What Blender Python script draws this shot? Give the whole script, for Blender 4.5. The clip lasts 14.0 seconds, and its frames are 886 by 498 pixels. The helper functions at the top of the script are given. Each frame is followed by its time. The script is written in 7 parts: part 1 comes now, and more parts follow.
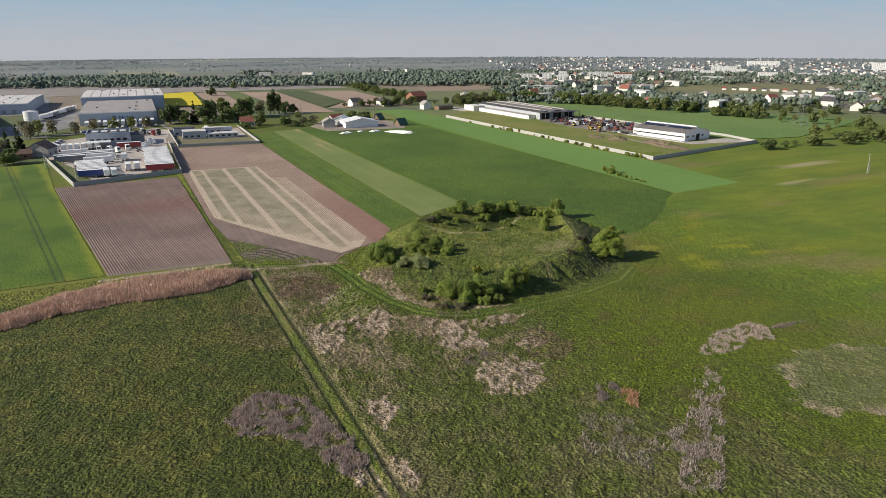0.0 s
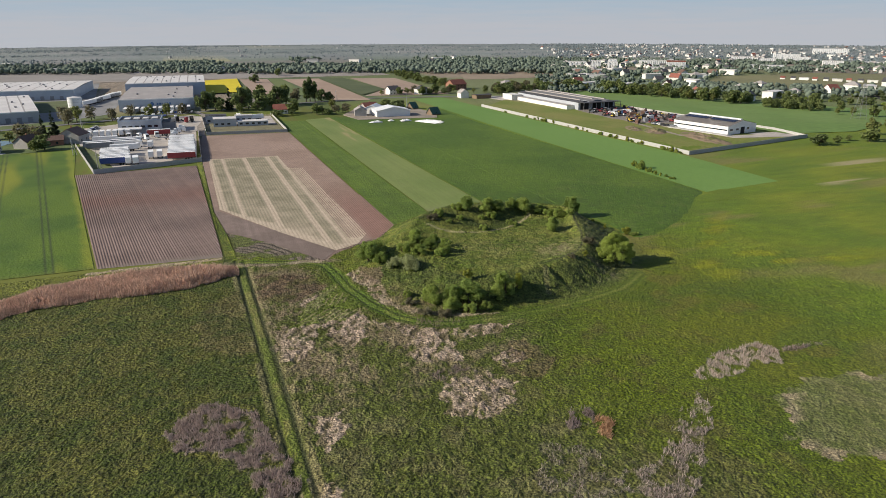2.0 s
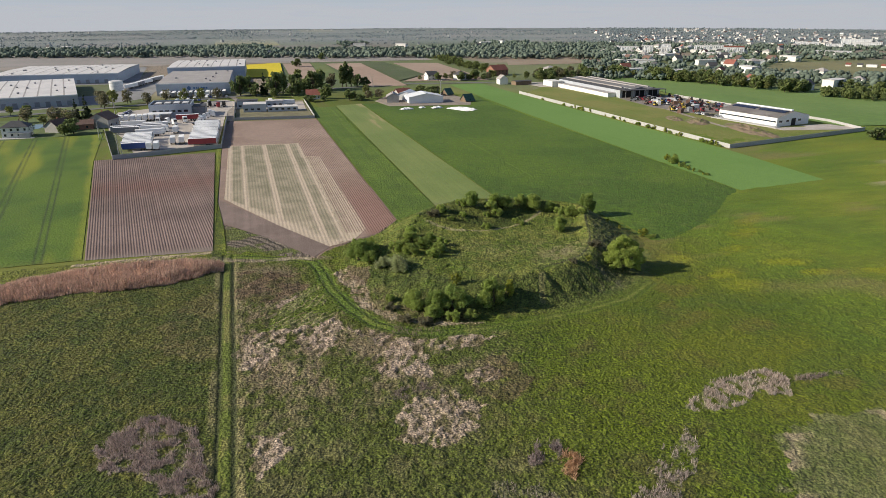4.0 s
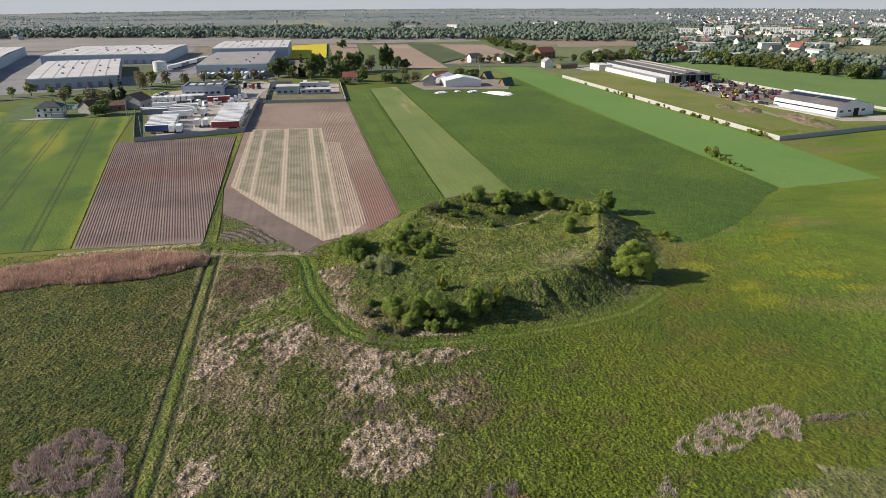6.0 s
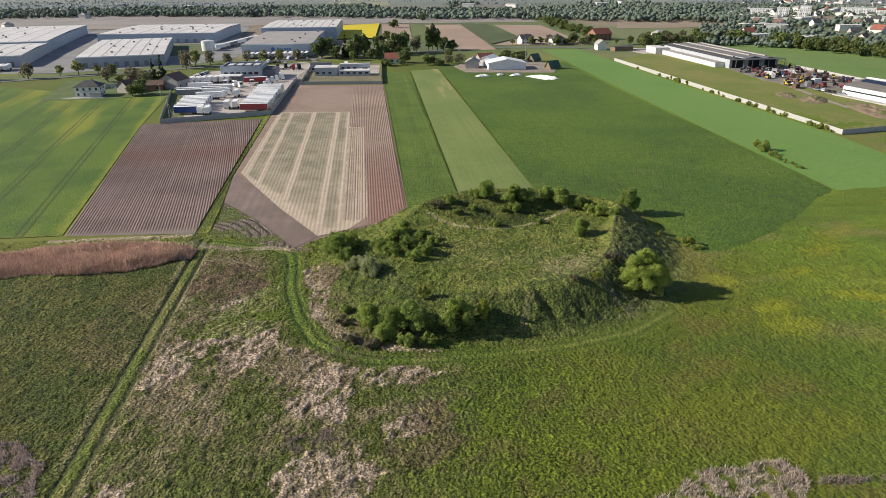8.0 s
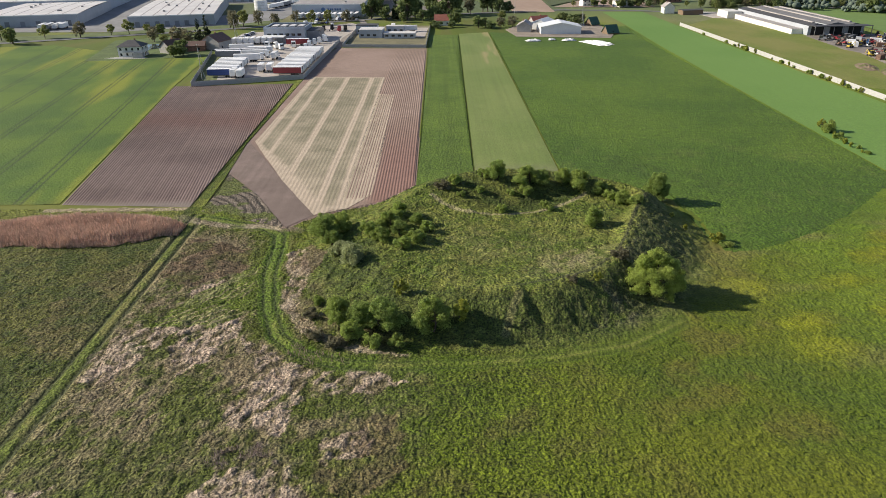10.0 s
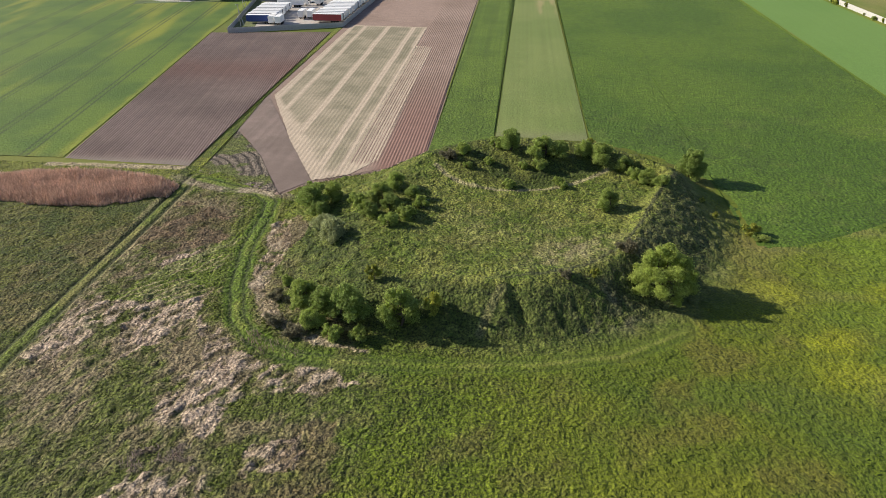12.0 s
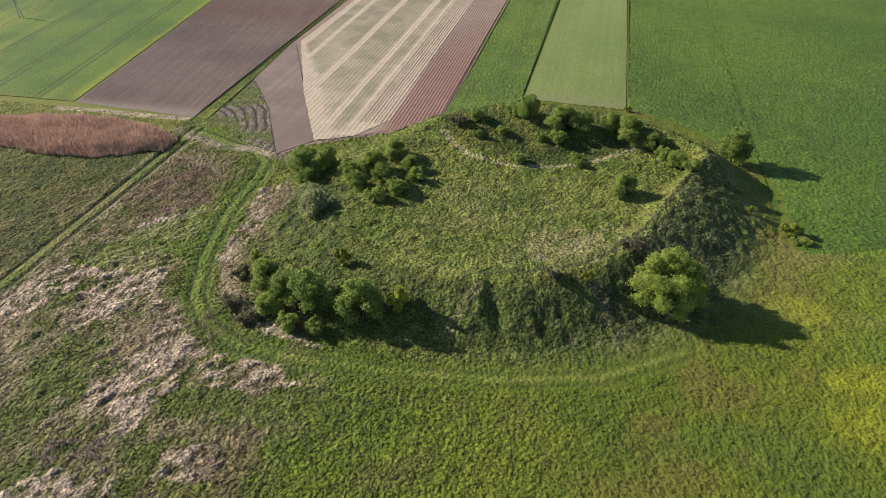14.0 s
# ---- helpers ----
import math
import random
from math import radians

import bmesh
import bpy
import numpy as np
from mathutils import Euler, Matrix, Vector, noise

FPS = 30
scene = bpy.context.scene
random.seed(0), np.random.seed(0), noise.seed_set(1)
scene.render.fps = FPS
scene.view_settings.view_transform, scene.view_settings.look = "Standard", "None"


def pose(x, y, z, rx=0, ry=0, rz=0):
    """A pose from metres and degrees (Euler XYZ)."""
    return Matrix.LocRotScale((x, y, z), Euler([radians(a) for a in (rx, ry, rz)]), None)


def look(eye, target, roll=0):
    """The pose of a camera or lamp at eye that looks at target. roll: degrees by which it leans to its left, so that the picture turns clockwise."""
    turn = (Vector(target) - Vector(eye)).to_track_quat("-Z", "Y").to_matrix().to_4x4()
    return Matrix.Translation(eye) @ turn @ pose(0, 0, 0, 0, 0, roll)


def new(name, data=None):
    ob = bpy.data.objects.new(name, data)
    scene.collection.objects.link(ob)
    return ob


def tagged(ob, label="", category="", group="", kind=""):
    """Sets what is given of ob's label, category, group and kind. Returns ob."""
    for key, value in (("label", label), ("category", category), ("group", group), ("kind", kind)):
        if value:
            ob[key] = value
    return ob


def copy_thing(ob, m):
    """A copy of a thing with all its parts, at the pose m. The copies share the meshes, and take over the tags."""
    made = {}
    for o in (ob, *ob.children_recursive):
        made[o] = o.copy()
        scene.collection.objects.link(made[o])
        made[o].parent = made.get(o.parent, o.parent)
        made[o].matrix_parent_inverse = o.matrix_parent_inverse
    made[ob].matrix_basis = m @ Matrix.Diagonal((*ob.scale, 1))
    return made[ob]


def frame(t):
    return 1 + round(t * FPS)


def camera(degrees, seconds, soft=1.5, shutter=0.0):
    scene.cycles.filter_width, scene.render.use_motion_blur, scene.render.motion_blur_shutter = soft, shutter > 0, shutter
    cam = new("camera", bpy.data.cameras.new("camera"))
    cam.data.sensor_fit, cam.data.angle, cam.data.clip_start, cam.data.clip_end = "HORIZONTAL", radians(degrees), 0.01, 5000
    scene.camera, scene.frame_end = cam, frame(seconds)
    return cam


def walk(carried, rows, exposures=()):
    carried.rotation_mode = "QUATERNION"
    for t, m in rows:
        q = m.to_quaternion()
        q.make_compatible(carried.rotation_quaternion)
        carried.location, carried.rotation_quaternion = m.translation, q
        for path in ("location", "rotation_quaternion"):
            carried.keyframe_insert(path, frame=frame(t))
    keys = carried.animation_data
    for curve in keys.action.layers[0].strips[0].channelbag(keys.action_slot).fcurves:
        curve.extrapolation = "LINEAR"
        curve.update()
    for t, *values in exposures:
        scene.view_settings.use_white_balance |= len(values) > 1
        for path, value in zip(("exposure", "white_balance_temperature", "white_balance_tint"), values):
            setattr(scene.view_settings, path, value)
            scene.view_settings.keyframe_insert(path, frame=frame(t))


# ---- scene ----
cam = camera(67.6, 14.0, soft=0.6)
# seconds, eye x y z, yaw, pitch, roll
PATH = [
    (0, -0.99, 28.99, 64.07, -25.818, -17.477, -0.103),
    (0.5, 3.78, 29.47, 64.24, -24.649, -17.722, -0.109),
    (1, 8.53, 30.18, 64.38, -23.500, -17.981, -0.116),
    (1.5, 13.24, 31.11, 64.48, -22.361, -18.253, -0.125),
    (2, 17.93, 32.25, 64.56, -21.226, -18.540, -0.136),
    (2.5, 22.60, 33.59, 64.61, -20.091, -18.840, -0.148),
    (3, 27.24, 35.12, 64.63, -18.946, -19.154, -0.163),
    (3.5, 31.85, 36.82, 64.64, -17.790, -19.472, -0.180),
    (4, 36.44, 38.70, 64.61, -16.615, -19.793, -0.200),
    (4.5, 41.00, 40.74, 64.57, -15.420, -20.128, -0.221),
    (5, 45.54, 42.93, 64.51, -14.198, -20.488, -0.244),
    (5.5, 50.04, 45.27, 64.44, -12.950, -20.884, -0.271),
    (6, 54.51, 47.74, 64.35, -11.671, -21.283, -0.300),
    (6.5, 58.94, 50.34, 64.25, -10.359, -21.656, -0.331),
    (7, 63.32, 53.08, 64.14, -9.012, -22.027, -0.365),
    (7.5, 67.65, 55.93, 64.02, -7.629, -22.416, -0.402),
    (8, 71.92, 58.90, 63.91, -6.210, -22.844, -0.442),
    (8.5, 76.12, 61.97, 63.78, -4.752, -23.391, -0.484),
    (9, 80.24, 65.14, 63.65, -3.255, -24.103, -0.529),
    (9.5, 84.28, 68.41, 63.53, -1.718, -24.949, -0.579),
    (10, 88.24, 71.78, 63.40, -0.141, -25.900, -0.630),
    (10.5, 92.07, 75.24, 63.28, 1.475, -26.926, -0.685),
    (11, 95.80, 78.78, 63.17, 3.133, -27.990, -0.744),
    (11.5, 99.41, 82.41, 63.06, 4.829, -29.077, -0.806),
    (12, 102.87, 86.12, 62.97, 6.567, -30.196, -0.872),
    (12.5, 106.17, 89.91, 62.89, 8.345, -31.352, -0.941),
    (13, 109.30, 93.78, 62.81, 10.164, -32.551, -1.013),
    (13.5, 112.25, 97.73, 62.77, 12.023, -33.801, -1.090),
    (14, 115.00, 101.75, 62.74, 13.923, -35.105, -1.172),
]
walk(cam, [(t, pose(x, y, z, 0, 0, yaw) @ pose(0, 0, 0, 90 + pitch) @ pose(0, 0, 0, 0, 0, roll)) for t, x, y, z, yaw, pitch, roll in PATH],
     [(0.0, -0.03), (3.0, 0.0), (7.0, 0.12), (10.5, 0.21), (14.0, 0.31)])

# ---------------------------------------------------------------- world and sun
SUN_ELEV, SUN_AZ = 27.0, 279.0          # degrees; azimuth clockwise from +y: the sun stands in the west
world = bpy.data.worlds.new("sky")
scene.world = world
world.use_nodes = True
wn, wl = world.node_tree.nodes, world.node_tree.links
sky = wn.new("ShaderNodeTexSky")
sky.sky_type, sky.sun_disc = "NISHITA", False
sky.sun_elevation, sky.sun_rotation = radians(SUN_ELEV), radians(SUN_AZ)
sky.altitude, sky.air_density, sky.dust_density, sky.ozone_density = 100, 1.0, 0.5, 2.0
wco, wadd = wn.new("ShaderNodeTexCoord"), wn.new("ShaderNodeVectorMath")
wadd.operation, wadd.inputs[1].default_value = "ADD", (0, 0, 0.035)   # the plain's edge lies a little under eye level
wl.new(wco.outputs["Generated"], wadd.inputs[0])
wl.new(wadd.outputs[0], sky.inputs["Vector"])
wtint = wn.new("ShaderNodeVectorMath")
wtint.operation, wtint.inputs[1].default_value = "MULTIPLY", (0.97, 0.95, 1.06)
wl.new(sky.outputs[0], wtint.inputs[0])
wsep, wramp, wmix = wn.new("ShaderNodeSeparateXYZ"), wn.new("ShaderNodeMapRange"), wn.new("ShaderNodeMix")
wl.new(wco.outputs["Generated"], wsep.inputs[0])
wl.new(wsep.outputs["Z"], wramp.inputs["Value"])
for k, v in (("From Min", 0.0), ("From Max", 0.06), ("To Min", 1.0), ("To Max", 0.05)):
    wramp.inputs[k].default_value = v
wmix.data_type = "RGBA"
wmix.inputs["B"].default_value = (5.1, 5.3, 5.75, 1)                # milky air low over the plain, all the way round
wmap, wnoise, wveil = wn.new("ShaderNodeMapping"), wn.new("ShaderNodeTexNoise"), wn.new("ShaderNodeMath")
wmap.inputs["Scale"].default_value = (3.0, 3.0, 42.0)                # thin veils of cloud, drawn out level
wl.new(wco.outputs["Generated"], wmap.inputs["Vector"])
wl.new(wmap.outputs[0], wnoise.inputs["Vector"])
wveil.operation, wveil.inputs[1].default_value = "MULTIPLY_ADD", 0.5
wveil.use_clamp = True
wshift = wn.new("ShaderNodeMath")
wshift.operation, wshift.inputs[1].default_value = "SUBTRACT", 0.25
wl.new(wramp.outputs["Result"], wshift.inputs[0])
wl.new(wnoise.outputs["Fac"], wveil.inputs[0])
wl.new(wshift.outputs[0], wveil.inputs[2])
wl.new(wveil.outputs[0], wmix.inputs["Factor"])
wblue, whigh = wn.new("ShaderNodeMix"), wn.new("ShaderNodeMapRange")
wblue.data_type = "RGBA"
wblue.inputs["B"].default_value = (3.4, 4.9, 6.2, 1)                # pale blue above the milky band
for k, v in (("From Min", 0.1), ("From Max", 0.4), ("To Min", 0.95), ("To Max", 0.0)):
    whigh.inputs[k].default_value = v
wl.new(wsep.outputs["Z"], whigh.inputs["Value"])
wl.new(whigh.outputs["Result"], wblue.inputs["Factor"])
wl.new(wtint.outputs[0], wblue.inputs["A"])
wl.new(wblue.outputs["Result"], wmix.inputs["A"])
wl.new(wmix.outputs["Result"], wn["Background"].inputs["Color"])
wn["Background"].inputs["Strength"].default_value = 0.095

sun = new("sun", bpy.data.lights.new("sun", "SUN"))
sun.data.energy, sun.data.angle, sun.data.color = 5.95, radians(0.5), (1.0, 0.91, 0.76)
sa, se = radians(SUN_AZ), radians(SUN_ELEV)
to_sun = Vector((math.sin(sa) * math.cos(se), math.cos(sa) * math.cos(se), math.sin(se)))
sun.matrix_world = look(to_sun * 100, (0, 0, 0))


# ---------------------------------------------------------------- noise on arrays
def hash2(i, j, seed):
    n = (i.astype(np.int64) * 374761393 + j.astype(np.int64) * 668265263 + seed * 2147483647) & 0x7FFFFFFF
    n = ((n ^ (n >> 13)) * 1274126177) & 0x7FFFFFFF
    return ((n ^ (n >> 16)) & 0xFFFF) / 65535.0


def vnoise(x, y, seed=0):
    i, j = np.floor(x), np.floor(y)
    u, v = x - i, y - j
    u, v = u * u * (3 - 2 * u), v * v * (3 - 2 * v)
    a, b = hash2(i, j, seed), hash2(i + 1, j, seed)
    c, d = hash2(i, j + 1, seed), hash2(i + 1, j + 1, seed)
    return (a * (1 - u) + b * u) * (1 - v) + (c * (1 - u) + d * u) * v


def fbm(x, y, size, octaves=4, seed=0):
    """Noise from 0 to 1, with its largest lumps about size metres across."""
    s, amp, out, total = 1.0 / size, 1.0, 0.0, 0.0
    for k in range(octaves):
        out = out + amp * vnoise(x * s + 17.3 * k, y * s - 9.1 * k, seed + 7 * k)
        total += amp
        s, amp = s * 2.03, amp * 0.55
    return out / total


def step(a, b, v):
    u = np.clip((v - a) / (b - a), 0, 1)
    return u * u * (3 - 2 * u)


def blob(x, y, cx, cy, rx, ry, turn=0.0, ragged=0.5, seed=0, soft=0.35):
    """A ragged patch: 1 inside, 0 outside."""
    c, s = math.cos(radians(turn)), math.sin(radians(turn))
    dx, dy = x - cx, y - cy
    r = np.hypot((dx * c + dy * s) / rx, (dy * c - dx * s) / ry)
    r = r + ragged * (fbm(x, y, 0.7 * min(rx, ry) + 1.5, 4, seed + 31) - 0.5) * 2
    return 1 - step(1 - soft, 1 + soft * 0.4, r)


def to_line(x, y, pts):
    """Distance from a line of points."""
    d = np.full(np.shape(x), 1e9)
    for (ax, ay), (bx, by) in zip(pts, pts[1:]):
        ux, uy = bx - ax, by - ay
        k = np.clip(((x - ax) * ux + (y - ay) * uy) / (ux * ux + uy * uy), 0, 1)
        d = np.minimum(d, np.hypot(x - ax - k * ux, y - ay - k * uy))
    return d


def inside(x, y, poly):
    """Which of the places lie in the polygon."""
    x, y = np.asarray(x, float), np.asarray(y, float)
    odd = np.zeros(x.shape, bool)
    for (ax, ay), (bx, by) in zip(poly, poly[1:] + poly[:1]):
        if ay != by:
            odd ^= ((ay > y) != (by > y)) & (x < (bx - ax) * (y - ay) / (by - ay) + ax)
    return odd


# ---------------------------------------------------------------- materials
def material(name, colour=(0.5, 0.5, 0.5), rough=0.85, vary=0.25, size=1.0, fine=0.12, bump=0.0, bump_size=0.3, metal=0.0,
             attribute="", island=0.0, each=0.0, translucent=0.0, fine_size=0.0, gloss=0.5):
    """Base colour with variation at two scales, or taken from the mesh's own colours; bump in metres."""
    m = bpy.data.materials.new(name)
    m.use_nodes = True
    nt = m.node_tree
    n, l = nt.nodes, nt.links
    bsdf = n["Principled BSDF"]
    bsdf.inputs["Roughness"].default_value, bsdf.inputs["Metallic"].default_value = rough, metal
    bsdf.inputs["Specular IOR Level"].default_value = 0.4 if attribute else gloss
    co = n.new("ShaderNodeTexCoord")

    def noise_at(scale, detail=3.0):
        t = n.new("ShaderNodeTexNoise")
        t.inputs["Scale"].default_value, t.inputs["Detail"].default_value = 1.0 / scale, detail
        l.new(co.outputs["Object"], t.inputs["Vector"])
        return t.outputs["Fac"]

    def maths(op, a, b):
        t = n.new("ShaderNodeMath")
        t.operation = op
        for k, v in enumerate((a, b)):
            if isinstance(v, (int, float)):
                t.inputs[k].default_value = v
            else:
                l.new(v, t.inputs[k])
        return t.outputs[0]

    def spread(fac, much):
        k = n.new("ShaderNodeMapRange")
        for key, v in (("From Min", 0.3), ("From Max", 0.7), ("To Min", 1 - much), ("To Max", 1 + much)):
            k.inputs[key].default_value = v
        l.new(fac, k.inputs["Value"])
        return k.outputs["Result"]

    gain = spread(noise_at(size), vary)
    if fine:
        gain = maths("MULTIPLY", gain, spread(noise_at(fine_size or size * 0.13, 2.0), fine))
    if island:
        g = n.new("ShaderNodeNewGeometry")
        gain = maths("MULTIPLY", gain, maths("ADD", maths("MULTIPLY", g.outputs["Random Per Island"], 2 * island), 1 - island))
    if each:
        g = n.new("ShaderNodeObjectInfo")
        gain = maths("MULTIPLY", gain, maths("ADD", maths("MULTIPLY", g.outputs["Random"], 2 * each), 1 - each))
    mix = n.new("ShaderNodeVectorMath")
    mix.operation = "SCALE"
    if attribute:
        a = n.new("ShaderNodeAttribute")
        a.attribute_name = attribute
        l.new(a.outputs["Color"], mix.inputs[0])
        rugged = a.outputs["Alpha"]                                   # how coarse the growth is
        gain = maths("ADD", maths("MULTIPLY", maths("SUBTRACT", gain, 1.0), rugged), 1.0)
    else:
        mix.inputs[0].default_value = colour
    l.new(gain, mix.inputs["Scale"])
    l.new(mix.outputs[0], bsdf.inputs["Base Color"])
    if bump:
        b = n.new("ShaderNodeBump")
        b.inputs["Strength"].default_value, b.inputs["Distance"].default_value = 1.0, bump
        if attribute:
            l.new(rugged, b.inputs["Strength"])
        l.new(noise_at(bump_size, 4.0), b.inputs["Height"])
        l.new(b.outputs[0], bsdf.inputs["Normal"])
    if translucent:
        tr, ms = n.new("ShaderNodeBsdfTranslucent"), n.new("ShaderNodeMixShader")
        l.new(mix.outputs[0], tr.inputs["Color"])
        ms.inputs[0].default_value = translucent
        l.new(bsdf.outputs[0], ms.inputs[1])
        l.new(tr.outputs[0], ms.inputs[2])
        l.new(ms.outputs[0], n["Material Output"].inputs["Surface"])
    return m


def glass(name, colour):
    m = bpy.data.materials.new(name)
    m.use_nodes = True
    b = m.node_tree.nodes["Principled BSDF"]
    b.inputs["Base Color"].default_value = (*colour, 1)
    b.inputs["Roughness"].default_value, b.inputs["Specular IOR Level"].default_value = 0.08, 0.8
    return m


M = {
    # meadow's strong fine variation mixes blade colours with painted shade between tussocks
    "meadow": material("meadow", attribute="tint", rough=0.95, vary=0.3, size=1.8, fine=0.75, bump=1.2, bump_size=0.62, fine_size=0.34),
    "crop": material("crop", attribute="tint", rough=0.9, vary=0.16, size=2.2, fine=0.42, bump=0.5, bump_size=0.8, fine_size=0.5),
    "tuft": material("tuft", attribute="tint", rough=0.9, vary=0.15, size=1.0, fine=0.0, translucent=0.4),
    "soil": material("soil", attribute="tint", rough=0.95, vary=0.08, size=3.0, fine=0.16, bump=0.05, bump_size=0.25, fine_size=0.35),
    "far_land": material("far_land", attribute="tint", rough=0.95, vary=0.15, size=40.0, fine=0.2),
    "reed": material("reed", (0.56, 0.39, 0.30), 0.95, 0.2, 3.0, 0.2, island=0.35, translucent=0.2),
    "bark": material("bark", (0.10, 0.075, 0.055), 0.95, 0.3, 0.4, 0.2, bump=0.02, bump_size=0.08),
    "concrete": material("concrete", (0.42, 0.41, 0.39), 0.9, 0.14, 4.0, 0.08),
    "yard": material("yard", (0.43, 0.385, 0.34), 0.92, 0.16, 9.0, 0.1),
    "asphalt": material("asphalt", (0.14, 0.14, 0.14), 0.9, 0.15, 8.0, 0.1),
    "roof_light": material("roof_light", (0.66, 0.625, 0.59), 0.55, 0.1, 14.0, 0.05),
    "roof_grey": material("roof_grey", (0.36, 0.33, 0.31), 0.7, 0.12, 12.0, 0.06),
    "roof_dark": material("roof_dark", (0.07, 0.068, 0.07), 0.7, 0.15, 3.0, 0.1),
    "roof_slate": material("roof_slate", (0.15, 0.145, 0.145), 0.65, 0.15, 5.0, 0.1),
    "roof_red": material("roof_red", (0.24, 0.085, 0.06), 0.8, 0.15, 2.0, 0.1, each=0.25),
    "roof_brown": material("roof_brown", (0.14, 0.085, 0.065), 0.8, 0.15, 2.0, 0.1, each=0.25),
    "clad_blue": material("clad_blue", (0.38, 0.43, 0.50), 0.55, 0.06, 8.0, 0.04),
    "clad_grey": material("clad_grey", (0.40, 0.42, 0.45), 0.55, 0.06, 8.0, 0.04),
    "clad_white": material("clad_white", (0.74, 0.74, 0.73), 0.5, 0.05, 6.0, 0.04),
    "plaster": material("plaster", (0.70, 0.68, 0.63), 0.9, 0.08, 3.0, 0.05, each=0.12),
    # white walls greyed in the base colour for the haze over the far town
    "hazed_plaster": material("hazed_plaster", (0.48, 0.47, 0.45), 0.9, 0.12, 20.0, 0.06, island=0.2),
    "plaster_grey": material("plaster_grey", (0.40, 0.38, 0.35), 0.9, 0.12, 3.0, 0.06),
    "brick": material("brick", (0.30, 0.15, 0.10), 0.9, 0.15, 1.0, 0.12),
    "white": material("white_sheet", (0.80, 0.80, 0.79), 0.45, 0.05, 3.0, 0.03),
    "tarp_white": material("tarp_white", (0.84, 0.83, 0.81), 0.5, 0.06, 2.0, 0.04, each=0.1),
    "tarp_red": material("tarp_red", (0.28, 0.035, 0.04), 0.5, 0.08, 2.0, 0.04),
    "tarp_blue": material("tarp_blue", (0.03, 0.06, 0.22), 0.5, 0.08, 2.0, 0.04),
    "tarp_grey": material("tarp_grey", (0.22, 0.23, 0.25), 0.5, 0.08, 2.0, 0.04, each=0.2),
    "rubber": material("rubber", (0.02, 0.02, 0.02), 0.85, 0.1, 0.5, 0.0),
    "steel": material("steel", (0.28, 0.28, 0.28), 0.45, 0.1, 1.0, 0.05, metal=0.6),
    "galvanised": material("galvanised", (0.45, 0.46, 0.47), 0.5, 0.1, 1.0, 0.05, metal=0.4),
    "rust": material("rust", (0.17, 0.10, 0.07), 0.85, 0.3, 0.8, 0.2),
    "panel": glass("solar_panel", (0.015, 0.018, 0.035)),
    "pane": glass("window_glass", (0.03, 0.035, 0.04)),
    "pond": glass("pond_water", (0.05, 0.07, 0.07)),
    "timber": material("timber", (0.20, 0.14, 0.09), 0.9, 0.2, 0.8, 0.1),
    "green_roof": material("green_roof", (0.05, 0.11, 0.08), 0.8, 0.15, 1.5, 0.1),
    "orange": material("orange_paint", (0.55, 0.13, 0.03), 0.5, 0.08, 1.0, 0.05),
    "yellow": material("yellow_paint", (0.60, 0.42, 0.05), 0.5, 0.08, 1.0, 0.05),
    "blue": material("blue_paint", (0.06, 0.14, 0.30), 0.5, 0.08, 1.0, 0.05),
}
for key, rgb in {"willow": (0.32, 0.385, 0.09), "hawthorn": (0.25, 0.325, 0.085), "elder": (0.32, 0.395, 0.10), "dark": (0.16, 0.20, 0.08), "park": (0.20, 0.24, 0.085),
                 "silver": (0.34, 0.37, 0.18), "bare": (0.21, 0.195, 0.12), "fir": (0.06, 0.08, 0.045), "spring": (0.26, 0.28, 0.10),
                 "olive": (0.36, 0.38, 0.07)}.items():
    M["leaf_" + key] = material("leaf_" + key, rgb, 0.75, 0.18, 1.8, 0.1, island=0.4, each=0.1, translucent=0.48, gloss=0.2)
# aerial haze painted in: woods are paler and bluer the farther they stand
M["far_wood"] = material("far_wood", (0.12, 0.15, 0.115), 0.95, 0.25, 30.0, 0.15, island=0.2, gloss=0.2)
M["hazed_wood"] = material("hazed_wood", (0.165, 0.20, 0.21), 0.95, 0.2, 60.0, 0.1, island=0.12, gloss=0.2)


# ---------------------------------------------------------------- mesh helpers
def grid_mesh(name, co, quads, mat, tint=None, smooth=True):
    me = bpy.data.meshes.new(name)
    me.vertices.add(len(co))
    me.vertices.foreach_set("co", np.ascontiguousarray(co, np.float32).ravel())
    k = quads.shape[1]
    me.loops.add(quads.size)
    me.loops.foreach_set("vertex_index", np.ascontiguousarray(quads, np.int32).ravel())
    me.polygons.add(len(quads))
    me.polygons.foreach_set("loop_start", np.arange(0, quads.size, k, dtype=np.int32))
    me.polygons.foreach_set("use_smooth", np.full(len(quads), smooth))
    if tint is not None:
        a = me.attributes.new("tint", "FLOAT_COLOR", "POINT")
        a.data.foreach_set("color", (tint if tint.shape[1] == 4 else np.c_[tint, np.ones(len(tint))]).astype(np.float32).ravel())
    me.update(calc_edges=True)
    me.validate()
    me.materials.append(mat)
    return me


def mixed(a, b, k):
    return np.asarray(a) * (1 - k[..., None]) + np.asarray(b) * k[..., None]


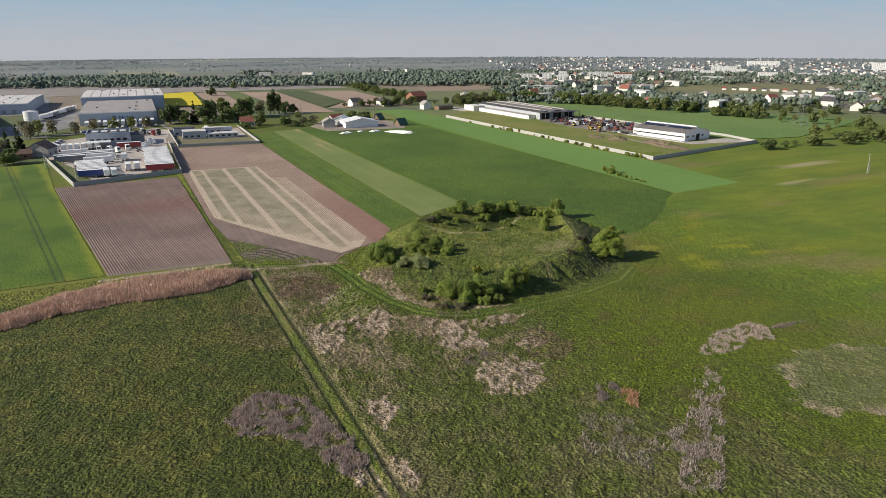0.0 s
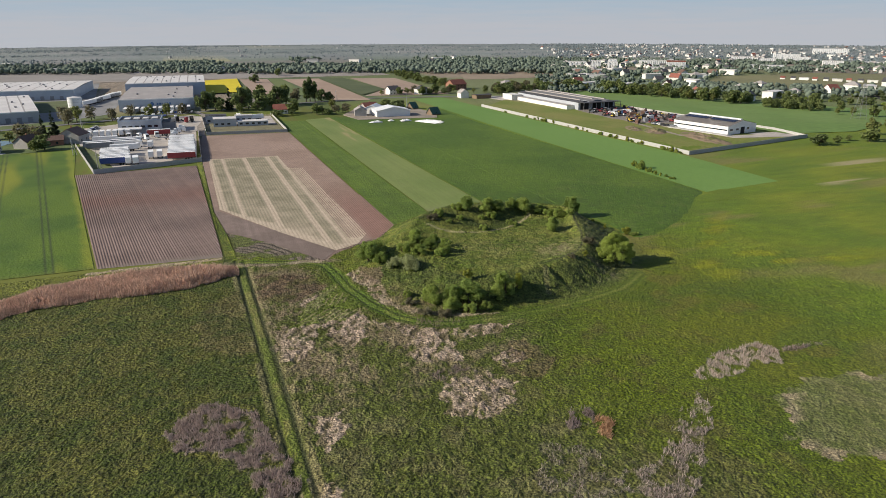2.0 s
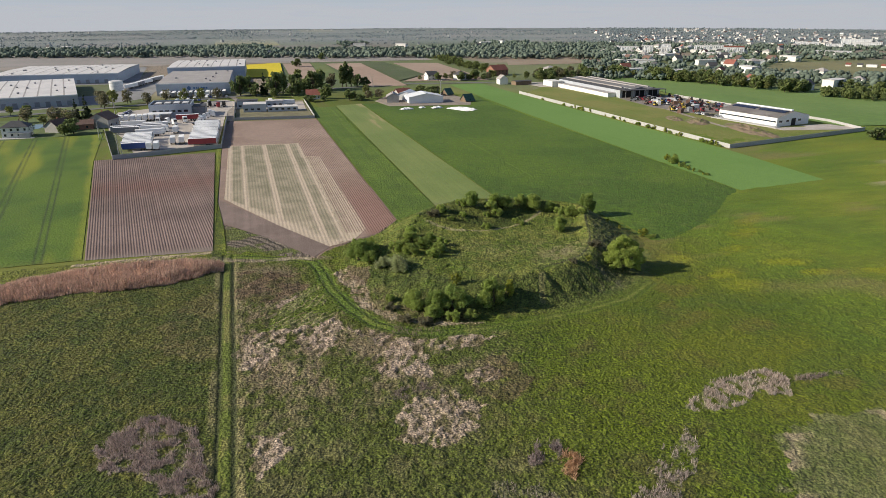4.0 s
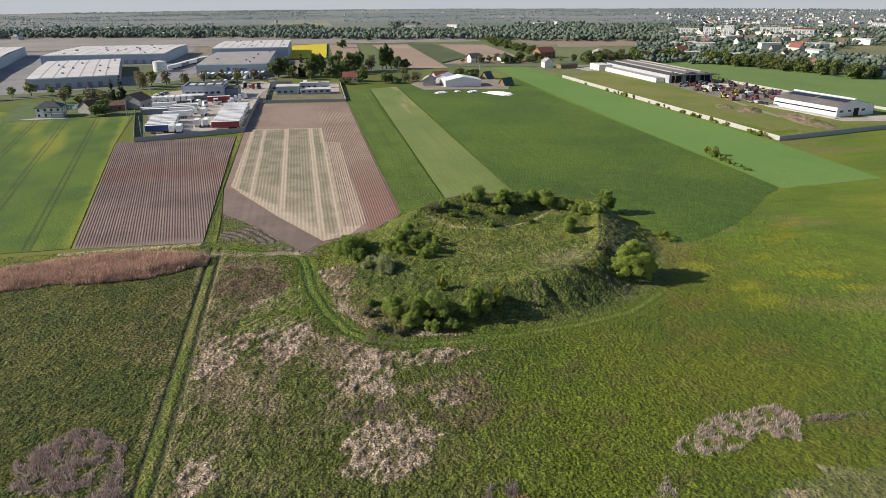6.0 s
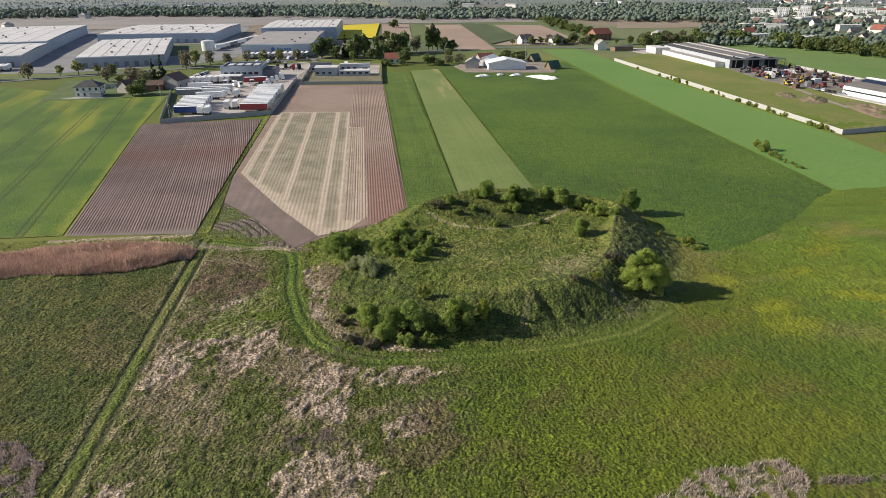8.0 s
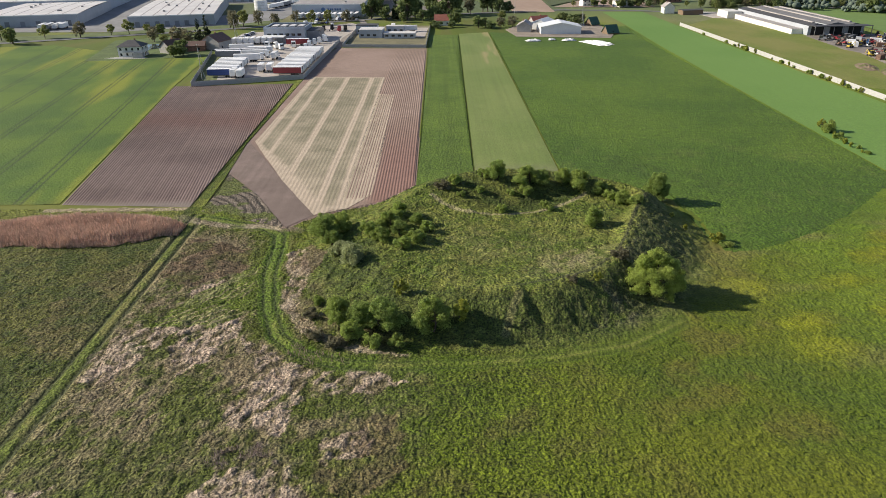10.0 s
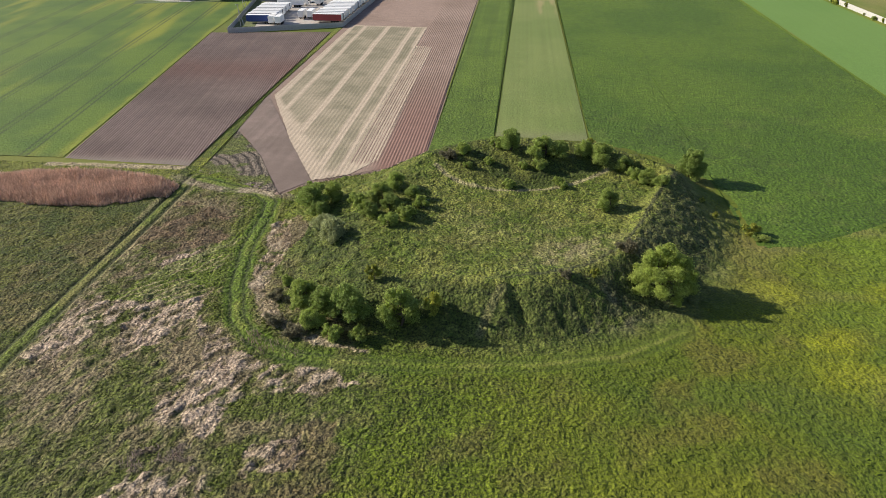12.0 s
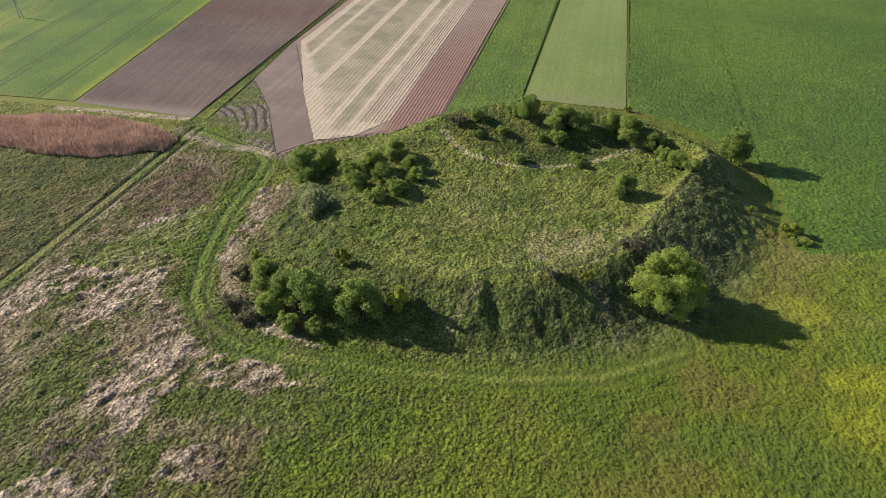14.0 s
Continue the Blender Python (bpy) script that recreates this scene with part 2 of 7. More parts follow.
def box(bm, x0, y0, z0, x1, y1, z1, m=None):
    v = [bm.verts.new((m @ Vector(c)) if m else c) for c in ((x0, y0, z0), (x1, y0, z0), (x1, y1, z0), (x0, y1, z0),
                                                            (x0, y0, z1), (x1, y0, z1), (x1, y1, z1), (x0, y1, z1))]
    for f in ((3, 2, 1, 0), (4, 5, 6, 7), (0, 1, 5, 4), (1, 2, 6, 5), (2, 3, 7, 6), (3, 0, 4, 7)):
        bm.faces.new([v[i] for i in f])


def prism(bm, outline, z0, z1):
    """An upright prism over a list of places."""
    lo, hi = [bm.verts.new((x, y, z0)) for x, y in outline], [bm.verts.new((x, y, z1)) for x, y in outline]
    n = len(outline)
    for i in range(n):
        bm.faces.new((lo[i], lo[(i + 1) % n], hi[(i + 1) % n], hi[i]))
    bm.faces.new(hi)
    bm.faces.new(lo[::-1])


def tube(bm, a, b, r0, r1, sides=8):
    a, b = Vector(a), Vector(b)
    q = (b - a).to_track_quat("Z", "Y").to_matrix()
    rings = []
    for p, r in ((a, r0), (b, r1)):
        rings.append([bm.verts.new(p + q @ Vector((r * math.cos(6.2832 * k / sides), r * math.sin(6.2832 * k / sides), 0))) for k in range(sides)])
    for k in range(sides):
        bm.faces.new((rings[0][k], rings[0][(k + 1) % sides], rings[1][(k + 1) % sides], rings[1][k]))
    bm.faces.new(rings[1])
    bm.faces.new(rings[0][::-1])


def mesh_of(bm, name, mat, bevel=0.0):
    if bevel:
        bmesh.ops.bevel(bm, geom=bm.edges[:], offset=bevel, segments=1, affect="EDGES")
    bm.normal_update()
    me = bpy.data.meshes.new(name)
    bm.to_mesh(me)
    bm.free()
    me.materials.append(mat)
    return me


def part(name, bm, mat, parent=None, label="", bevel=0.0):
    """A mesh object of its own, under a thing or a part."""
    ob = new(name, bm if isinstance(bm, bpy.types.Mesh) else mesh_of(bm, name, mat, bevel))
    ob.parent = parent
    return tagged(ob, label)


def thing(name, m, label, category, group="", kind=""):
    ob = new(name)
    ob.matrix_basis = m
    return tagged(ob, label, category, group, kind)


# ---------------------------------------------------------------- the lie of the land
MOUND = (101.0, 206.0)
FOOT_A = [6, 25, 45, 65, 97, 120, 150, 174, 201, 218, 233, 251, 270, 289, 309, 330, 350]
FOOT_R = [48, 49, 47, 44, 38, 38, 37, 45, 46, 49, 49, 43, 41, 39.5, 40, 40, 45]
CREST_A = [6, 22, 45, 65, 97, 125, 150, 174, 200, 230, 250, 270, 300, 330, 350]
CREST_R = [31, 38, 34, 29.5, 27, 26, 26, 27, 27, 32, 31.5, 30.5, 29.5, 27.5, 28]
CREST_Z = [6.2, 6.4, 6.6, 7.2, 7.4, 6.4, 4.8, 4.3, 4.0, 4.1, 4.6, 5.0, 5.1, 5.3, 5.8]
TRACK_X = 28.5
RING = [(52, 205), (53, 191.5), (56, 178), (59.5, 169), (64, 163.8), (71, 160.3), (80, 159.4), (93, 159.8), (108, 161.5), (120, 164.6), (127.5, 169.5), (131, 172)]
SPUR = [(52, 205), (51, 211), (47, 215), (40, 217.5), (30, 221.5)]


CREST_WAY = [(137, 219), (131.5, 208), (126.5, 196), (122, 188), (116.3, 182), (109.3, 178.8), (103, 177), (95, 175.8)]
ARC_WAY = [(86, 221), (89, 217.4), (92.5, 215), (97, 213.3), (103.5, 212.5), (110.5, 213.8), (116.5, 216.8), (120, 219.5), (123.5, 223.3)]
GULLY = [(103.2, 177), (102, 174.5), (100, 170), (99, 167)]


def on_slope(x, y):
    """1 on the outer slope of the rampart."""
    a = np.degrees(np.arctan2(y - MOUND[1], x - MOUND[0])) % 360
    return step(0, 2.0, np.hypot(x - MOUND[0], y - MOUND[1]) - np.interp(a, CREST_A, CREST_R, period=360))


def land(x, y):
    """Height of the ground without its tussocks."""
    x, y = np.asarray(x, float), np.asarray(y, float)
    dx, dy = x - MOUND[0], y - MOUND[1]
    r, a = np.hypot(dx, dy), np.degrees(np.arctan2(dy, dx)) % 360
    foot = np.interp(a, FOOT_A, FOOT_R, period=360)
    crest = np.interp(a, CREST_A, CREST_R, period=360)
    top = np.interp(a, CREST_A, CREST_Z, period=360) + 0.2 * (fbm(x, y, 9, 2, 2) - 0.5)
    out = 1 - np.clip((r - crest) / (foot - crest), 0, 1)
    bank = top * (0.5 * out + 0.5 * out * out * (3 - 2 * out))
    back = step(25, 60, a) * (1 - step(125, 165, a))
    floor_z = 3.7 + 0.6 * step(12, 26, r)
    level = step(195, 225, a) * (1 - step(300, 335, a))                 # the southern rim hardly stands above the floor
    k = step(0, 1, (crest - r) / (3.5 + back * 16.5 + level * 7.0))
    inner = top * (1 - k) + floor_z * k
    z = np.where(r > crest, bank, inner)
    cut = np.exp(-(((x - 103.5 + 0.35 * (y - 176)) / 1.1) ** 2)) * step(167, 171, y) * (1 - step(175, 178, y))
    return z - 0.8 * cut * (r > 20)


def axis(lo, hi, fine, far):
    """Lines of the ground's grid: even between lo and hi, wider and wider outside."""
    mid = np.arange(lo, hi + fine / 2, fine)
    steps = np.minimum(fine * 1.13 ** np.arange(1, 200), 60.0)
    up, down = hi + np.cumsum(steps), lo - np.cumsum(steps)
    return np.r_[down[down > -far][::-1], mid, up[up < far]]


EDGE = 2760.0


# ---------------------------------------------------------------- ground: one sheet to the horizon
STEMS = (                                                            # beds of standing dead stems: outline, colour
    ([(9, 136), (13, 144), (18, 145), (23, 139), (26, 129), (28, 118), (27, 113), (23, 114), (21, 120), (19, 126), (15, 130), (10, 131)], (0.36, 0.285, 0.255), 0.75),
    ([(104, 121), (109, 124), (115, 126.5), (126, 127.5), (130, 124), (125, 118), (120, 120.5), (112, 118.5), (106, 118.5)], (0.50, 0.41, 0.345), 0.6),
    ([(128, 124.6), (143, 122.6), (143, 121.6), (128, 122.8)], (0.30, 0.23, 0.20), 0.5),
    ([(102, 116), (99, 110), (91, 103), (84, 96), (80, 92), (73, 86), (67, 88), (73, 94), (71, 99), (74, 102), (80, 101), (85, 105), (93, 111)], (0.42, 0.345, 0.30), 0.5),
    ([(60, 104), (66, 112), (74, 108), (72, 98), (66, 94)], (0.30, 0.25, 0.21), 0.3),
    ([(76, 121), (79, 118), (77, 113), (72, 114)], (0.28, 0.22, 0.20), 0.8),
    ([(79, 116.5), (82.5, 114.5), (78.5, 109.5), (76.5, 112)], (0.46, 0.29, 0.17), 1.0),
    ([(55, 139), (60, 141.5), (66, 141.5), (66, 139), (59, 137)], (0.25, 0.195, 0.17), 0.5),
    ([(61, 161), (64, 166), (70, 163), (74, 160.5), (72, 159), (66, 160.5)], (0.27, 0.205, 0.16), 0.3),
)
LITTER = (                                                           # trampled, bleached grass
    [(31, 156), (30, 164), (33, 172), (41, 171.5), (38, 162), (37, 155)], [(40, 177), (38.5, 185), (46, 191), (52, 196), (45, 184)],
    [(54, 168), (60, 164), (66, 159), (79, 157.5), (84, 155), (72, 152), (66, 150), (66, 144), (58, 145), (56, 150), (59, 156)],
    [(41, 176), (50, 178), (53, 171), (49, 161), (45, 157), (43, 164)], [(56, 132), (61, 137.5), (68, 137), (71, 131), (68, 125), (61, 122), (55.5, 126)],
    [(33, 134), (38, 133), (38, 127), (34, 124), (32, 128)], [(71, 143), (77, 145), (78, 139), (72, 138)], [(58, 137), (66, 138), (68, 134), (58, 132)], [(24, 113), (30, 118), (34, 108), (28, 100)])
GREY_BED = [(103, 97), (114, 109), (127, 113), (139, 109), (150, 105), (152, 88), (120, 86), (112, 90)]
DEAD_WEEDS = [(30, 211), (47, 203), (47.5, 193), (38, 187), (30, 193)]


def patch(x, y, outline, seed=0, wob=2.2):
    """1 inside an outline with a ragged edge."""
    u, v = wob * 2 * (fbm(x, y, 3.0, 3, seed + 201) - 0.5), wob * 2 * (fbm(x, y, 3.0, 3, seed + 207) - 0.5)
    return inside(x + u, y + v, outline).astype(float)


def lodged(x, y, seed=0):
    """Ridges of lodged grass, drawn out a little east of north."""
    u, v = 0.34 * x + 0.94 * y, 0.94 * x - 0.34 * y
    v = v + 1.6 * (fbm(x, y, 3.0, 2, seed + 61) - 0.5)
    return 0.75 * fbm(u * 0.5, v, 0.8, 2, seed + 63) + 0.25 * fbm(x, y, 1.1, 2, seed + 65)


def ground_tint(x, y):
    r = np.hypot(x - MOUND[0], y - MOUND[1])
    big, mid, small = fbm(x, y, 26, 4, 3), fbm(x, y, 5, 4, 5), fbm(x, y, 1.3, 3, 8)
    c = mixed((0.072, 0.108, 0.006), (0.112, 0.145, 0.007), step(0.3, 0.7, big))             # lush meadow
    c = mixed(c, (0.115, 0.112, 0.022), (0.75 - 0.35 * step(95, 130, x)) * step(0.48, 0.72, mid))
    sunny = mixed((0.082, 0.112, 0.005), (0.118, 0.135, 0.007), step(0.3, 0.7, fbm(x, y * 1.6, 17, 3, 4)))
    sunny = mixed(sunny, (0.064, 0.104, 0.009), 0.6 * step(0.48, 0.7, fbm(x * 0.6, y * 1.3, 12, 3, 10)))        # cooler, lusher bands
    sunny = mixed(sunny, (0.135, 0.11, 0.022), 0.55 * step(0.54, 0.72, fbm(x, y * 1.2, 9, 4, 11)))                # last year's growth showing through
    c = mixed(c, sunny, 0.85 * step(95, 128, x))
    # meadow to the west of the track, duller
    west = 1 - step(24, 28, x + 3 * (mid - 0.5))
    c = mixed(c, mixed((0.056, 0.076, 0.009), (0.104, 0.106, 0.019), step(0.35, 0.68, 0.6 * mid + 0.4 * small)), west * (y < 260))
    c = mixed(c, (0.15, 0.165, 0.022), step(214, 219, y + 3 * (mid - 0.5)) * (x < 24) * (y < 260))
    # rough ground between track and mound
    rough = step(28, 31, x) * (1 - step(58, 90, x + 0.3 * (y - 150) + 34 * (big - 0.5))) * (1 - step(205, 222, y)) * (r > 38)
    c = mixed(c, mixed((0.088, 0.104, 0.018), (0.225, 0.175, 0.105), step(0.42, 0.62, 0.6 * mid + 0.4 * lodged(x, y, 3)) * (0.3 + 0.7 * step(128, 152, y))), rough * 0.9)
    # bleached litter, dull beds and dead stems
    dry = 0
    for k, outline in enumerate(LITTER):
        dry = np.maximum(dry, patch(x, y, outline, k))
    lay = lodged(x, y)
    bare = dry * step(0.30, 0.46, 0.62 * fbm(x, y, 4.0, 3, 40) + 0.38 * lay)
    c = mixed(c, mixed((0.16, 0.13, 0.07), (0.43, 0.33, 0.245), step(0.34, 0.62, lay)), bare * 0.9)
    brown = patch(x, y, DEAD_WEEDS, 21) + 0.35 * patch(x, y, [(15, 188), (27, 202), (27, 172), (26, 160), (15, 168)], 24, 4.0) + 0.6 * patch(x, y, [(70, 140), (80, 148), (84, 138), (76, 130)], 22)
    c = mixed(c, mixed((0.09, 0.065, 0.035), (0.19, 0.13, 0.075), step(0.35, 0.65, small)), np.clip(brown, 0, 1) * (0.4 + 0.5 * step(0.4, 0.55, mid)))
    grey = patch(x, y, GREY_BED, 23, 3.5)
    rim = 1 - step(0.5, 4.5, to_line(x, y, GREY_BED + GREY_BED[:1]) + 3 * (mid - 0.5))
    c = mixed(c, mixed((0.115, 0.13, 0.04), (0.17, 0.17, 0.07), step(0.35, 0.65, 0.5 * mid + 0.5 * small)), grey * 0.75)
    c = mixed(c, (0.31, 0.25, 0.15), grey * rim * step(0.45, 0.6, fbm(x, y, 4.0, 3, 42)))
    for k, (outline, rgb, much) in enumerate(STEMS):
        bed = patch(x, y, outline, 30 + k, 1.6)
        c = mixed(c, mixed(0.55 * np.array(rgb), rgb, step(0.35, 0.65, small)), bed * much * step(0.36, 0.6, fbm(x, y, 1.7, 3, 44)))
    # yellow flowers
    yel = 0
    for k, (cx, cy, rx, ry, turn) in enumerate(((181, 197, 10, 4, 25), (167, 185.5, 7, 3.5, 10), (175, 173, 9, 3.5, -15), (178, 164, 7, 2.5, -10), (151, 163, 6.5, 4.5, 0), (152, 171, 5, 3.5, 0), (147, 184, 4, 4, 0), (196, 160, 16, 3, -15),
                                               (190, 207, 12, 3, 30), (296, 216, 16, 5, 10))):
        yel = np.maximum(yel, blob(x, y, cx, cy, rx, ry, turn, 0.6, 90 + k, 0.7))
    c = mixed(c, (0.225, 0.245, 0.008), yel * (0.35 + 0.45 * step(0.2, 0.7, 0.5 * mid + 0.5 * small)))
    # the wide meadow in the east
    east = step(140, 175, x)
    wide = mixed((0.118, 0.178, 0.010), (0.175, 0.205, 0.014), step(0.35, 0.65, fbm(x, y, 40, 4, 13)))
    wide = mixed(wide, (0.085, 0.145, 0.012), 0.6 * step(0.52, 0.7, fbm(x * 0.4, y, 14, 3, 15)))
    wide = wide * (0.72 + 0.6 * fbm(x * 0.6 + 0.3 * y, y, 3.2, 4, 14))[..., None]
    c = mixed(c, wide, east * 0.8 * (1 - yel))
    c = mixed(c, (0.20, 0.165, 0.06), step(128, 160, x) * step(0.62, 0.78, fbm(x * 0.35, y, 16, 3, 17)) * 0.6)
    pale = blob(x, y, 327, 262, 26, 5, 5, 0.7, 95, 0.5) + blob(x, y, 283, 233, 10, 3, 5, 0.7, 96, 0.5)
    c = mixed(c, (0.36, 0.30, 0.17), np.clip(pale, 0, 1) * 0.8 * step(0.4, 0.6, mid))
    # grass of the earthwork
    on = 1 - step(38, 47, r + 5 * (mid - 0.5))
    c = mixed(c, mixed((0.09, 0.128, 0.014), (0.178, 0.192, 0.038), step(0.3, 0.7, 0.5 * mid + 0.5 * small)), on)
    worn = blob(x, y, 114, 187, 12, 6, 35, 0.25, 70, 0.9) + 0.35 * blob(x, y, 102, 196, 15, 9, 0, 0.6, 71, 0.8)
    c = mixed(c, (0.27, 0.225, 0.13), on * np.clip(worn, 0, 1) * 0.7 * step(0.3, 0.7, 0.5 * mid + 0.5 * small))
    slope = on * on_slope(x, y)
    # southern outer slope: darker weeds and its grazing-light shade painted in one tint
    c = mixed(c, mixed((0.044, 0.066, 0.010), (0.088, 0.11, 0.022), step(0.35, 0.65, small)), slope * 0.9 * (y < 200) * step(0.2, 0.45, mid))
    south = slope * (blob(x, y, 119, 174, 6, 5, 40, 0.6, 72, 0.6) + blob(x, y, 127, 186, 5, 9, 20, 0.6, 73, 0.6))
    c = mixed(c, mixed((0.12, 0.095, 0.075), (0.26, 0.20, 0.165), step(0.4, 0.65, small)), np.clip(south, 0, 1) * 0.45 * step(0.35, 0.55, mid))
    # shade of the eastern outer slope, turned from the sun, painted as darker green
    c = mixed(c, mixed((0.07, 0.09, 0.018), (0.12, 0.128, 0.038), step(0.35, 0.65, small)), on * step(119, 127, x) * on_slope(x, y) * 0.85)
    # inner bank: dark scrub, with the shade of the bowl painted into its colour
    bank = on * (np.hypot(x - 104, y - 236) < 22.0) * (1 - step(230, 235, y))
    c = mixed(c, mixed((0.055, 0.078, 0.012), (0.115, 0.13, 0.022), step(0.4, 0.65, mid)), bank * 0.9)
    # foot paths: along the crest, at the foot of the inner bank, and the gully
    way = to_line(x, y, CREST_WAY)
    c = mixed(c, (0.055, 0.06, 0.025), 0.8 * (1 - step(0.2, 0.55, way)) * step(96, 108, x))
    arc = to_line(x, y, ARC_WAY)
    c = mixed(c, (0.30, 0.265, 0.14), 0.85 * (1 - step(0.3, 0.75, arc)))
    gully = to_line(x, y, GULLY)
    c = mixed(c, (0.21, 0.20, 0.075), 0.7 * (1 - step(0.4, 1.0, gully)) * (y < 175))
    scar = patch(x, y, [(54.5, 200), (58.5, 204), (61.5, 190), (61, 176), (57.5, 178), (57.5, 190)], 25, 1.2) + 0.8 * patch(x, y, [(61, 177), (68, 169), (76, 163.5), (86, 161.8), (74, 162.6), (65, 168), (59.5, 176)], 26, 1.0)
    c = mixed(c, mixed((0.25, 0.19, 0.12), (0.46, 0.365, 0.26), step(0.35, 0.65, small)), np.clip(scar, 0, 1) * 0.9 * step(0.25, 0.45, fbm(x, y, 1.8, 3, 43)))
    c = mixed(c, (0.16, 0.115, 0.075), patch(x, y, [(59, 204), (64, 199), (62, 190), (60, 190), (58.5, 200)], 27, 1.0) * 0.7)
    c = mixed(c, (0.36, 0.29, 0.18), (1 - step(0.7, 1.8, np.abs(y - 227.2 + 1.5 * (mid - 0.5)))) * (x < 24) * (x > -12))
    # wheel tracks: dark ruts, green between, dry flanks
    d = np.abs(x - TRACK_X - 0.6 * (fbm(x * 0, y, 30, 2, 23) - 0.5))
    on_track = (y < 224) * (y > 20)
    c = mixed(c, (0.27, 0.225, 0.11), on_track * (1 - step(0.4, 1.0, np.abs(d - 2.3))) * (0.1 + 0.5 * step(0.42, 0.58, fbm(x, y, 7, 3, 24))))
    c = mixed(c, mixed((0.115, 0.145, 0.02), (0.175, 0.17, 0.045), step(0.4, 0.6, mid)), on_track * (1 - step(0.5, 0.85, d)))
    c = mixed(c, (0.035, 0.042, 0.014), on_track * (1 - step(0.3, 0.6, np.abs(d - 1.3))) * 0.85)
    fan = to_line(x, y, [(51, 197), (44, 184), (35, 176)])
    swirl = np.abs(((fan + 1.5 * (big - 0.5)) / 1.5) % 1.0 - 0.5)
    k = patch(x, y, [(52, 200), (54, 196), (54, 178), (47, 172), (36, 172), (40, 183), (47, 192)], 28, 1.5)
    c = mixed(c, mixed((0.11, 0.155, 0.012), (0.34, 0.29, 0.15), step(0.32, 0.46, swirl) * step(0.4, 0.55, mid)), k * 0.75)
    for line in (RING, SPUR):
        d = to_line(x, y, line)
        strong = 0.35 + 0.55 * (1 - step(62, 84, x))                  # fainter along the southern foot
        c = mixed(c, mixed((0.085, 0.145, 0.007), (0.115, 0.165, 0.010), step(0.4, 0.6, mid)), (1 - step(1.5, 2.6, d + 1.2 * (small - 0.5))) * strong)
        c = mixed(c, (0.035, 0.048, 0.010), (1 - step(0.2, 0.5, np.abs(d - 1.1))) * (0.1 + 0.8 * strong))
        c = mixed(c, (0.20, 0.205, 0.05), (1 - step(0.1, 0.4, np.abs(d - 0.15))) * (0.15 + 0.35 * step(0.4, 0.6, mid)))
    lane = to_line(x, y, [(24, 222), (31, 218.5), (39, 215.8), (46, 216.5), (55, 213)])
    c = mixed(c, mixed((0.20, 0.155, 0.10), (0.34, 0.28, 0.19), step(0.4, 0.6, small)), (1 - step(0.8, 1.9, lane)) * (0.35 + 0.6 * step(0.42, 0.55, mid)))
    tilth = inside(x, y, [(24.2, 288), (26.6, 254), (39.0, 235.5), (51.2, 213.8), (57.6, 220.9), (73.2, 230.4), (81.4, 242), (81, 470), (25, 470)])
    c = mixed(c, (0.24, 0.17, 0.135), tilth * 1.0)
    # the plain beyond: parcels of crop, fallow and plough
    far = step(520, 640, np.hypot(x - 60, y - 50))
    px, py = np.floor(x / 130 + 0.8 * vnoise(y * 0 + 3.5, np.floor(y / 300), 5)), np.floor(y / 300)
    h = hash2(px, py, 77)[..., None]
    parcel = np.where(h < 0.3, (0.13, 0.16, 0.06), np.where(h < 0.5, (0.10, 0.13, 0.055), np.where(h < 0.66, (0.26, 0.21, 0.155), np.where(h < 0.8, (0.18, 0.16, 0.12), np.where(h < 0.83, (0.40, 0.35, 0.08), (0.16, 0.18, 0.08))))))
    c = mixed(c, parcel, far)
    # haze put into the ground colour: the far plain fades to pale blue-grey
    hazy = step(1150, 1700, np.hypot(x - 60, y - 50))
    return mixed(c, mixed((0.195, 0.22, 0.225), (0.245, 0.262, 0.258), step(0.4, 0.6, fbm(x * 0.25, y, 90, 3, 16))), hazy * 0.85)


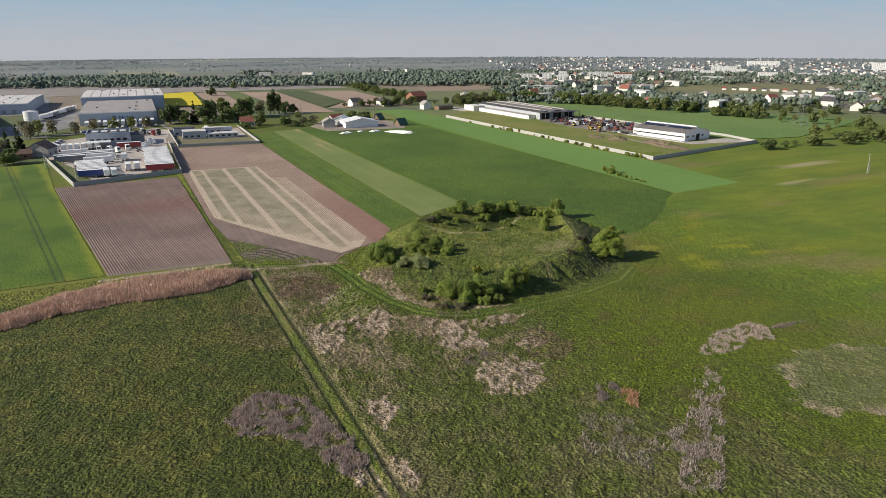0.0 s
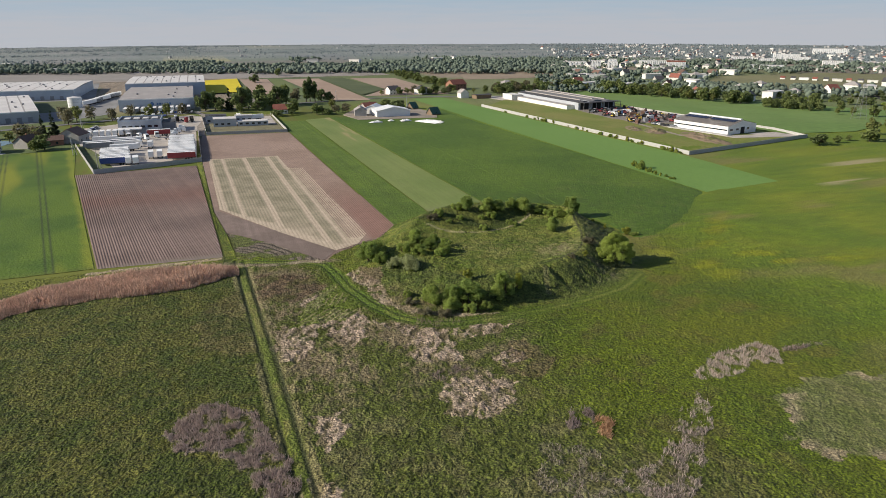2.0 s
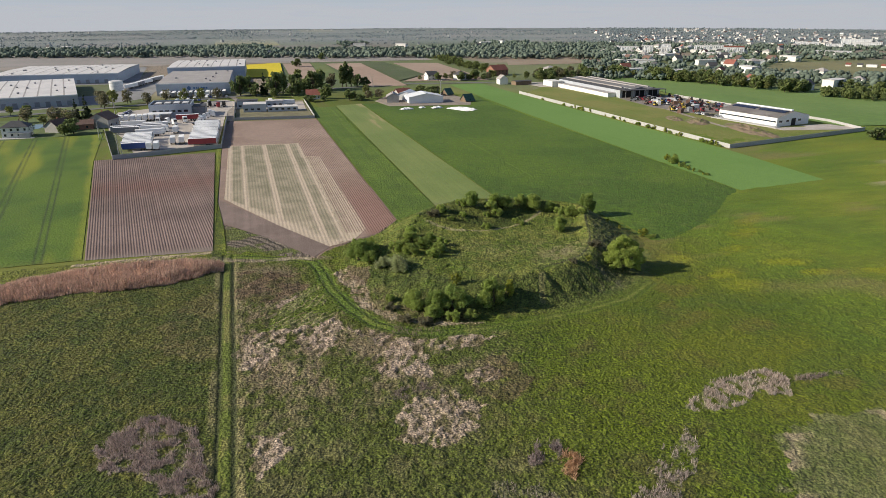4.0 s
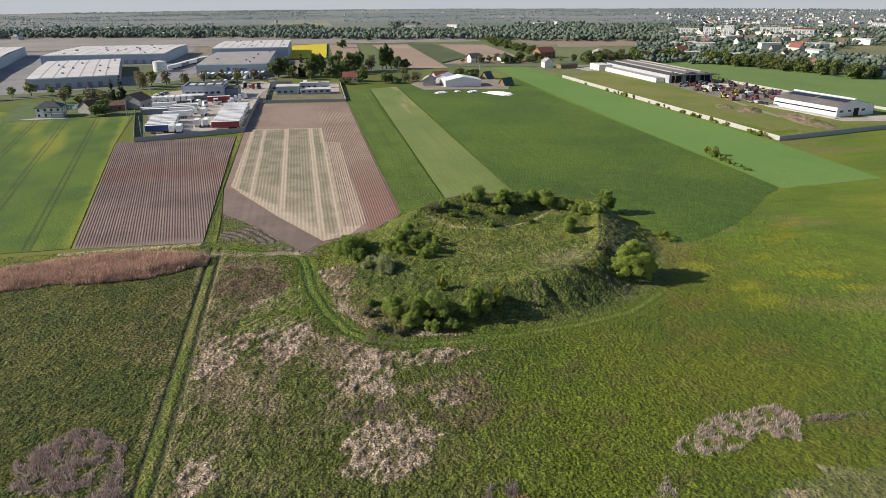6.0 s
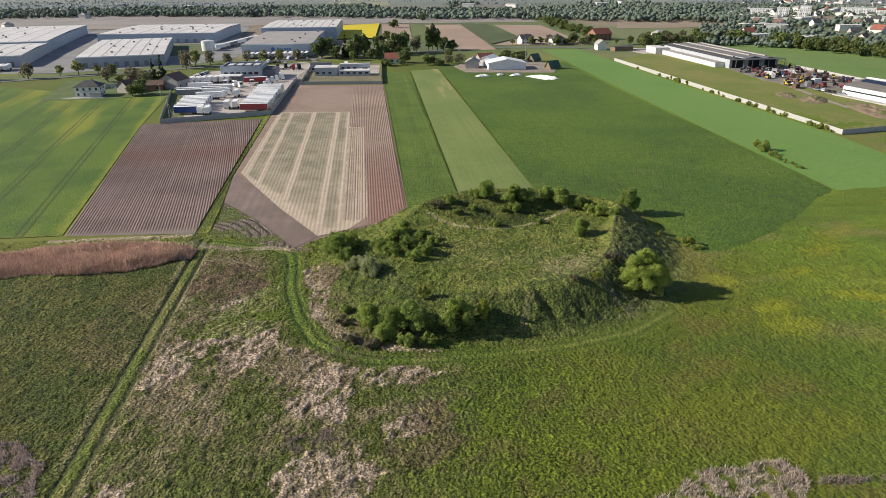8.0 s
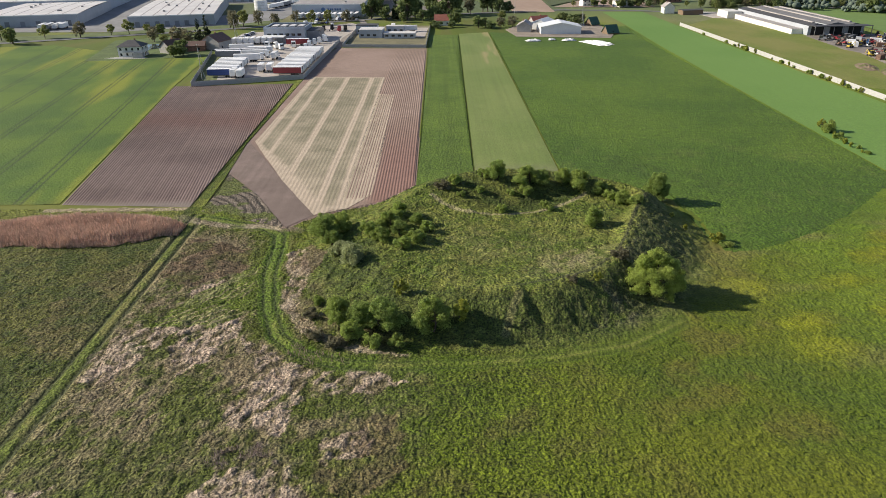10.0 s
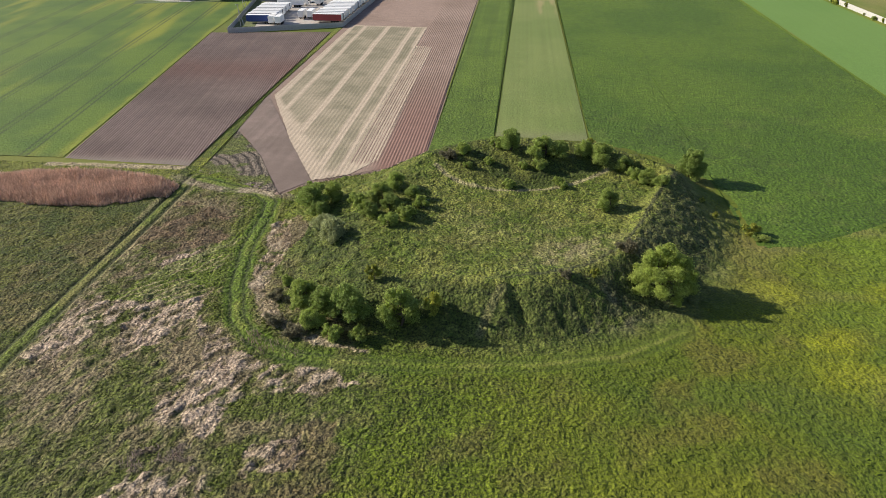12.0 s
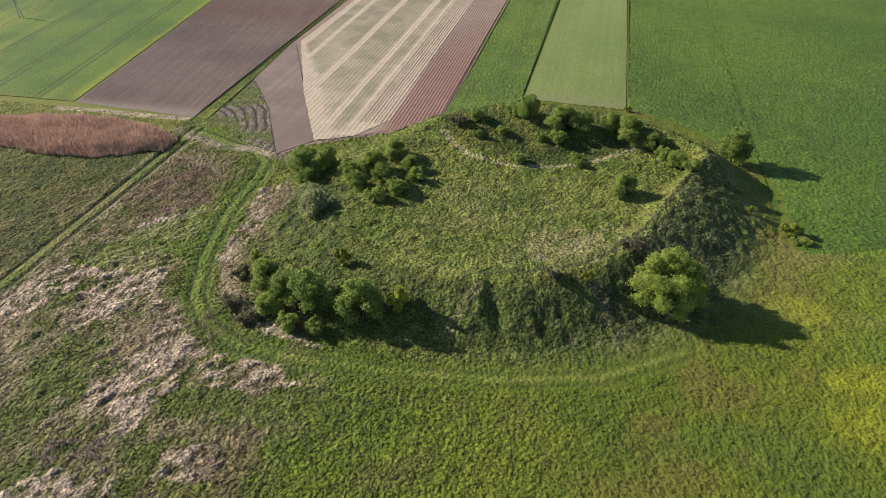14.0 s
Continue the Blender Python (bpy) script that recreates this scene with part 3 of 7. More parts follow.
def build_ground():
    xs, ys = axis(-40, 185, 0.36, 2900), axis(84, 262, 0.36, 2900)
    X, Y = np.meshgrid(xs, ys)
    x, y = X.ravel(), Y.ravel()
    z = land(x, y)
    r = np.hypot(x - MOUND[0], y - MOUND[1])
    tilled = inside(x, y, [(-300, 228), (29, 228), (52, 215), (58, 222), (72, 230), (81, 242), (98, 253), (122, 252), (137, 243), (147, 230), (148.5, 199.5), (157, 200), (165, 204), (176.2, 210.5), (191.4, 222), (205, 234.5), (214.5, 241), (258, 245), (265, 700), (-300, 700)]) & (r > 36)
    open_land = (1 - step(240, 300, np.hypot(x - 85, y - 165))) * (1 - tilled)
    track = (1 - step(1.3, 2.2, np.abs(x - TRACK_X))) * (y < 224)
    for line in (RING, SPUR):
        track = np.maximum(track, 1 - step(1.5, 3.0, to_line(x, y, line)))
    lump = 0.6 * np.abs(fbm(x, y, 1.9, 2, 50) - 0.5) * 2 + 0.55 * vnoise(x / 1.05, y / 1.05, 52) + 0.55 * vnoise(x / 0.72 + 0.3 * y, y / 0.8, 53)
    height = 0.28 + 0.16 * step(28, 34, x) * (1 - step(75, 105, x)) + 0.15 * (x < 26) + 0.2 * (r < 46)
    dry = 0
    for k, outline in enumerate(LITTER):
        dry = np.maximum(dry, patch(x, y, outline, k) * (r > 38))
    z = z + open_land * (1 - track) * (0.75 * dry + 0.45 * (1 - dry) * step(28, 34, x) * (1 - step(60, 95, x)) * (r > 40)) * np.clip(lodged(x, y) - 0.5, -0.28, 0.28)
    z = z + open_land * (1 - 0.85 * track) * height * (lump - 0.5) + open_land * 0.4 * (fbm(x, y, 22, 2, 55) - 0.5)
    z = z - 0.22 * open_land * (1 - step(0.25, 0.6, np.abs(np.abs(x - TRACK_X) - 1.3))) * (y < 224) - 0.03 * tilled - 0.03 * (open_land < 0.01)
    for line in (RING, SPUR):
        z = z - 0.16 * (1 - step(0.2, 0.6, np.abs(to_line(x, y, line) - 1.1))) * (1 - 0.6 * step(62, 84, x))
    n, m = len(xs), len(ys)
    i = np.arange(n * m).reshape(m, n)
    q = np.stack([i[:-1, :-1], i[:-1, 1:], i[1:, 1:], i[1:, :-1]], -1).reshape(-1, 4)
    q = q[np.hypot(x[q].mean(1) - 60, y[q].mean(1) - 50) < EDGE]
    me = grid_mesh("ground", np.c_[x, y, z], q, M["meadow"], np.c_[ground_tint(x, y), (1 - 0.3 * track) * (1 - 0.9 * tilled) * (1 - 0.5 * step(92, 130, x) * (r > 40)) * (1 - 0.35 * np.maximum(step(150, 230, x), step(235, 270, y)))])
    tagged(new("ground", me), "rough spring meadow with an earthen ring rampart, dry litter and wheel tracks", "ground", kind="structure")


build_ground()


def tufts(name, label, x0, x1, y0, y1, count, tall, seed, keep):
    """Loose grass tufts over the rough land, each a bent spray in the colour of what grows there."""
    rng = np.random.default_rng(seed)
    x, y = rng.uniform(x0, x1, count), rng.uniform(y0, y1, count)
    k = keep(x, y) * (0.25 + 1.1 * fbm(x, y, 2.2, 3, 50)) > rng.random(count)
    x, y = x[k], y[k]
    n = len(x)
    h = tall * (0.5 + rng.random(n)) * (0.6 + 0.8 * fbm(x, y, 4, 2, 58))
    a = rng.random(n) * 6.2832
    side = np.c_[np.cos(a), np.sin(a), 0 * a] * (0.5 * h * (0.6 + 0.8 * rng.random(n)))[:, None]
    foot = np.c_[x, y, land(x, y) + 0.06]
    bend = np.c_[-np.sin(a), np.cos(a), 0 * a] * (h * (0.7 + 0.8 * rng.random(n)))[:, None]
    v = np.stack([foot - 0.5 * side, foot + 0.5 * side, foot + side * 0.9 + bend + np.c_[0 * a, 0 * a, 0.75 * h], foot - side * 0.9 + bend + np.c_[0 * a, 0 * a, 0.6 * h]], 1).reshape(-1, 3)
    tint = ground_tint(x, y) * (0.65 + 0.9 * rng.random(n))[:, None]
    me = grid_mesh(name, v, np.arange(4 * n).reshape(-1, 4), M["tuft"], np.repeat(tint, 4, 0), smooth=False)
    tagged(new(name, me), label, "grass", kind="stuff")


tufts("meadow_tufts", "loose tufts of meadow grass and dead stems", -30, 190, 84, 226, 210000, 0.17, 301,
      lambda x, y: (1 - 0.95 * (np.abs(x - TRACK_X) < 2.0)) * (1 - (np.minimum(to_line(x, y, RING), to_line(x, y, SPUR)) < 1.7)) * (0.45 + 0.5 * step(28, 34, x) * (1 - step(80, 110, x)) - 0.32 * step(95, 130, x)) * (np.hypot(x - MOUND[0], y - MOUND[1]) > 30) * (y < np.where(x < 28, 203, np.where(x < 60, 215, np.where(x > 150, 200 + 0.5 * (x - 150), 260)))))
tufts("rampart_tufts", "dense weeds and grass tufts on the earthwork", 55, 152, 163, 250, 70000, 0.15, 302, lambda x, y: (0.9 - 0.7 * on_slope(x, y)) * (np.minimum(to_line(x, y, CREST_WAY), np.minimum(to_line(x, y, ARC_WAY), to_line(x, y, GULLY))) > 0.7) * (np.hypot(x - MOUND[0], y - MOUND[1]) < np.interp(np.degrees(np.arctan2(y - MOUND[1], x - MOUND[0])) % 360, FOOT_A, FOOT_R, period=360) - 0.5))


def dead_stems():
    """Upright dead stalks and seed heads in the beds of STEMS."""
    rng = np.random.default_rng(305)
    vs, ts = [], []
    for k, (outline, rgb, much) in enumerate(STEMS):
        px, py = np.array(outline).T
        n = int(85 * much * (px.max() - px.min()) * (py.max() - py.min()))
        x, y = rng.uniform(px.min(), px.max(), n), rng.uniform(py.min(), py.max(), n)
        keep = (patch(x, y, outline, 30 + k, 1.6) > 0) & (step(0.38, 0.64, fbm(x, y, 1.7, 3, 44)) * much > rng.random(n))
        x, y = x[keep], y[keep]
        n = len(x)
        h, a = 0.35 + 0.45 * rng.random(n), rng.random(n) * 6.2832
        side = np.c_[np.cos(a), np.sin(a), 0 * a] * (0.022 + 0.035 * rng.random(n))[:, None]
        foot = np.c_[x, y, land(x, y)]
        top = foot + np.c_[0.35 * h * rng.normal(size=n), 0.35 * h * rng.normal(size=n), h]
        vs.append(np.stack([foot - side, foot + side, top + 0.7 * side, top - 0.7 * side], 1).reshape(-1, 3))
        ts.append(np.repeat(np.array(rgb) * (0.7 + 0.7 * rng.random(n))[:, None], 4, 0))
    v = np.concatenate(vs)
    me = grid_mesh("dead_stems", v, np.arange(len(v)).reshape(-1, 4), M["tuft"], np.concatenate(ts), smooth=False)
    tagged(new("dead_stems", me), "standing dead stems, mauve-grey and straw coloured", "dead stems", kind="stuff")


dead_stems()


def field(name, label, poly, cell, height, tint, mat="crop", lump=0.0, ridge=None, cell_y=None, far=False):
    """A field of crop or bare soil: a grid over the polygon, with ridges where it has been ploughed."""
    px, py = np.array([p[0] for p in poly]), np.array([p[1] for p in poly])
    cell_y = cell_y or cell
    xs = np.linspace(px.min(), px.max(), 1 + max(2, round((px.max() - px.min()) / cell)))
    xs = np.unique(np.r_[xs, px])
    lo, hi = np.full(xs.shape, 1e9), np.full(xs.shape, -1e9)
    for (ax, ay), (bx, by) in zip(poly, poly[1:] + poly[:1]):
        k = (xs >= min(ax, bx)) & (xs <= max(ax, bx))
        at = ay + (by - ay) * (xs[k] - ax) / (bx - ax) if ax != bx else np.full(k.sum(), ay)
        lo[k], hi[k] = np.minimum(lo[k], at), np.maximum(hi[k], at)
        if ax == bx:
            lo[k], hi[k] = np.minimum(lo[k], by), np.maximum(hi[k], by)
    wob = 0.0 if far else 0.7
    lo, hi = lo + wob * (fbm(xs, lo, 2.0, 3, 66) - 0.5), hi + wob * (fbm(xs, hi, 2.0, 3, 67) - 0.5)
    rows = 1 + max(2, round((hi - lo).max() / cell_y))
    v = np.linspace(0, 1, rows)[:, None]
    x, y = np.broadcast_to(xs, (rows, len(xs))).ravel().copy(), (lo + (hi - lo) * v).ravel()
    z = np.full(x.shape, float(height))
    if lump:
        z += lump * (fbm(x, y, 2.4, 3, 61) - 0.5) * 2
    if ridge:
        z += ridge(x, y)
    i = np.arange(len(x)).reshape(rows, len(xs))
    q = np.stack([i[:-1, :-1], i[:-1, 1:], i[1:, 1:], i[1:, :-1]], -1).reshape(-1, 4)
    me = grid_mesh(name, np.c_[x, y, z], q, M[mat], np.c_[tint(x, y), (1 - 0.65 * step(290, 400, y) * (mat != "soil")) * (0.35 if name in ("pale_strip", "bright_strip") else 0.5 if name == "young_wheat" else 1.0)])
    return tagged(new(name, me), label, "field", kind="structure")


def plain(a, b, size=12, stripes=0.0, seed=0):
    def tint(x, y):
        k = step(0.3, 0.7, fbm(x, y, size, 4, seed))
        c = mixed(a, b, k)
        if stripes:
            c = c * (1 + stripes * (vnoise(x / 0.8, y / 60, seed + 3) - 0.5))[:, None]
        return c
    return tint


def potato_field():
    """Ridges along the western edge of the field, cut off by the lane in the east."""
    pitch, n = 0.78, 5
    k = np.linspace(0, 68, 68 * n + 1)
    v = np.arange(231, 375, 1.5)
    K_, Y = np.meshgrid(k, v)
    left, right = -9.6 - 21.5 * (Y - 231) / 140, 24.2 - 2.8 * (Y - 231) / 145
    x = np.minimum(left + pitch * K_, right)
    x, y, k = x.ravel(), (Y + 2.5 * (left - x) / 34 * (1 - (Y - 231) / 140) + 3 * (x - left) / 50 * (Y - 231) / 140).ravel(), K_.ravel()
    head = step(230, 234, y)
    wave = 0.5 - 0.5 * np.cos(6.2832 * k)
    z = 0.02 + 0.15 * head * wave + 0.08 * (fbm(x, y, 1.0, 3, 9) - 0.5)
    t = mixed((0.15, 0.105, 0.09), (0.205, 0.145, 0.125), step(0.3, 0.7, fbm(x, y, 18, 4, 91)))
    t = mixed(t, (0.165, 0.085, 0.065), 0.7 * np.exp(-(((y - 312 - 6 * fbm(x, y, 12, 2, 6)) / 16) ** 2)))
    t = t * (0.9 + 0.2 * hash2(np.floor(k), k * 0, 5))[:, None]
    t = mixed(t, (0.22, 0.18, 0.15), 1 - head)
    i = np.arange(len(x)).reshape(len(v), -1)
    q = np.stack([i[:-1, :-1], i[:-1, 1:], i[1:, 1:], i[1:, :-1]], -1).reshape(-1, 4)
    me = grid_mesh("ploughed_field", np.c_[x, y, z], q, M["soil"], t)
    tagged(new("ploughed_field", me), "bare brown field ploughed into long narrow ridges", "field", kind="structure")


potato_field()
BROWN = [(24.6, 396), (28, 476), (80.5, 470), (81, 242), (73, 231), (57, 222), (26.3, 285), (24.5, 287)]
SOIL_A, SOIL_B = (0.25, 0.175, 0.135), (0.31, 0.22, 0.175)


def brown_tint(x, y):
    c = mixed(SOIL_A, SOIL_B, step(0.3, 0.7, fbm(x, y, 25, 4, 21)))
    return mixed(c, (0.21, 0.10, 0.08), 0.65 * (1 - step(250, 330, y)) * step(68, 72, x))


field("ridged_field", "reddish brown soil drawn up into low ridges", BROWN, 0.2, 0.0, brown_tint, "soil", 0.02,
      lambda x, y: 0.14 * (0.5 - 0.5 * np.cos(6.2832 * x / 0.8)) * step(62, 64, x) * step(231, 234, y) * (1 - 0.6 * step(400, 470, y)), 2.0)
STRAW = [(27.7, 391.5), (62.5, 388.5), (62, 354), (69, 352), (70, 236), (64.5, 226), (56.8, 222.4), (44, 247), (30, 278), (26.6, 286), (26.8, 292)]


def straw_tint(x, y):
    k = fbm(x, y, 6, 4, 29)
    c = mixed((0.24, 0.21, 0.14), (0.33, 0.28, 0.195), step(0.3, 0.7, k))
    line = 0
    for at, wide in ((34.4, 0.5), (45.0, 0.8), (56.6, 0.8), (62.0, 0.5), (68.0, 0.9), (28.7, 0.5)):
        line = np.maximum(line, 1 - step(wide, wide + 0.7, np.abs(x - at - 0.5 * (fbm(x * 0, y, 20, 2, 31) - 0.5))))
    rim = to_line(x, y, STRAW + STRAW[:1])
    south = 1 - step(245, 290, y)
    line = np.maximum(line, 1 - step(0.6 + 2 * south, 2.2 + 5 * south * k + 3.0 * south, rim))
    line = np.maximum(line, 0.5 * step(0.4, 0.8, fbm(x, y / 3, 10, 3, 33)) * (1 - step(250, 330, y)))
    line = np.maximum(line, 0.75 * step(58, 66, x + 5 * (k - 0.5)))
    c = mixed(c, (0.50, 0.40, 0.30), line * 0.9)
    rows = (0.5 - 0.5 * np.cos(6.2832 * x / 1.15)) ** 2
    gaps = 0.6 + 0.5 * step(0.35, 0.6, fbm(x, y / 6, 3, 3, 34))
    return mixed(c, (0.15, 0.15, 0.075), np.clip(rows * gaps * (0.48 - 0.36 * line) * (0.7 + 0.3 * step(250, 320, y)), 0, 1))


field("stubble_field", "pale straw-covered beds with darker green rows", STRAW, 0.23, 0.10, straw_tint, "soil", 0.04,
      lambda x, y: -0.045 * (0.5 - 0.5 * np.cos(6.2832 * x / 1.15)), 1.5)
field("bare_wedge", "smooth greyish brown harrowed soil", [(24.5, 286.5), (56.8, 222.2), (51.4, 215), (39.5, 236.5), (26.9, 255)], 0.4, 0.03,
      plain((0.185, 0.138, 0.115), (0.225, 0.168, 0.142), 9, 0.22, 12), "soil", 0.02)


def rut_tint(x, y):
    d = np.abs(((np.hypot(x - 18, y - 219) + 2.5 * fbm(x, y, 9, 2, 40)) / 2.2) % 1.0 - 0.5)
    c = mixed((0.06, 0.048, 0.036), (0.20, 0.16, 0.12), step(0.08, 0.26, d))
    return mixed(c, (0.105, 0.13, 0.018), 0.85 * step(0.53, 0.63, fbm(x, y, 6, 4, 41) + 0.05 * (40 - x) / 6))


field("rutted_corner", "muddy corner with curved wheel ruts and weeds", [(28.2, 225), (44, 218), (51.2, 215), (39.3, 236.8), (27.0, 254)], 0.35, 0.02, rut_tint, "meadow", 0.05,
      lambda x, y: 0.2 * np.abs(((np.hypot(x - 18, y - 219) + 2.5 * fbm(x, y, 9, 2, 40)) / 2.2) % 1.0 - 0.5))
field("grass_lane", "narrow green grass lane between fields", [(24.9, 226), (28.0, 226), (26.7, 255), (24.3, 285), (24.4, 396), (22.4, 396), (21.9, 374)], 0.3, 0.07,
      plain((0.10, 0.14, 0.014), (0.17, 0.185, 0.025), 4, 0.7, 14), "meadow", 0.05)


def wheat_tint(x, y):
    c = mixed((0.056, 0.112, 0.007), (0.092, 0.152, 0.009), step(0.3, 0.7, fbm(x, y, 22, 4, 51)))
    c = mixed(c, (0.30, 0.29, 0.02), 0.5 * step(0.5, 0.75, fbm(x + 0.168 * y, y * 0.16, 15, 3, 52)))
    c = mixed(c, (0.23, 0.25, 0.02), 0.6 * (1 - step(0.3, 3.0, np.abs(x + 10.4 + 0.151 * (y - 231.5)) + 2 * (fbm(x, y, 5, 2, 53) - 0.5))))
    for at in (-21, -36.5, -52, -68, -84, -100):
        d = np.abs(np.abs(x - at + 0.168 * (y - 229)) - 0.95)
        c = mixed(c, (0.03, 0.048, 0.012), 0.85 * (1 - step(0.18, 0.42, d)))
    return mixed(c, (0.15, 0.15, 0.03), 0.5 * (1 - step(228, 236, y)))


field("young_wheat", "bright green young wheat with dark wheel lines", [(-10.4, 231.5), (-31.5, 371), (-40, 450), (-62, 446), (-150, 498), (-320, 470), (-320, 229)], 0.42, 0.07, wheat_tint, "crop", 0.03, None, 3.2)
field("green_strip", "strip of dark green young crop", [(81.5, 242), (97.6, 253), (101, 524), (82, 524)], 0.6, 0.09, plain((0.078, 0.128, 0.012), (0.10, 0.155, 0.016), 8, 0.3, 15), "crop", 0.10, None, 1.2)


def pale_tint(x, y):
    c = mixed((0.15, 0.20, 0.05), (0.18, 0.222, 0.062), step(0.3, 0.7, fbm(x, y, 20, 4, 44)))
    c = c * (1 + 0.16 * (vnoise(x / 0.5, y / 90, 45) - 0.5))[:, None]
    c = mixed(c, (0.36, 0.29, 0.14), 0.7 * step(0.55, 0.75, fbm(x / 2, y / 14, 4, 3, 46)) * step(380, 430, y) * (1 - step(3, 7, np.abs(x - 117))))
    return mixed(c, (0.19, 0.19, 0.09), 0.6 * (1 - step(254, 262, y)))


field("pale_strip", "strip of pale green sprouting grain", [(98.2, 254), (122.3, 252), (121, 534), (101.6, 528)], 0.5, 0.04, pale_tint, "crop", 0.02, None, 2.0)


def big_tint(x, y):
    c = mixed((0.060, 0.112, 0.008), (0.086, 0.142, 0.011), step(0.3, 0.7, fbm(x, y, 30, 4, 18)))
    near = 1 - step(270, 300, y)
    for cx, cy, r0, r1, pitch in ((120, 196, 54, 70, 1.9), (196, 300, 62, 75, 2.6), (150, 320, 52, 60, 2.2)):
        r = np.hypot(x - cx, y - cy) + 1.5 * (fbm(x, y, 14, 2, 19) - 0.5)
        k = (1 - step(0.07, 0.2, np.abs((r / pitch) % 1.0 - 0.5))) * step(r0, r0 + 2, r) * (1 - step(r1 - 3, r1, r)) * step(0.46, 0.6, fbm(x, y, 7, 3, 20)) * near
        c = mixed(c, (0.045, 0.075, 0.010), 0.7 * k)
    c = mixed(c, (0.12, 0.145, 0.03), 0.25 * step(0.62, 0.75, fbm(x, y, 6, 4, 27)) * near)
    return c * (1 + 0.35 * (vnoise(x / 1.1, y / 0.55, 23) - 0.5))[:, None]


field("grain_field", "broad field of dense dark green young grain", [(122.8, 253), (137, 243), (147, 230), (150, 215), (148.5, 199), (157, 199.5), (165, 203.5), (176.2, 210), (191.4, 221.5), (205, 234), (214.2, 240.5), (216.5, 460), (220, 560), (160, 520), (121.6, 534)], 0.58, 0.06, big_tint, "crop", 0.13, lambda x, y: -0.14 * (1 - step(0.2, 2.0, to_line(x, y, [(122.8, 253), (137, 243), (147, 230), (150, 215), (148.5, 199), (157, 199.5), (165, 203.5), (176.2, 210), (191.4, 221.5), (205, 234), (214.2, 240.5)]))), 1.1)
field("bright_strip", "broad strip of bright green grass", [(214.6, 240.2), (240, 242.5), (258.5, 244.5), (262.5, 309), (257, 470), (254, 640), (222, 640), (220.5, 560), (217, 460)], 1.2, 0.12,
      plain((0.12, 0.225, 0.042), (0.14, 0.245, 0.05), 60, 0.05, 25), "crop", 0.0, None, 3.0)
field("plot_grass", "yellowish rough grass inside the concrete fence", [(266.5, 312), (368, 330), (362, 440), (322, 500), (300, 600), (258, 552)], 1.2, 0.08,
      plain((0.145, 0.18, 0.028), (0.20, 0.20, 0.05), 22, 0.1, 26), "crop", 0.08, None, 3.0)
FAR_FIELDS = (
    ("rapeseed_field", "flat field of yellow flowering rapeseed", [(37, 762), (81, 766), (90.2, 966), (43, 942)], 1.0, (0.56, 0.44, 0.01), (0.62, 0.50, 0.02)),
    ("fallow_field", "pinkish bare fallow field", [(86, 700), (118, 760), (128, 955), (93, 962)], 0.1, (0.30, 0.215, 0.165), (0.34, 0.25, 0.19)),
    ("fallow_field", "pinkish bare fallow field", [(150, 645), (184, 646), (192, 936), (146, 942)], 0.1, (0.33, 0.235, 0.175), (0.37, 0.27, 0.20)),
    ("scrub_field", "overgrown green fallow strip", [(193, 935), (224, 936), (228, 747), (187, 690)], 0.5, (0.07, 0.09, 0.035), (0.10, 0.12, 0.05)),
    ("fallow_field", "pinkish bare fallow field", [(229, 750), (188, 682), (275, 672), (288, 905), (232, 925)], 0.1, (0.32, 0.235, 0.18), (0.36, 0.265, 0.20)),
    ("grass_strip", "narrow green strip between fallow fields", [(119, 760), (138, 690), (146, 940), (129, 955)], 0.2, (0.10, 0.14, 0.04), (0.13, 0.16, 0.05)),
    # haze put into the soil colours of the two ploughlands as lightening
    ("dark_ploughland", "wide dark brown ploughed plain", [(-700, 1030), (300, 985), (300, 1150), (0, 1330), (-700, 1420)], 0.1, (0.25, 0.228, 0.208), (0.285, 0.258, 0.235)),
    ("ploughland", "brownish grey ploughland beyond the halls", [(-700, 900), (-20, 980), (300, 965), (300, 984), (-700, 1028)], 0.1, (0.285, 0.25, 0.215), (0.31, 0.27, 0.235)),
    ("far_meadow", "bright green meadow behind the factory", [(385, 650), (425, 648), (500, 500), (560, 380), (420, 335), (372, 345), (366, 440), (375, 520)], 0.2, (0.12, 0.20, 0.045), (0.14, 0.215, 0.055)),
    ("far_fallow", "pale sandy fallow field before the town", [(363, 842), (447, 835), (525, 861), (521, 952), (407, 964)], 0.1, (0.27, 0.21, 0.15), (0.31, 0.245, 0.18)),
    ("far_pasture", "dull yellow-green pasture before the town", [(560, 640), (700, 560), (980, 640), (900, 760), (700, 760)], 0.1, (0.17, 0.165, 0.08), (0.20, 0.19, 0.09)),
)
for name, label, poly, height, a, b in FAR_FIELDS:
    field(name, label, poly, 6.0, height + 0.1, plain(a, b, 60, 0.05, 37), "far_land", far=True)


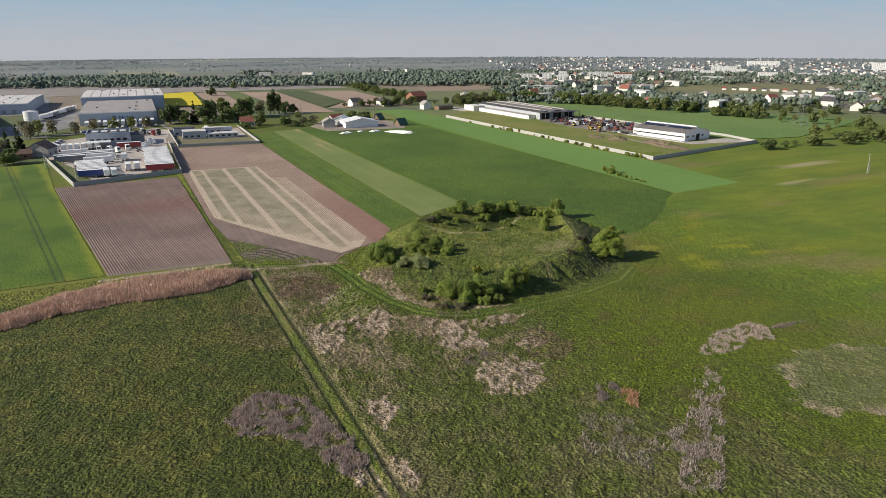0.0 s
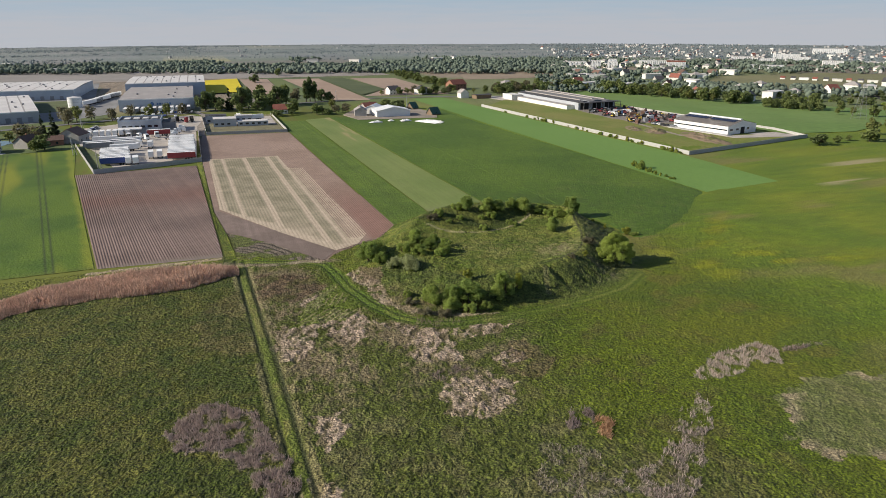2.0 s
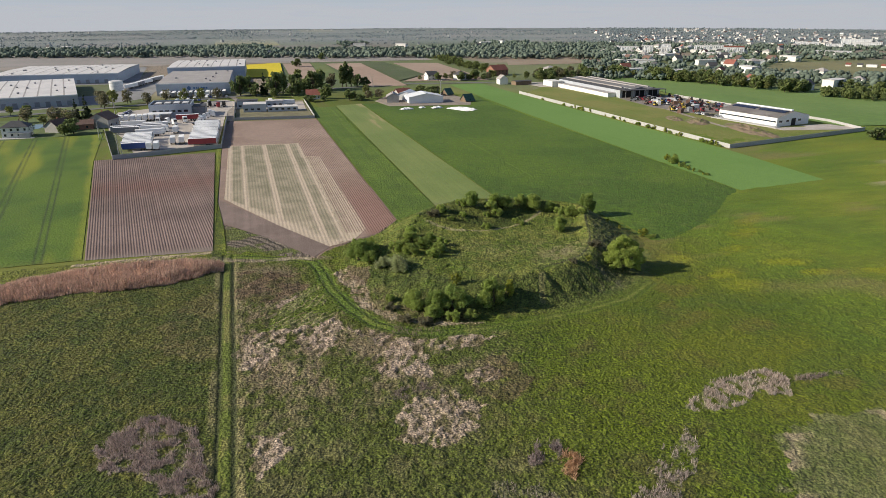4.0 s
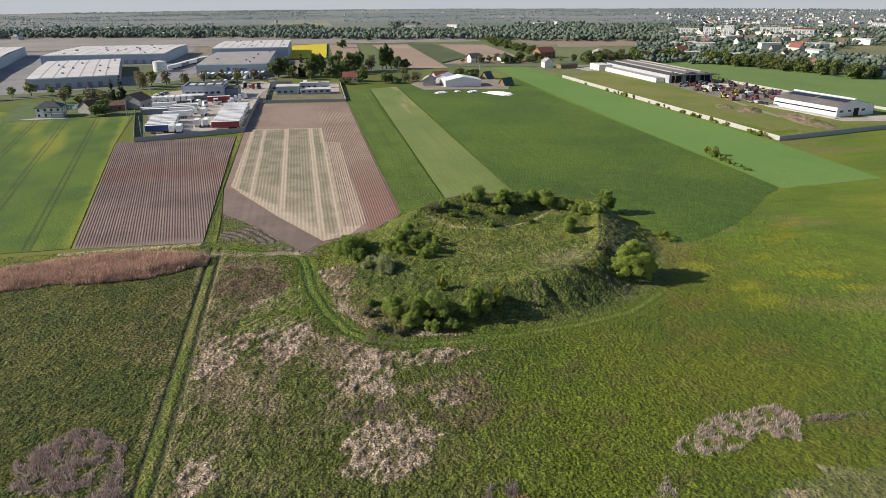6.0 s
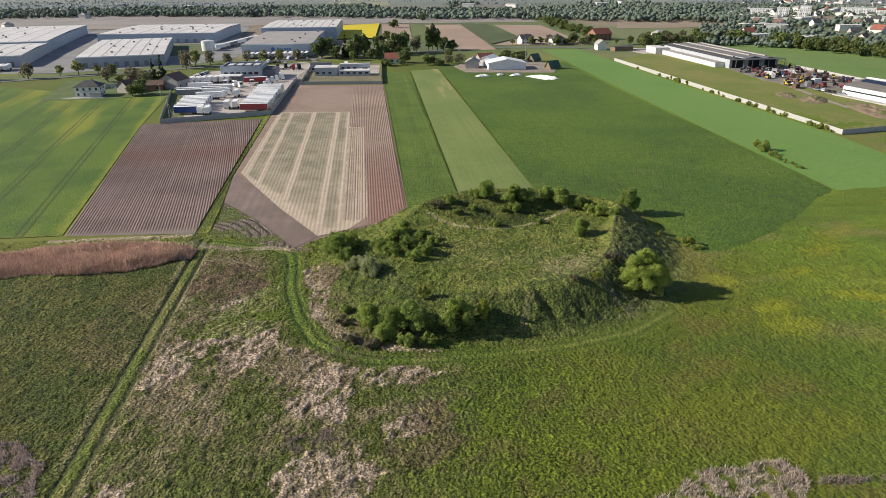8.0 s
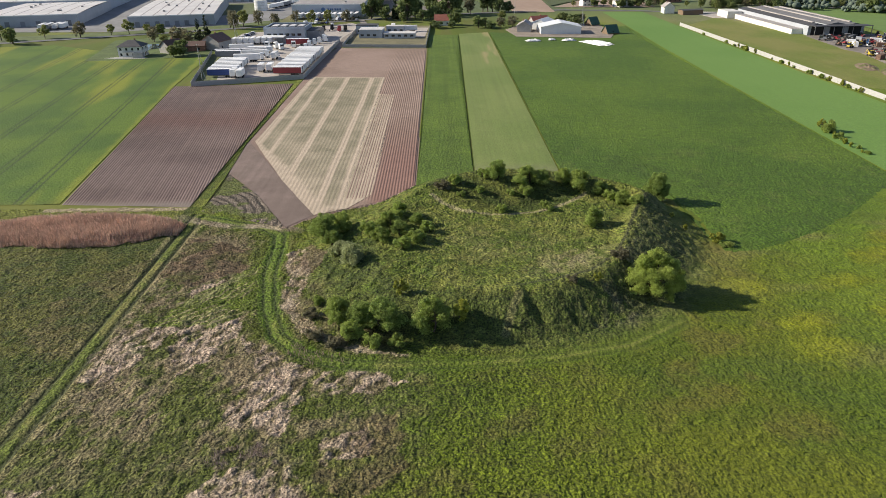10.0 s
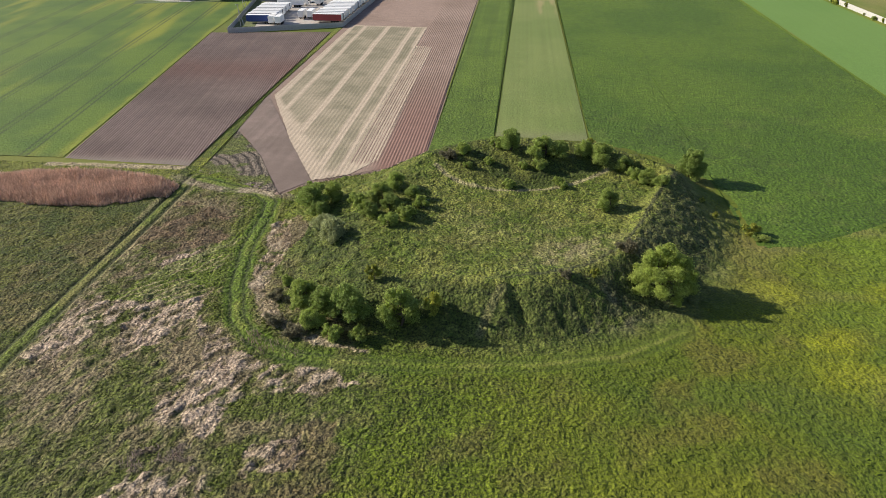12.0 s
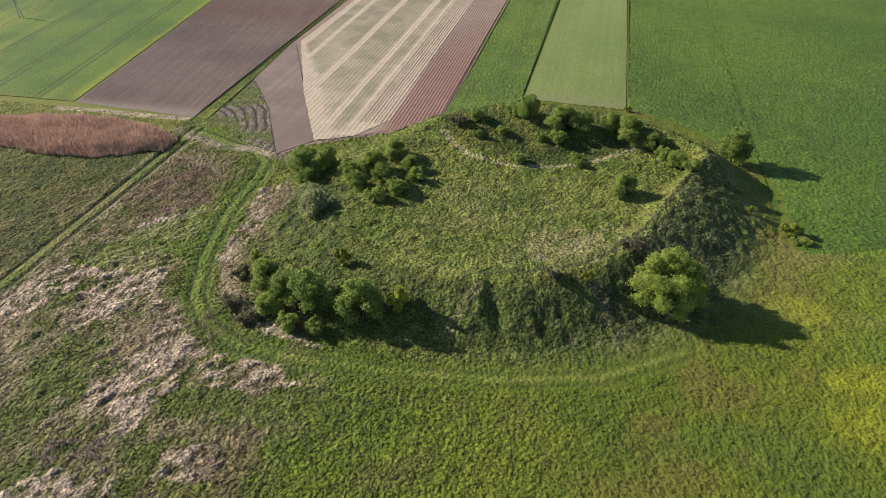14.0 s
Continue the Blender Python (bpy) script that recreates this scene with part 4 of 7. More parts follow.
# ---------------------------------------------------------------- trees and bushes
def leaf_mesh(name, mat, lobes, count, leaf, rng, flat=0.0):
    """Many small bent leaves and sprays spread over lobes (x, y, z, radius)."""
    lobes = np.array(lobes)
    pick = rng.choice(len(lobes), count, p=lobes[:, 3] ** 2 / (lobes[:, 3] ** 2).sum())
    way = rng.normal(size=(count, 3))
    way /= np.linalg.norm(way, axis=1)[:, None]
    rad = lobes[pick, 3] * (0.35 + 0.65 * rng.random(count) ** 0.45) * (1 + 0.18 * rng.normal(size=count))
    at = lobes[pick, :3] + way * rad[:, None] * (1, 1, 0.85)
    at[:, 2] = np.maximum(at[:, 2], 0.08)
    nor = way + 0.9 * rng.normal(size=(count, 3)) + (0, 0, 0.35)
    nor /= np.linalg.norm(nor, axis=1)[:, None]
    side = np.cross(nor, rng.normal(size=(count, 3)))
    side /= np.linalg.norm(side, axis=1)[:, None]
    up = np.cross(nor, side)
    s = leaf * (0.55 + 0.9 * rng.random(count))[:, None]
    a, b, c, d = at - side * s, at - up * s * 0.55 + nor * s * 0.15, at + side * s, at + up * s * 0.55 + nor * s * 0.15
    v = np.stack([a, b, c, d], 1).reshape(-1, 3)
    return grid_mesh(name, v, np.arange(4 * count).reshape(-1, 4), mat, smooth=False)


def crown_lobes(rng, wide, tall, base, n, poplar=False):
    out = []
    for k in range(n):
        t = (k + 0.5) / n
        a = rng.random() * 6.2832
        z = base + (tall - base) * (0.15 + 0.72 * t)
        prof = math.sin(math.pi * min(0.97, 0.18 + 0.74 * t)) ** 0.7
        d = 0.36 * wide * prof * (0.25 + 0.85 * rng.random() ** 0.5)
        r = (0.15 + 0.12 * rng.random()) * wide * (0.55 + 0.45 * prof)
        out.append((d * math.cos(a), d * math.sin(a), z, min(r, (tall - base) * 0.34)))
    return out


def ragged_lobes(rng, lobes, n=3):
    """Small sprays standing out of each lobe, so that the outline breaks up."""
    out = [(x, y, z, 0.96 * r) for x, y, z, r in lobes]
    for x, y, z, r in lobes:
        for k in range(n):
            w = rng.normal(size=3) + (0, 0, 0.5)
            w *= r * rng.uniform(0.7, 1.05) / np.linalg.norm(w)
            out.append((x + w[0], y + w[1], max(0.25, z + w[2]), r * rng.uniform(0.25, 0.45)))
    return out


def tree_kind(name, label, category, leaf_key, wide, tall, base, lobes, count, leaf, seed, stems=1, group="", shape=None):
    """Tapered trunk or stems with limbs reaching into the lobes of an uneven crown."""
    rng = np.random.default_rng(seed)
    t = thing(name, Matrix(), label, category, group)
    lob = shape or crown_lobes(rng, wide, tall, base, lobes)
    bm = bmesh.new()
    r = 0.022 * tall + 0.012 * wide
    for s in range(stems):
        a = 6.2832 * s / stems + rng.random()
        lean = 0.0 if stems == 1 else 0.16 * wide
        foot = Vector((0.12 * r * stems * math.cos(a), 0.12 * r * stems * math.sin(a), -0.4))
        fork = Vector((lean * math.cos(a), lean * math.sin(a), base + 0.3 * (tall - base)))
        tube(bm, foot, fork, r, r * 0.6, 6)
        for q in lob[s::stems]:
            tip = Vector(q[:3])
            tube(bm, fork.lerp(Vector((0, 0, fork.z)), 0.15), fork.lerp(tip, 0.55) + Vector((0, 0, 0.05 * tall)), r * 0.42, r * 0.22, 4)
            tube(bm, fork.lerp(tip, 0.55) + Vector((0, 0, 0.05 * tall)), tip, r * 0.22, r * 0.07, 4)
    part("trunk" if stems == 1 else "stem", bm, M["bark"], t)
    part("crown", leaf_mesh("crown", M["leaf_" + leaf_key], ragged_lobes(rng, lob), count, leaf, rng), None, t)
    return t


def fir_kind(name, label, wide, tall, seed):
    rng = np.random.default_rng(seed)
    t = thing(name, Matrix(), label, "tree")
    bm = bmesh.new()
    tube(bm, (0, 0, -0.3), (0, 0, tall * 0.96), 0.02 * tall, 0.02, 7)
    part("trunk", bm, M["bark"], t)
    lob = []
    for k in range(60):
        u = rng.random() ** 1.4
        a = rng.random() * 6.2832
        d = 0.5 * wide * (1 - u) * (0.4 + 0.5 * rng.random())
        lob.append((d * math.cos(a), d * math.sin(a), 0.06 * tall + 0.92 * tall * u, 0.05 * tall * (1.25 - u)))
    part("crown", leaf_mesh("crown", M["leaf_fir"], lob, 1300, 0.04 * tall, rng), None, t)
    return t


def plant(kind, x, y, size=1.0, tall=1.0, turn=None, z=None, label="", group=""):
    turn = random.random() * 360 if turn is None else turn
    z = float(land(x, y)) - 0.05 if z is None else z
    ob = copy_thing(kind, pose(x, y, z, 0, 0, turn) @ Matrix.Diagonal((size, size, size * tall, 1)))
    return tagged(ob, label, "", group)


WILLOW = [(0.3, 0.4, 6.9, 1.7), (-1.8, 0.9, 5.9, 1.6), (1.7, -0.6, 6.2, 1.5), (-3.5, -0.2, 4.1, 1.6), (-2.2, -2.4, 4.6, 1.5), (0.2, -2.9, 5.0, 1.6), (2.7, -2.5, 4.2, 1.5), (3.7, 0.3, 4.6, 1.5),
          (2.3, 2.4, 4.9, 1.5), (-0.8, 2.9, 4.6, 1.5), (-4.2, -1.9, 2.2, 1.3), (-2.3, -3.9, 2.5, 1.4), (0.9, -4.2, 2.6, 1.4), (3.4, -3.4, 2.0, 1.3), (4.6, -0.9, 2.4, 1.3), (4.0, 2.3, 2.2, 1.3),
          (1.0, 4.0, 2.4, 1.3), (-2.6, 3.2, 2.3, 1.3), (-4.4, 1.2, 2.3, 1.2), (-5.0, -0.8, 1.1, 0.9), (0.0, -5.0, 1.1, 0.9), (0.4, 0.2, 3.4, 2.2), (-0.9, 0.2, 7.8, 0.8), (1.2, 1.1, 7.7, 0.8), (-3.0, 0.6, 6.2, 0.8), (3.3, -1.4, 5.9, 0.8)]
K = {
    "willow": tree_kind("willow", "large broad yellow-green willow at the foot of the rampart", "tree", "willow", 10.5, 8.6, 0.5, 0, 42000, 0.13, 3, 5, "", WILLOW),
    "thorn": tree_kind("hawthorn", "rounded dark green hawthorn on the rampart", "bush", "hawthorn", 6.0, 6.0, 0.4, 18, 12000, 0.14, 5, 3),
    "elder": tree_kind("elder_bush", "fresh green elder bush on the earthwork", "bush", "elder", 5.0, 4.6, 0.1, 16, 10000, 0.135, 7, 4),
    "shrub": tree_kind("shrub", "low green shrub on the earthwork", "bush", "elder", 3.0, 2.2, 0.0, 10, 4000, 0.12, 9, 4),
    "silver": tree_kind("blossom_bush", "greyish silver-green bush in blossom", "bush", "silver", 6.0, 4.0, 0.0, 15, 6000, 0.15, 11, 5),
    "bare": tree_kind("dry_shrub", "low brownish leafless shrub", "bush", "bare", 3.2, 1.7, 0.0, 9, 1500, 0.14, 13, 5),
    "olive": tree_kind("sapling", "small yellow-green sapling on the grass", "bush", "olive", 2.4, 2.8, 0.0, 8, 1300, 0.16, 15, 2),
    "maple": tree_kind("broadleaf_tree", "green broadleaf tree in fresh leaf", "tree", "park", 9.0, 12.0, 0.6, 16, 560, 0.95, 17),
    "spring": tree_kind("young_tree", "light green tree just coming into leaf", "tree", "spring", 7.0, 10.0, 2.2, 10, 520, 0.66, 19),
    "barewood": tree_kind("bare_tree", "brownish tree not yet in leaf", "tree", "bare", 9.0, 11.0, 1.5, 12, 560, 0.64, 21),
    "poplar": tree_kind("poplar", "tall dense green poplar", "tree", "dark", 5.6, 21.0, 0.5, 30, 1300, 0.8, 23),
    "dark": tree_kind("garden_tree", "dark green dense garden tree", "tree", "dark", 10.0, 11.0, 0.3, 16, 560, 0.98, 25),
    "fir": fir_kind("spruce", "dark green conical spruce", 7.0, 15.0, 27),
}
HIDE = list(K.values())

# on and round the earthwork: kind, place, width, height
for kind, x, y, w, h, turn in (
        ("willow", 128.3, 181.3, 10.4, 8.3, 20), ("thorn", 143.1, 228.6, 6.4, 7.4, 0), ("thorn", 102.2, 228.0, 4.8, 5.0, 80), ("elder", 109.6, 225.8, 6.2, 4.6, 10),
        ("thorn", 113.0, 225.6, 4.6, 3.8, 140), ("elder", 122.2, 225.6, 6.2, 4.2, 60), ("elder", 118.6, 227.5, 4.2, 3.2, 200), ("elder", 131.2, 217.2, 4.2, 3.2, 120), ("shrub", 128.5, 220.0, 3.4, 2.4, 0),
        ("elder", 121.6, 204.8, 4.3, 4.4, 30), ("shrub", 133.0, 213.0, 3.4, 2.0, 90), ("olive", 80.7, 177.0, 2.6, 3.0, 0), ("elder", 86.6, 168.2, 6.0, 6.6, 0), ("olive", 91.2, 169.8, 3.4, 4.2, 50),
        ("thorn", 78.0, 169.0, 7.2, 5.6, 200), ("thorn", 74.0, 170.5, 5.2, 4.6, 10), ("elder", 69.6, 173.0, 5.4, 4.4, 70), ("elder", 72.6, 167.5, 4.0, 3.4, 150), ("shrub", 76.2, 165.0, 3.2, 2.6, 30),
        ("shrub", 80.8, 164.8, 3.0, 2.2, 170), ("thorn", 62.8, 205.0, 7.2, 6.0, 10), ("elder", 66.2, 208.0, 4.6, 4.0, 99), ("thorn", 64.8, 201.2, 4.4, 3.4, 45), ("silver", 70.2, 191.2, 6.4, 3.8, 0),
        ("silver", 67.0, 195.5, 5.0, 3.0, 130), ("elder", 76.8, 205.0, 4.8, 3.6, 0), ("thorn", 79.5, 201.0, 4.4, 3.2, 220), ("elder", 75.4, 198.5, 4.2, 3.0, 300), ("shrub", 82.5, 198.4, 4.0, 2.6, 10),
        ("elder", 78.6, 211.4, 4.4, 3.4, 60), ("shrub", 72.0, 203.0, 4.0, 2.8, 20), ("shrub", 85.4, 203.2, 3.2, 2.4, 200), ("thorn", 83.0, 207.5, 3.4, 2.6, 10), ("shrub", 80.0, 194.5, 3.6, 2.4, 80),
        ("olive", 149.2, 204.6, 3.6, 2.4, 0), ("olive", 143.0, 207.6, 1.5, 1.4, 40), ("olive", 141.4, 212.2, 1.2, 1.2, 0), ("bare", 66.0, 168.0, 4.0, 1.6, 0), ("bare", 70.0, 165.2, 4.2, 1.6, 80),
        ("bare", 64.6, 174.5, 3.4, 1.6, 160), ("bare", 112.0, 178.0, 2.6, 1.4, 0), ("bare", 88.5, 223.5, 4.6, 2.2, 40), ("shrub", 91.5, 226.0, 3.2, 2.6, 0), ("shrub", 102.1, 214.2, 2.8, 2.0, 0),
        ("shrub", 107.6, 226.5, 3.4, 2.4, 70), ("shrub", 113.4, 214.6, 2.0, 1.6, 0), ("shrub", 108.5, 222.0, 3.6, 2.2, 10), ("olive", 122.6, 251.0, 1.8, 1.6, 0), ("shrub", 126.0, 182.5, 4.0, 2.6, 0),
        ("bare", 123.0, 187.0, 4.5, 2.0, 30), ("shrub", 97.5, 222.5, 2.4, 1.6, 0), ("shrub", 93.0, 220.5, 2.2, 1.4, 60), ("shrub", 105.0, 222.0, 2.2, 1.4, 20), ("shrub", 112.4, 216.6, 2.4, 1.8, 0), ("shrub", 99.0, 229.0, 3.6, 2.4, 30), ("elder", 127.0, 223.5, 4.0, 3.0, 30), ("olive", 117.0, 179.2, 1.8, 1.8, 0), ("shrub", 65.0, 178.5, 2.2, 1.8, 0), ("shrub", 150.5, 202.0, 3.2, 1.0, 60)):
    base_w, base_h = {"willow": (10.5, 8.6), "thorn": (6, 6), "elder": (5, 4.6), "shrub": (3, 2.2), "silver": (6, 4), "bare": (3.2, 1.7), "olive": (2.4, 2.8)}[kind]
    plant(K[kind], x, y, w / base_w, (h / base_h) / (w / base_w), turn, group="bushes of the earthwork")
# hedge in the grain field and bushes by the eastern meadow
for k in range(16):
    u = k / 15
    plant(K[random.choice(("shrub", "shrub", "elder", "olive"))], 219.2 - 1.5 * u + random.uniform(-1, 1), 296 - 33 * u + random.uniform(-2, 2), random.uniform(0.5, 1.0) * (1.1 - 0.5 * u), group="field hedge")
for k, (x, y, s) in enumerate(((355, 306, 2.4), (372, 309, 1.4), (394, 305, 2.6), (402, 309, 1.6), (420, 300, 2.4), (434, 304, 2.2), (428, 308, 2.6), (446, 296, 2.8), (452, 310, 2.2), (363, 311, 1.2), (385, 312, 1.1))):
    plant(K["maple" if k % 3 else "dark"], x, y, 0.42 * s, 0.62, group="meadow bushes")
plant(K["spring"], 418, 322, 1.1, group="meadow bushes")
for k in range(34):
    u = random.random()
    plant(K[random.choice(("shrub", "shrub", "olive"))], 264.6 - 7.6 * u + random.uniform(-0.5, 0.4), 311 + 230 * u, random.uniform(0.45, 1.0), 1.0, group="growth along the fence")


# ---------------------------------------------------------------- reed belt, tufts
def blades(name, label, category, poly, count, tall, wide, mat, seed, lean=0.25, keep=None):
    """A stand of upright dry stems, each a thin bent blade."""
    rng = np.random.default_rng(seed)
    lo, hi = np.min(poly, 0), np.max(poly, 0)
    p = lo + (hi - lo) * rng.random((count * 3, 2))
    p = p[inside(p[:, 0] + 2.2 * (fbm(p[:, 0], p[:, 1], 3, 3, seed) - 0.5), p[:, 1] + 2.2 * (fbm(p[:, 0], p[:, 1], 3, 3, seed + 1) - 0.5), poly)]
    if keep:
        p = p[keep(p[:, 0], p[:, 1]) > rng.random(len(p))]
    p = p[:count]
    n = len(p)
    rim = to_line(p[:, 0], p[:, 1], poly + poly[:1])
    h = tall * (0.6 + 0.6 * fbm(p[:, 0], p[:, 1], 5, 3, seed + 2)) * (0.75 + 0.5 * rng.random(n)) * (0.5 + 0.5 * step(0.0, 3.0, rim + 2.0 * (fbm(p[:, 0], p[:, 1], 2.0, 2, seed + 4) - 0.5)))
    a = rng.random(n) * 6.2832
    s = np.c_[np.cos(a), np.sin(a), a * 0] * (wide * (0.6 + 0.8 * rng.random(n)))[:, None]
    foot = np.c_[p, land(p[:, 0], p[:, 1]) - 0.1]
    tip = foot + np.c_[rng.normal(size=(n, 2)) * lean * h[:, None], h]
    v = np.stack([foot - s, foot + s, tip + 0.35 * s, tip - 0.35 * s], 1).reshape(-1, 3)
    me = grid_mesh(name, v, np.arange(4 * n).reshape(-1, 4), mat, smooth=False)
    return tagged(new(name, me), label, category, kind="stuff")


blades("reed_belt", "dense belt of dry pinkish brown reeds", "reeds", [(-70, 194), (-31, 199.5), (-19, 204.5), (-8, 205.5), (5, 204.5), (14, 205.8), (26.5, 211), (27.5, 216.5), (20, 221), (7, 223.5), (-10, 222), (-22, 218.5), (-31, 210), (-70, 204)], 46000, 2.1, 0.085, M["reed"], 101)


# ---------------------------------------------------------------- fences of concrete panels
def panel_fence(name, label, line, tall, bay, mat, group=""):
    t = thing(name, Matrix(), label, "fence", group)
    bm = bmesh.new()
    box(bm, 0.08, -0.04, 0.0, bay - 0.08, 0.04, tall)
    for k in range(1, 4):
        box(bm, 0.1, -0.055, tall * k / 4 - 0.02, bay - 0.1, 0.055, tall * k / 4 + 0.02)
    panel = mesh_of(bm, "panel", mat)
    bm = bmesh.new()
    box(bm, -0.08, -0.09, 0.0, 0.08, 0.09, tall + 0.08)
    post = mesh_of(bm, "post", M["concrete"], 0.015)
    for (ax, ay), (bx, by) in zip(line, line[1:]):
        run = math.hypot(bx - ax, by - ay)
        n = max(1, round(run / bay))
        turn = math.degrees(math.atan2(by - ay, bx - ax))
        for k in range(n):
            x, y = ax + (bx - ax) * k / n, ay + (by - ay) * k / n
            m = pose(x, y, 0, 0, 0, turn) @ Matrix.Diagonal((run / n / bay, 1, 1, 1))
            part("panel", panel, None, t).matrix_basis = m
            part("post", post, None, t).matrix_basis = pose(x, y, 0, 0, 0, turn)
    return t


panel_fence("panel_fence", "long pale concrete panel fence along the factory plot", [(257, 556), (265.5, 309.5), (372, 329)], 2.2, 4.0, M["concrete"])
panel_fence("yard_fence", "grey concrete panel fence round the lorry yard", [(-41, 460), (-23.6, 373), (24.4, 387.2), (26.6, 500)], 2.2, 3.0, M["concrete"])
panel_fence("plot_fence", "grey concrete panel fence round a works plot", [(31.5, 572), (30.8, 478.5), (80.5, 473.5), (82.5, 572)], 1.8, 3.0, M["concrete"])
panel_fence("factory_rear_fence", "low concrete fence behind the machinery yard", [(366, 500), (371, 425), (378, 360), (372, 329)], 1.8, 4.0, M["concrete"])


# ---------------------------------------------------------------- paved areas and roads
def slab(name, label, poly, z, mat, kind="structure", category="pavement"):
    bm = bmesh.new()
    prism(bm, poly, -0.4, z)
    ob = new(name, mesh_of(bm, name, mat))
    return tagged(ob, label, category, kind=kind)


def ribbon(name, label, line, width, z, mat, category="road"):
    bm = bmesh.new()
    rows = []
    for k, p in enumerate(line):
        a, b = Vector(line[max(0, k - 1)]), Vector(line[min(len(line) - 1, k + 1)])
        d = (b - a).normalized()
        s = Vector((-d.y, d.x)) * width / 2
        rows.append([bm.verts.new((p[0] + q * s.x, p[1] + q * s.y, z)) for q in (-1, 1)])
    for a, b in zip(rows, rows[1:]):
        bm.faces.new((a[0], b[0], b[1], a[1]))
    return tagged(new(name, mesh_of(bm, name, mat)), label, category, kind="structure")


slab("lorry_yard", "pale worn concrete lorry yard", [(-17, 381), (22.2, 387.8), (25.2, 500), (40, 530), (40, 560), (24, 590), (-45, 540), (-45, 500), (-39, 462), (-25, 420)], 0.05, M["yard"])
slab("yard_verge", "weedy grass verge inside the yard fence", [(-23.6, 373.2), (22.2, 387.4), (22, 391), (-16, 384.5), (-24, 421), (-37, 462), (-40.5, 460)], 0.09, material("verge", (0.12, 0.14, 0.05), 0.95, 0.3, 3.0, 0.2))
slab("works_plot", "dry grass inside the works plot", [(31.6, 479.2), (80, 474.2), (81.8, 571), (32.2, 571)], 0.07, material("dry_grass", (0.17, 0.155, 0.085), 0.95, 0.25, 8.0, 0.15))
slab("works_apron", "pale concrete apron of the works", [(52, 516), (79, 514), (81, 560), (54, 562)], 0.12, M["yard"])
slab("logistics_apron", "grey asphalt between the warehouses", [(-210, 560), (-140, 555), (-60, 590), (-34, 622), (-34, 770), (-60, 780), (-72, 960), (-120, 980), (-300, 920), (-260, 640)], 0.06, material("apron", (0.22, 0.215, 0.21), 0.9, 0.2, 30.0, 0.1))
slab("verge_green", "mown green verge by the warehouses", [(-118, 640), (-64, 655), (-70, 745), (-112, 745)], 0.10, material("mown", (0.10, 0.12, 0.045), 0.95, 0.2, 12.0, 0.15))
slab("roadside_verge", "green verge along the road", [(-330, 452), (-150, 529), (-66, 566), (-34, 596), (-34, 620), (-62, 590), (-142, 553), (-330, 500)], 0.09, material("verge_grass", (0.10, 0.13, 0.04), 0.95, 0.25, 9.0, 0.15))
slab("garden", "green gardens round the old houses", [(-104, 440), (-41, 452), (-46, 505), (-60, 545), (-120, 515)], 0.11, material("garden_grass", (0.085, 0.12, 0.03), 0.95, 0.25, 7.0, 0.15))
slab("farm_yard", "pale trodden yard of a farm", [(138, 512), (196, 502), (206, 530), (200, 570), (150, 575), (134, 545)], 0.25, material("farm_dirt", (0.27, 0.225, 0.18), 0.95, 0.2, 7.0, 0.15))
slab("machinery_yard", "bare greyish yard full of machinery", [(318, 503), (366, 506), (372, 425), (366, 410), (345, 405), (322, 418), (314, 450)], 0.16, material("machine_dirt", (0.22, 0.19, 0.165), 0.95, 0.22, 9.0, 0.15))
slab("hall_apron", "pale concrete apron of the white hall", [(330, 344), (372, 334), (378, 352), (352, 356), (352, 350), (334, 352), (328, 404), (322, 404)], 0.17, M["yard"])
slab("factory_forecourt", "grey forecourt by the factory", [(296, 596), (330, 592), (345, 625), (290, 640)], 0.15, M["yard"])
ribbon("main_road", "straight asphalt road past the warehouses", [(-420, 408), (-330, 447), (-147, 527), (-64, 563), (29, 608), (90, 636), (190, 660), (250, 650), (300, 625), (380, 640), (520, 700)], 7.0, 0.18, M["asphalt"])
ribbon("site_lane", "pale dirt lane across the factory plot", [(318, 440), (313, 410), (308, 380), (306, 362)], 3.2, 0.2, material("lane_dirt", (0.30, 0.255, 0.20), 0.95, 0.2, 3.0, 0.15))
ribbon("gravel_access", "gravel access lane by the lorry yard", [(28, 476), (28.5, 520), (36, 570), (29, 606)], 4.5, 0.14, material("gravel", (0.26, 0.225, 0.19), 0.95, 0.2, 3.0, 0.15))


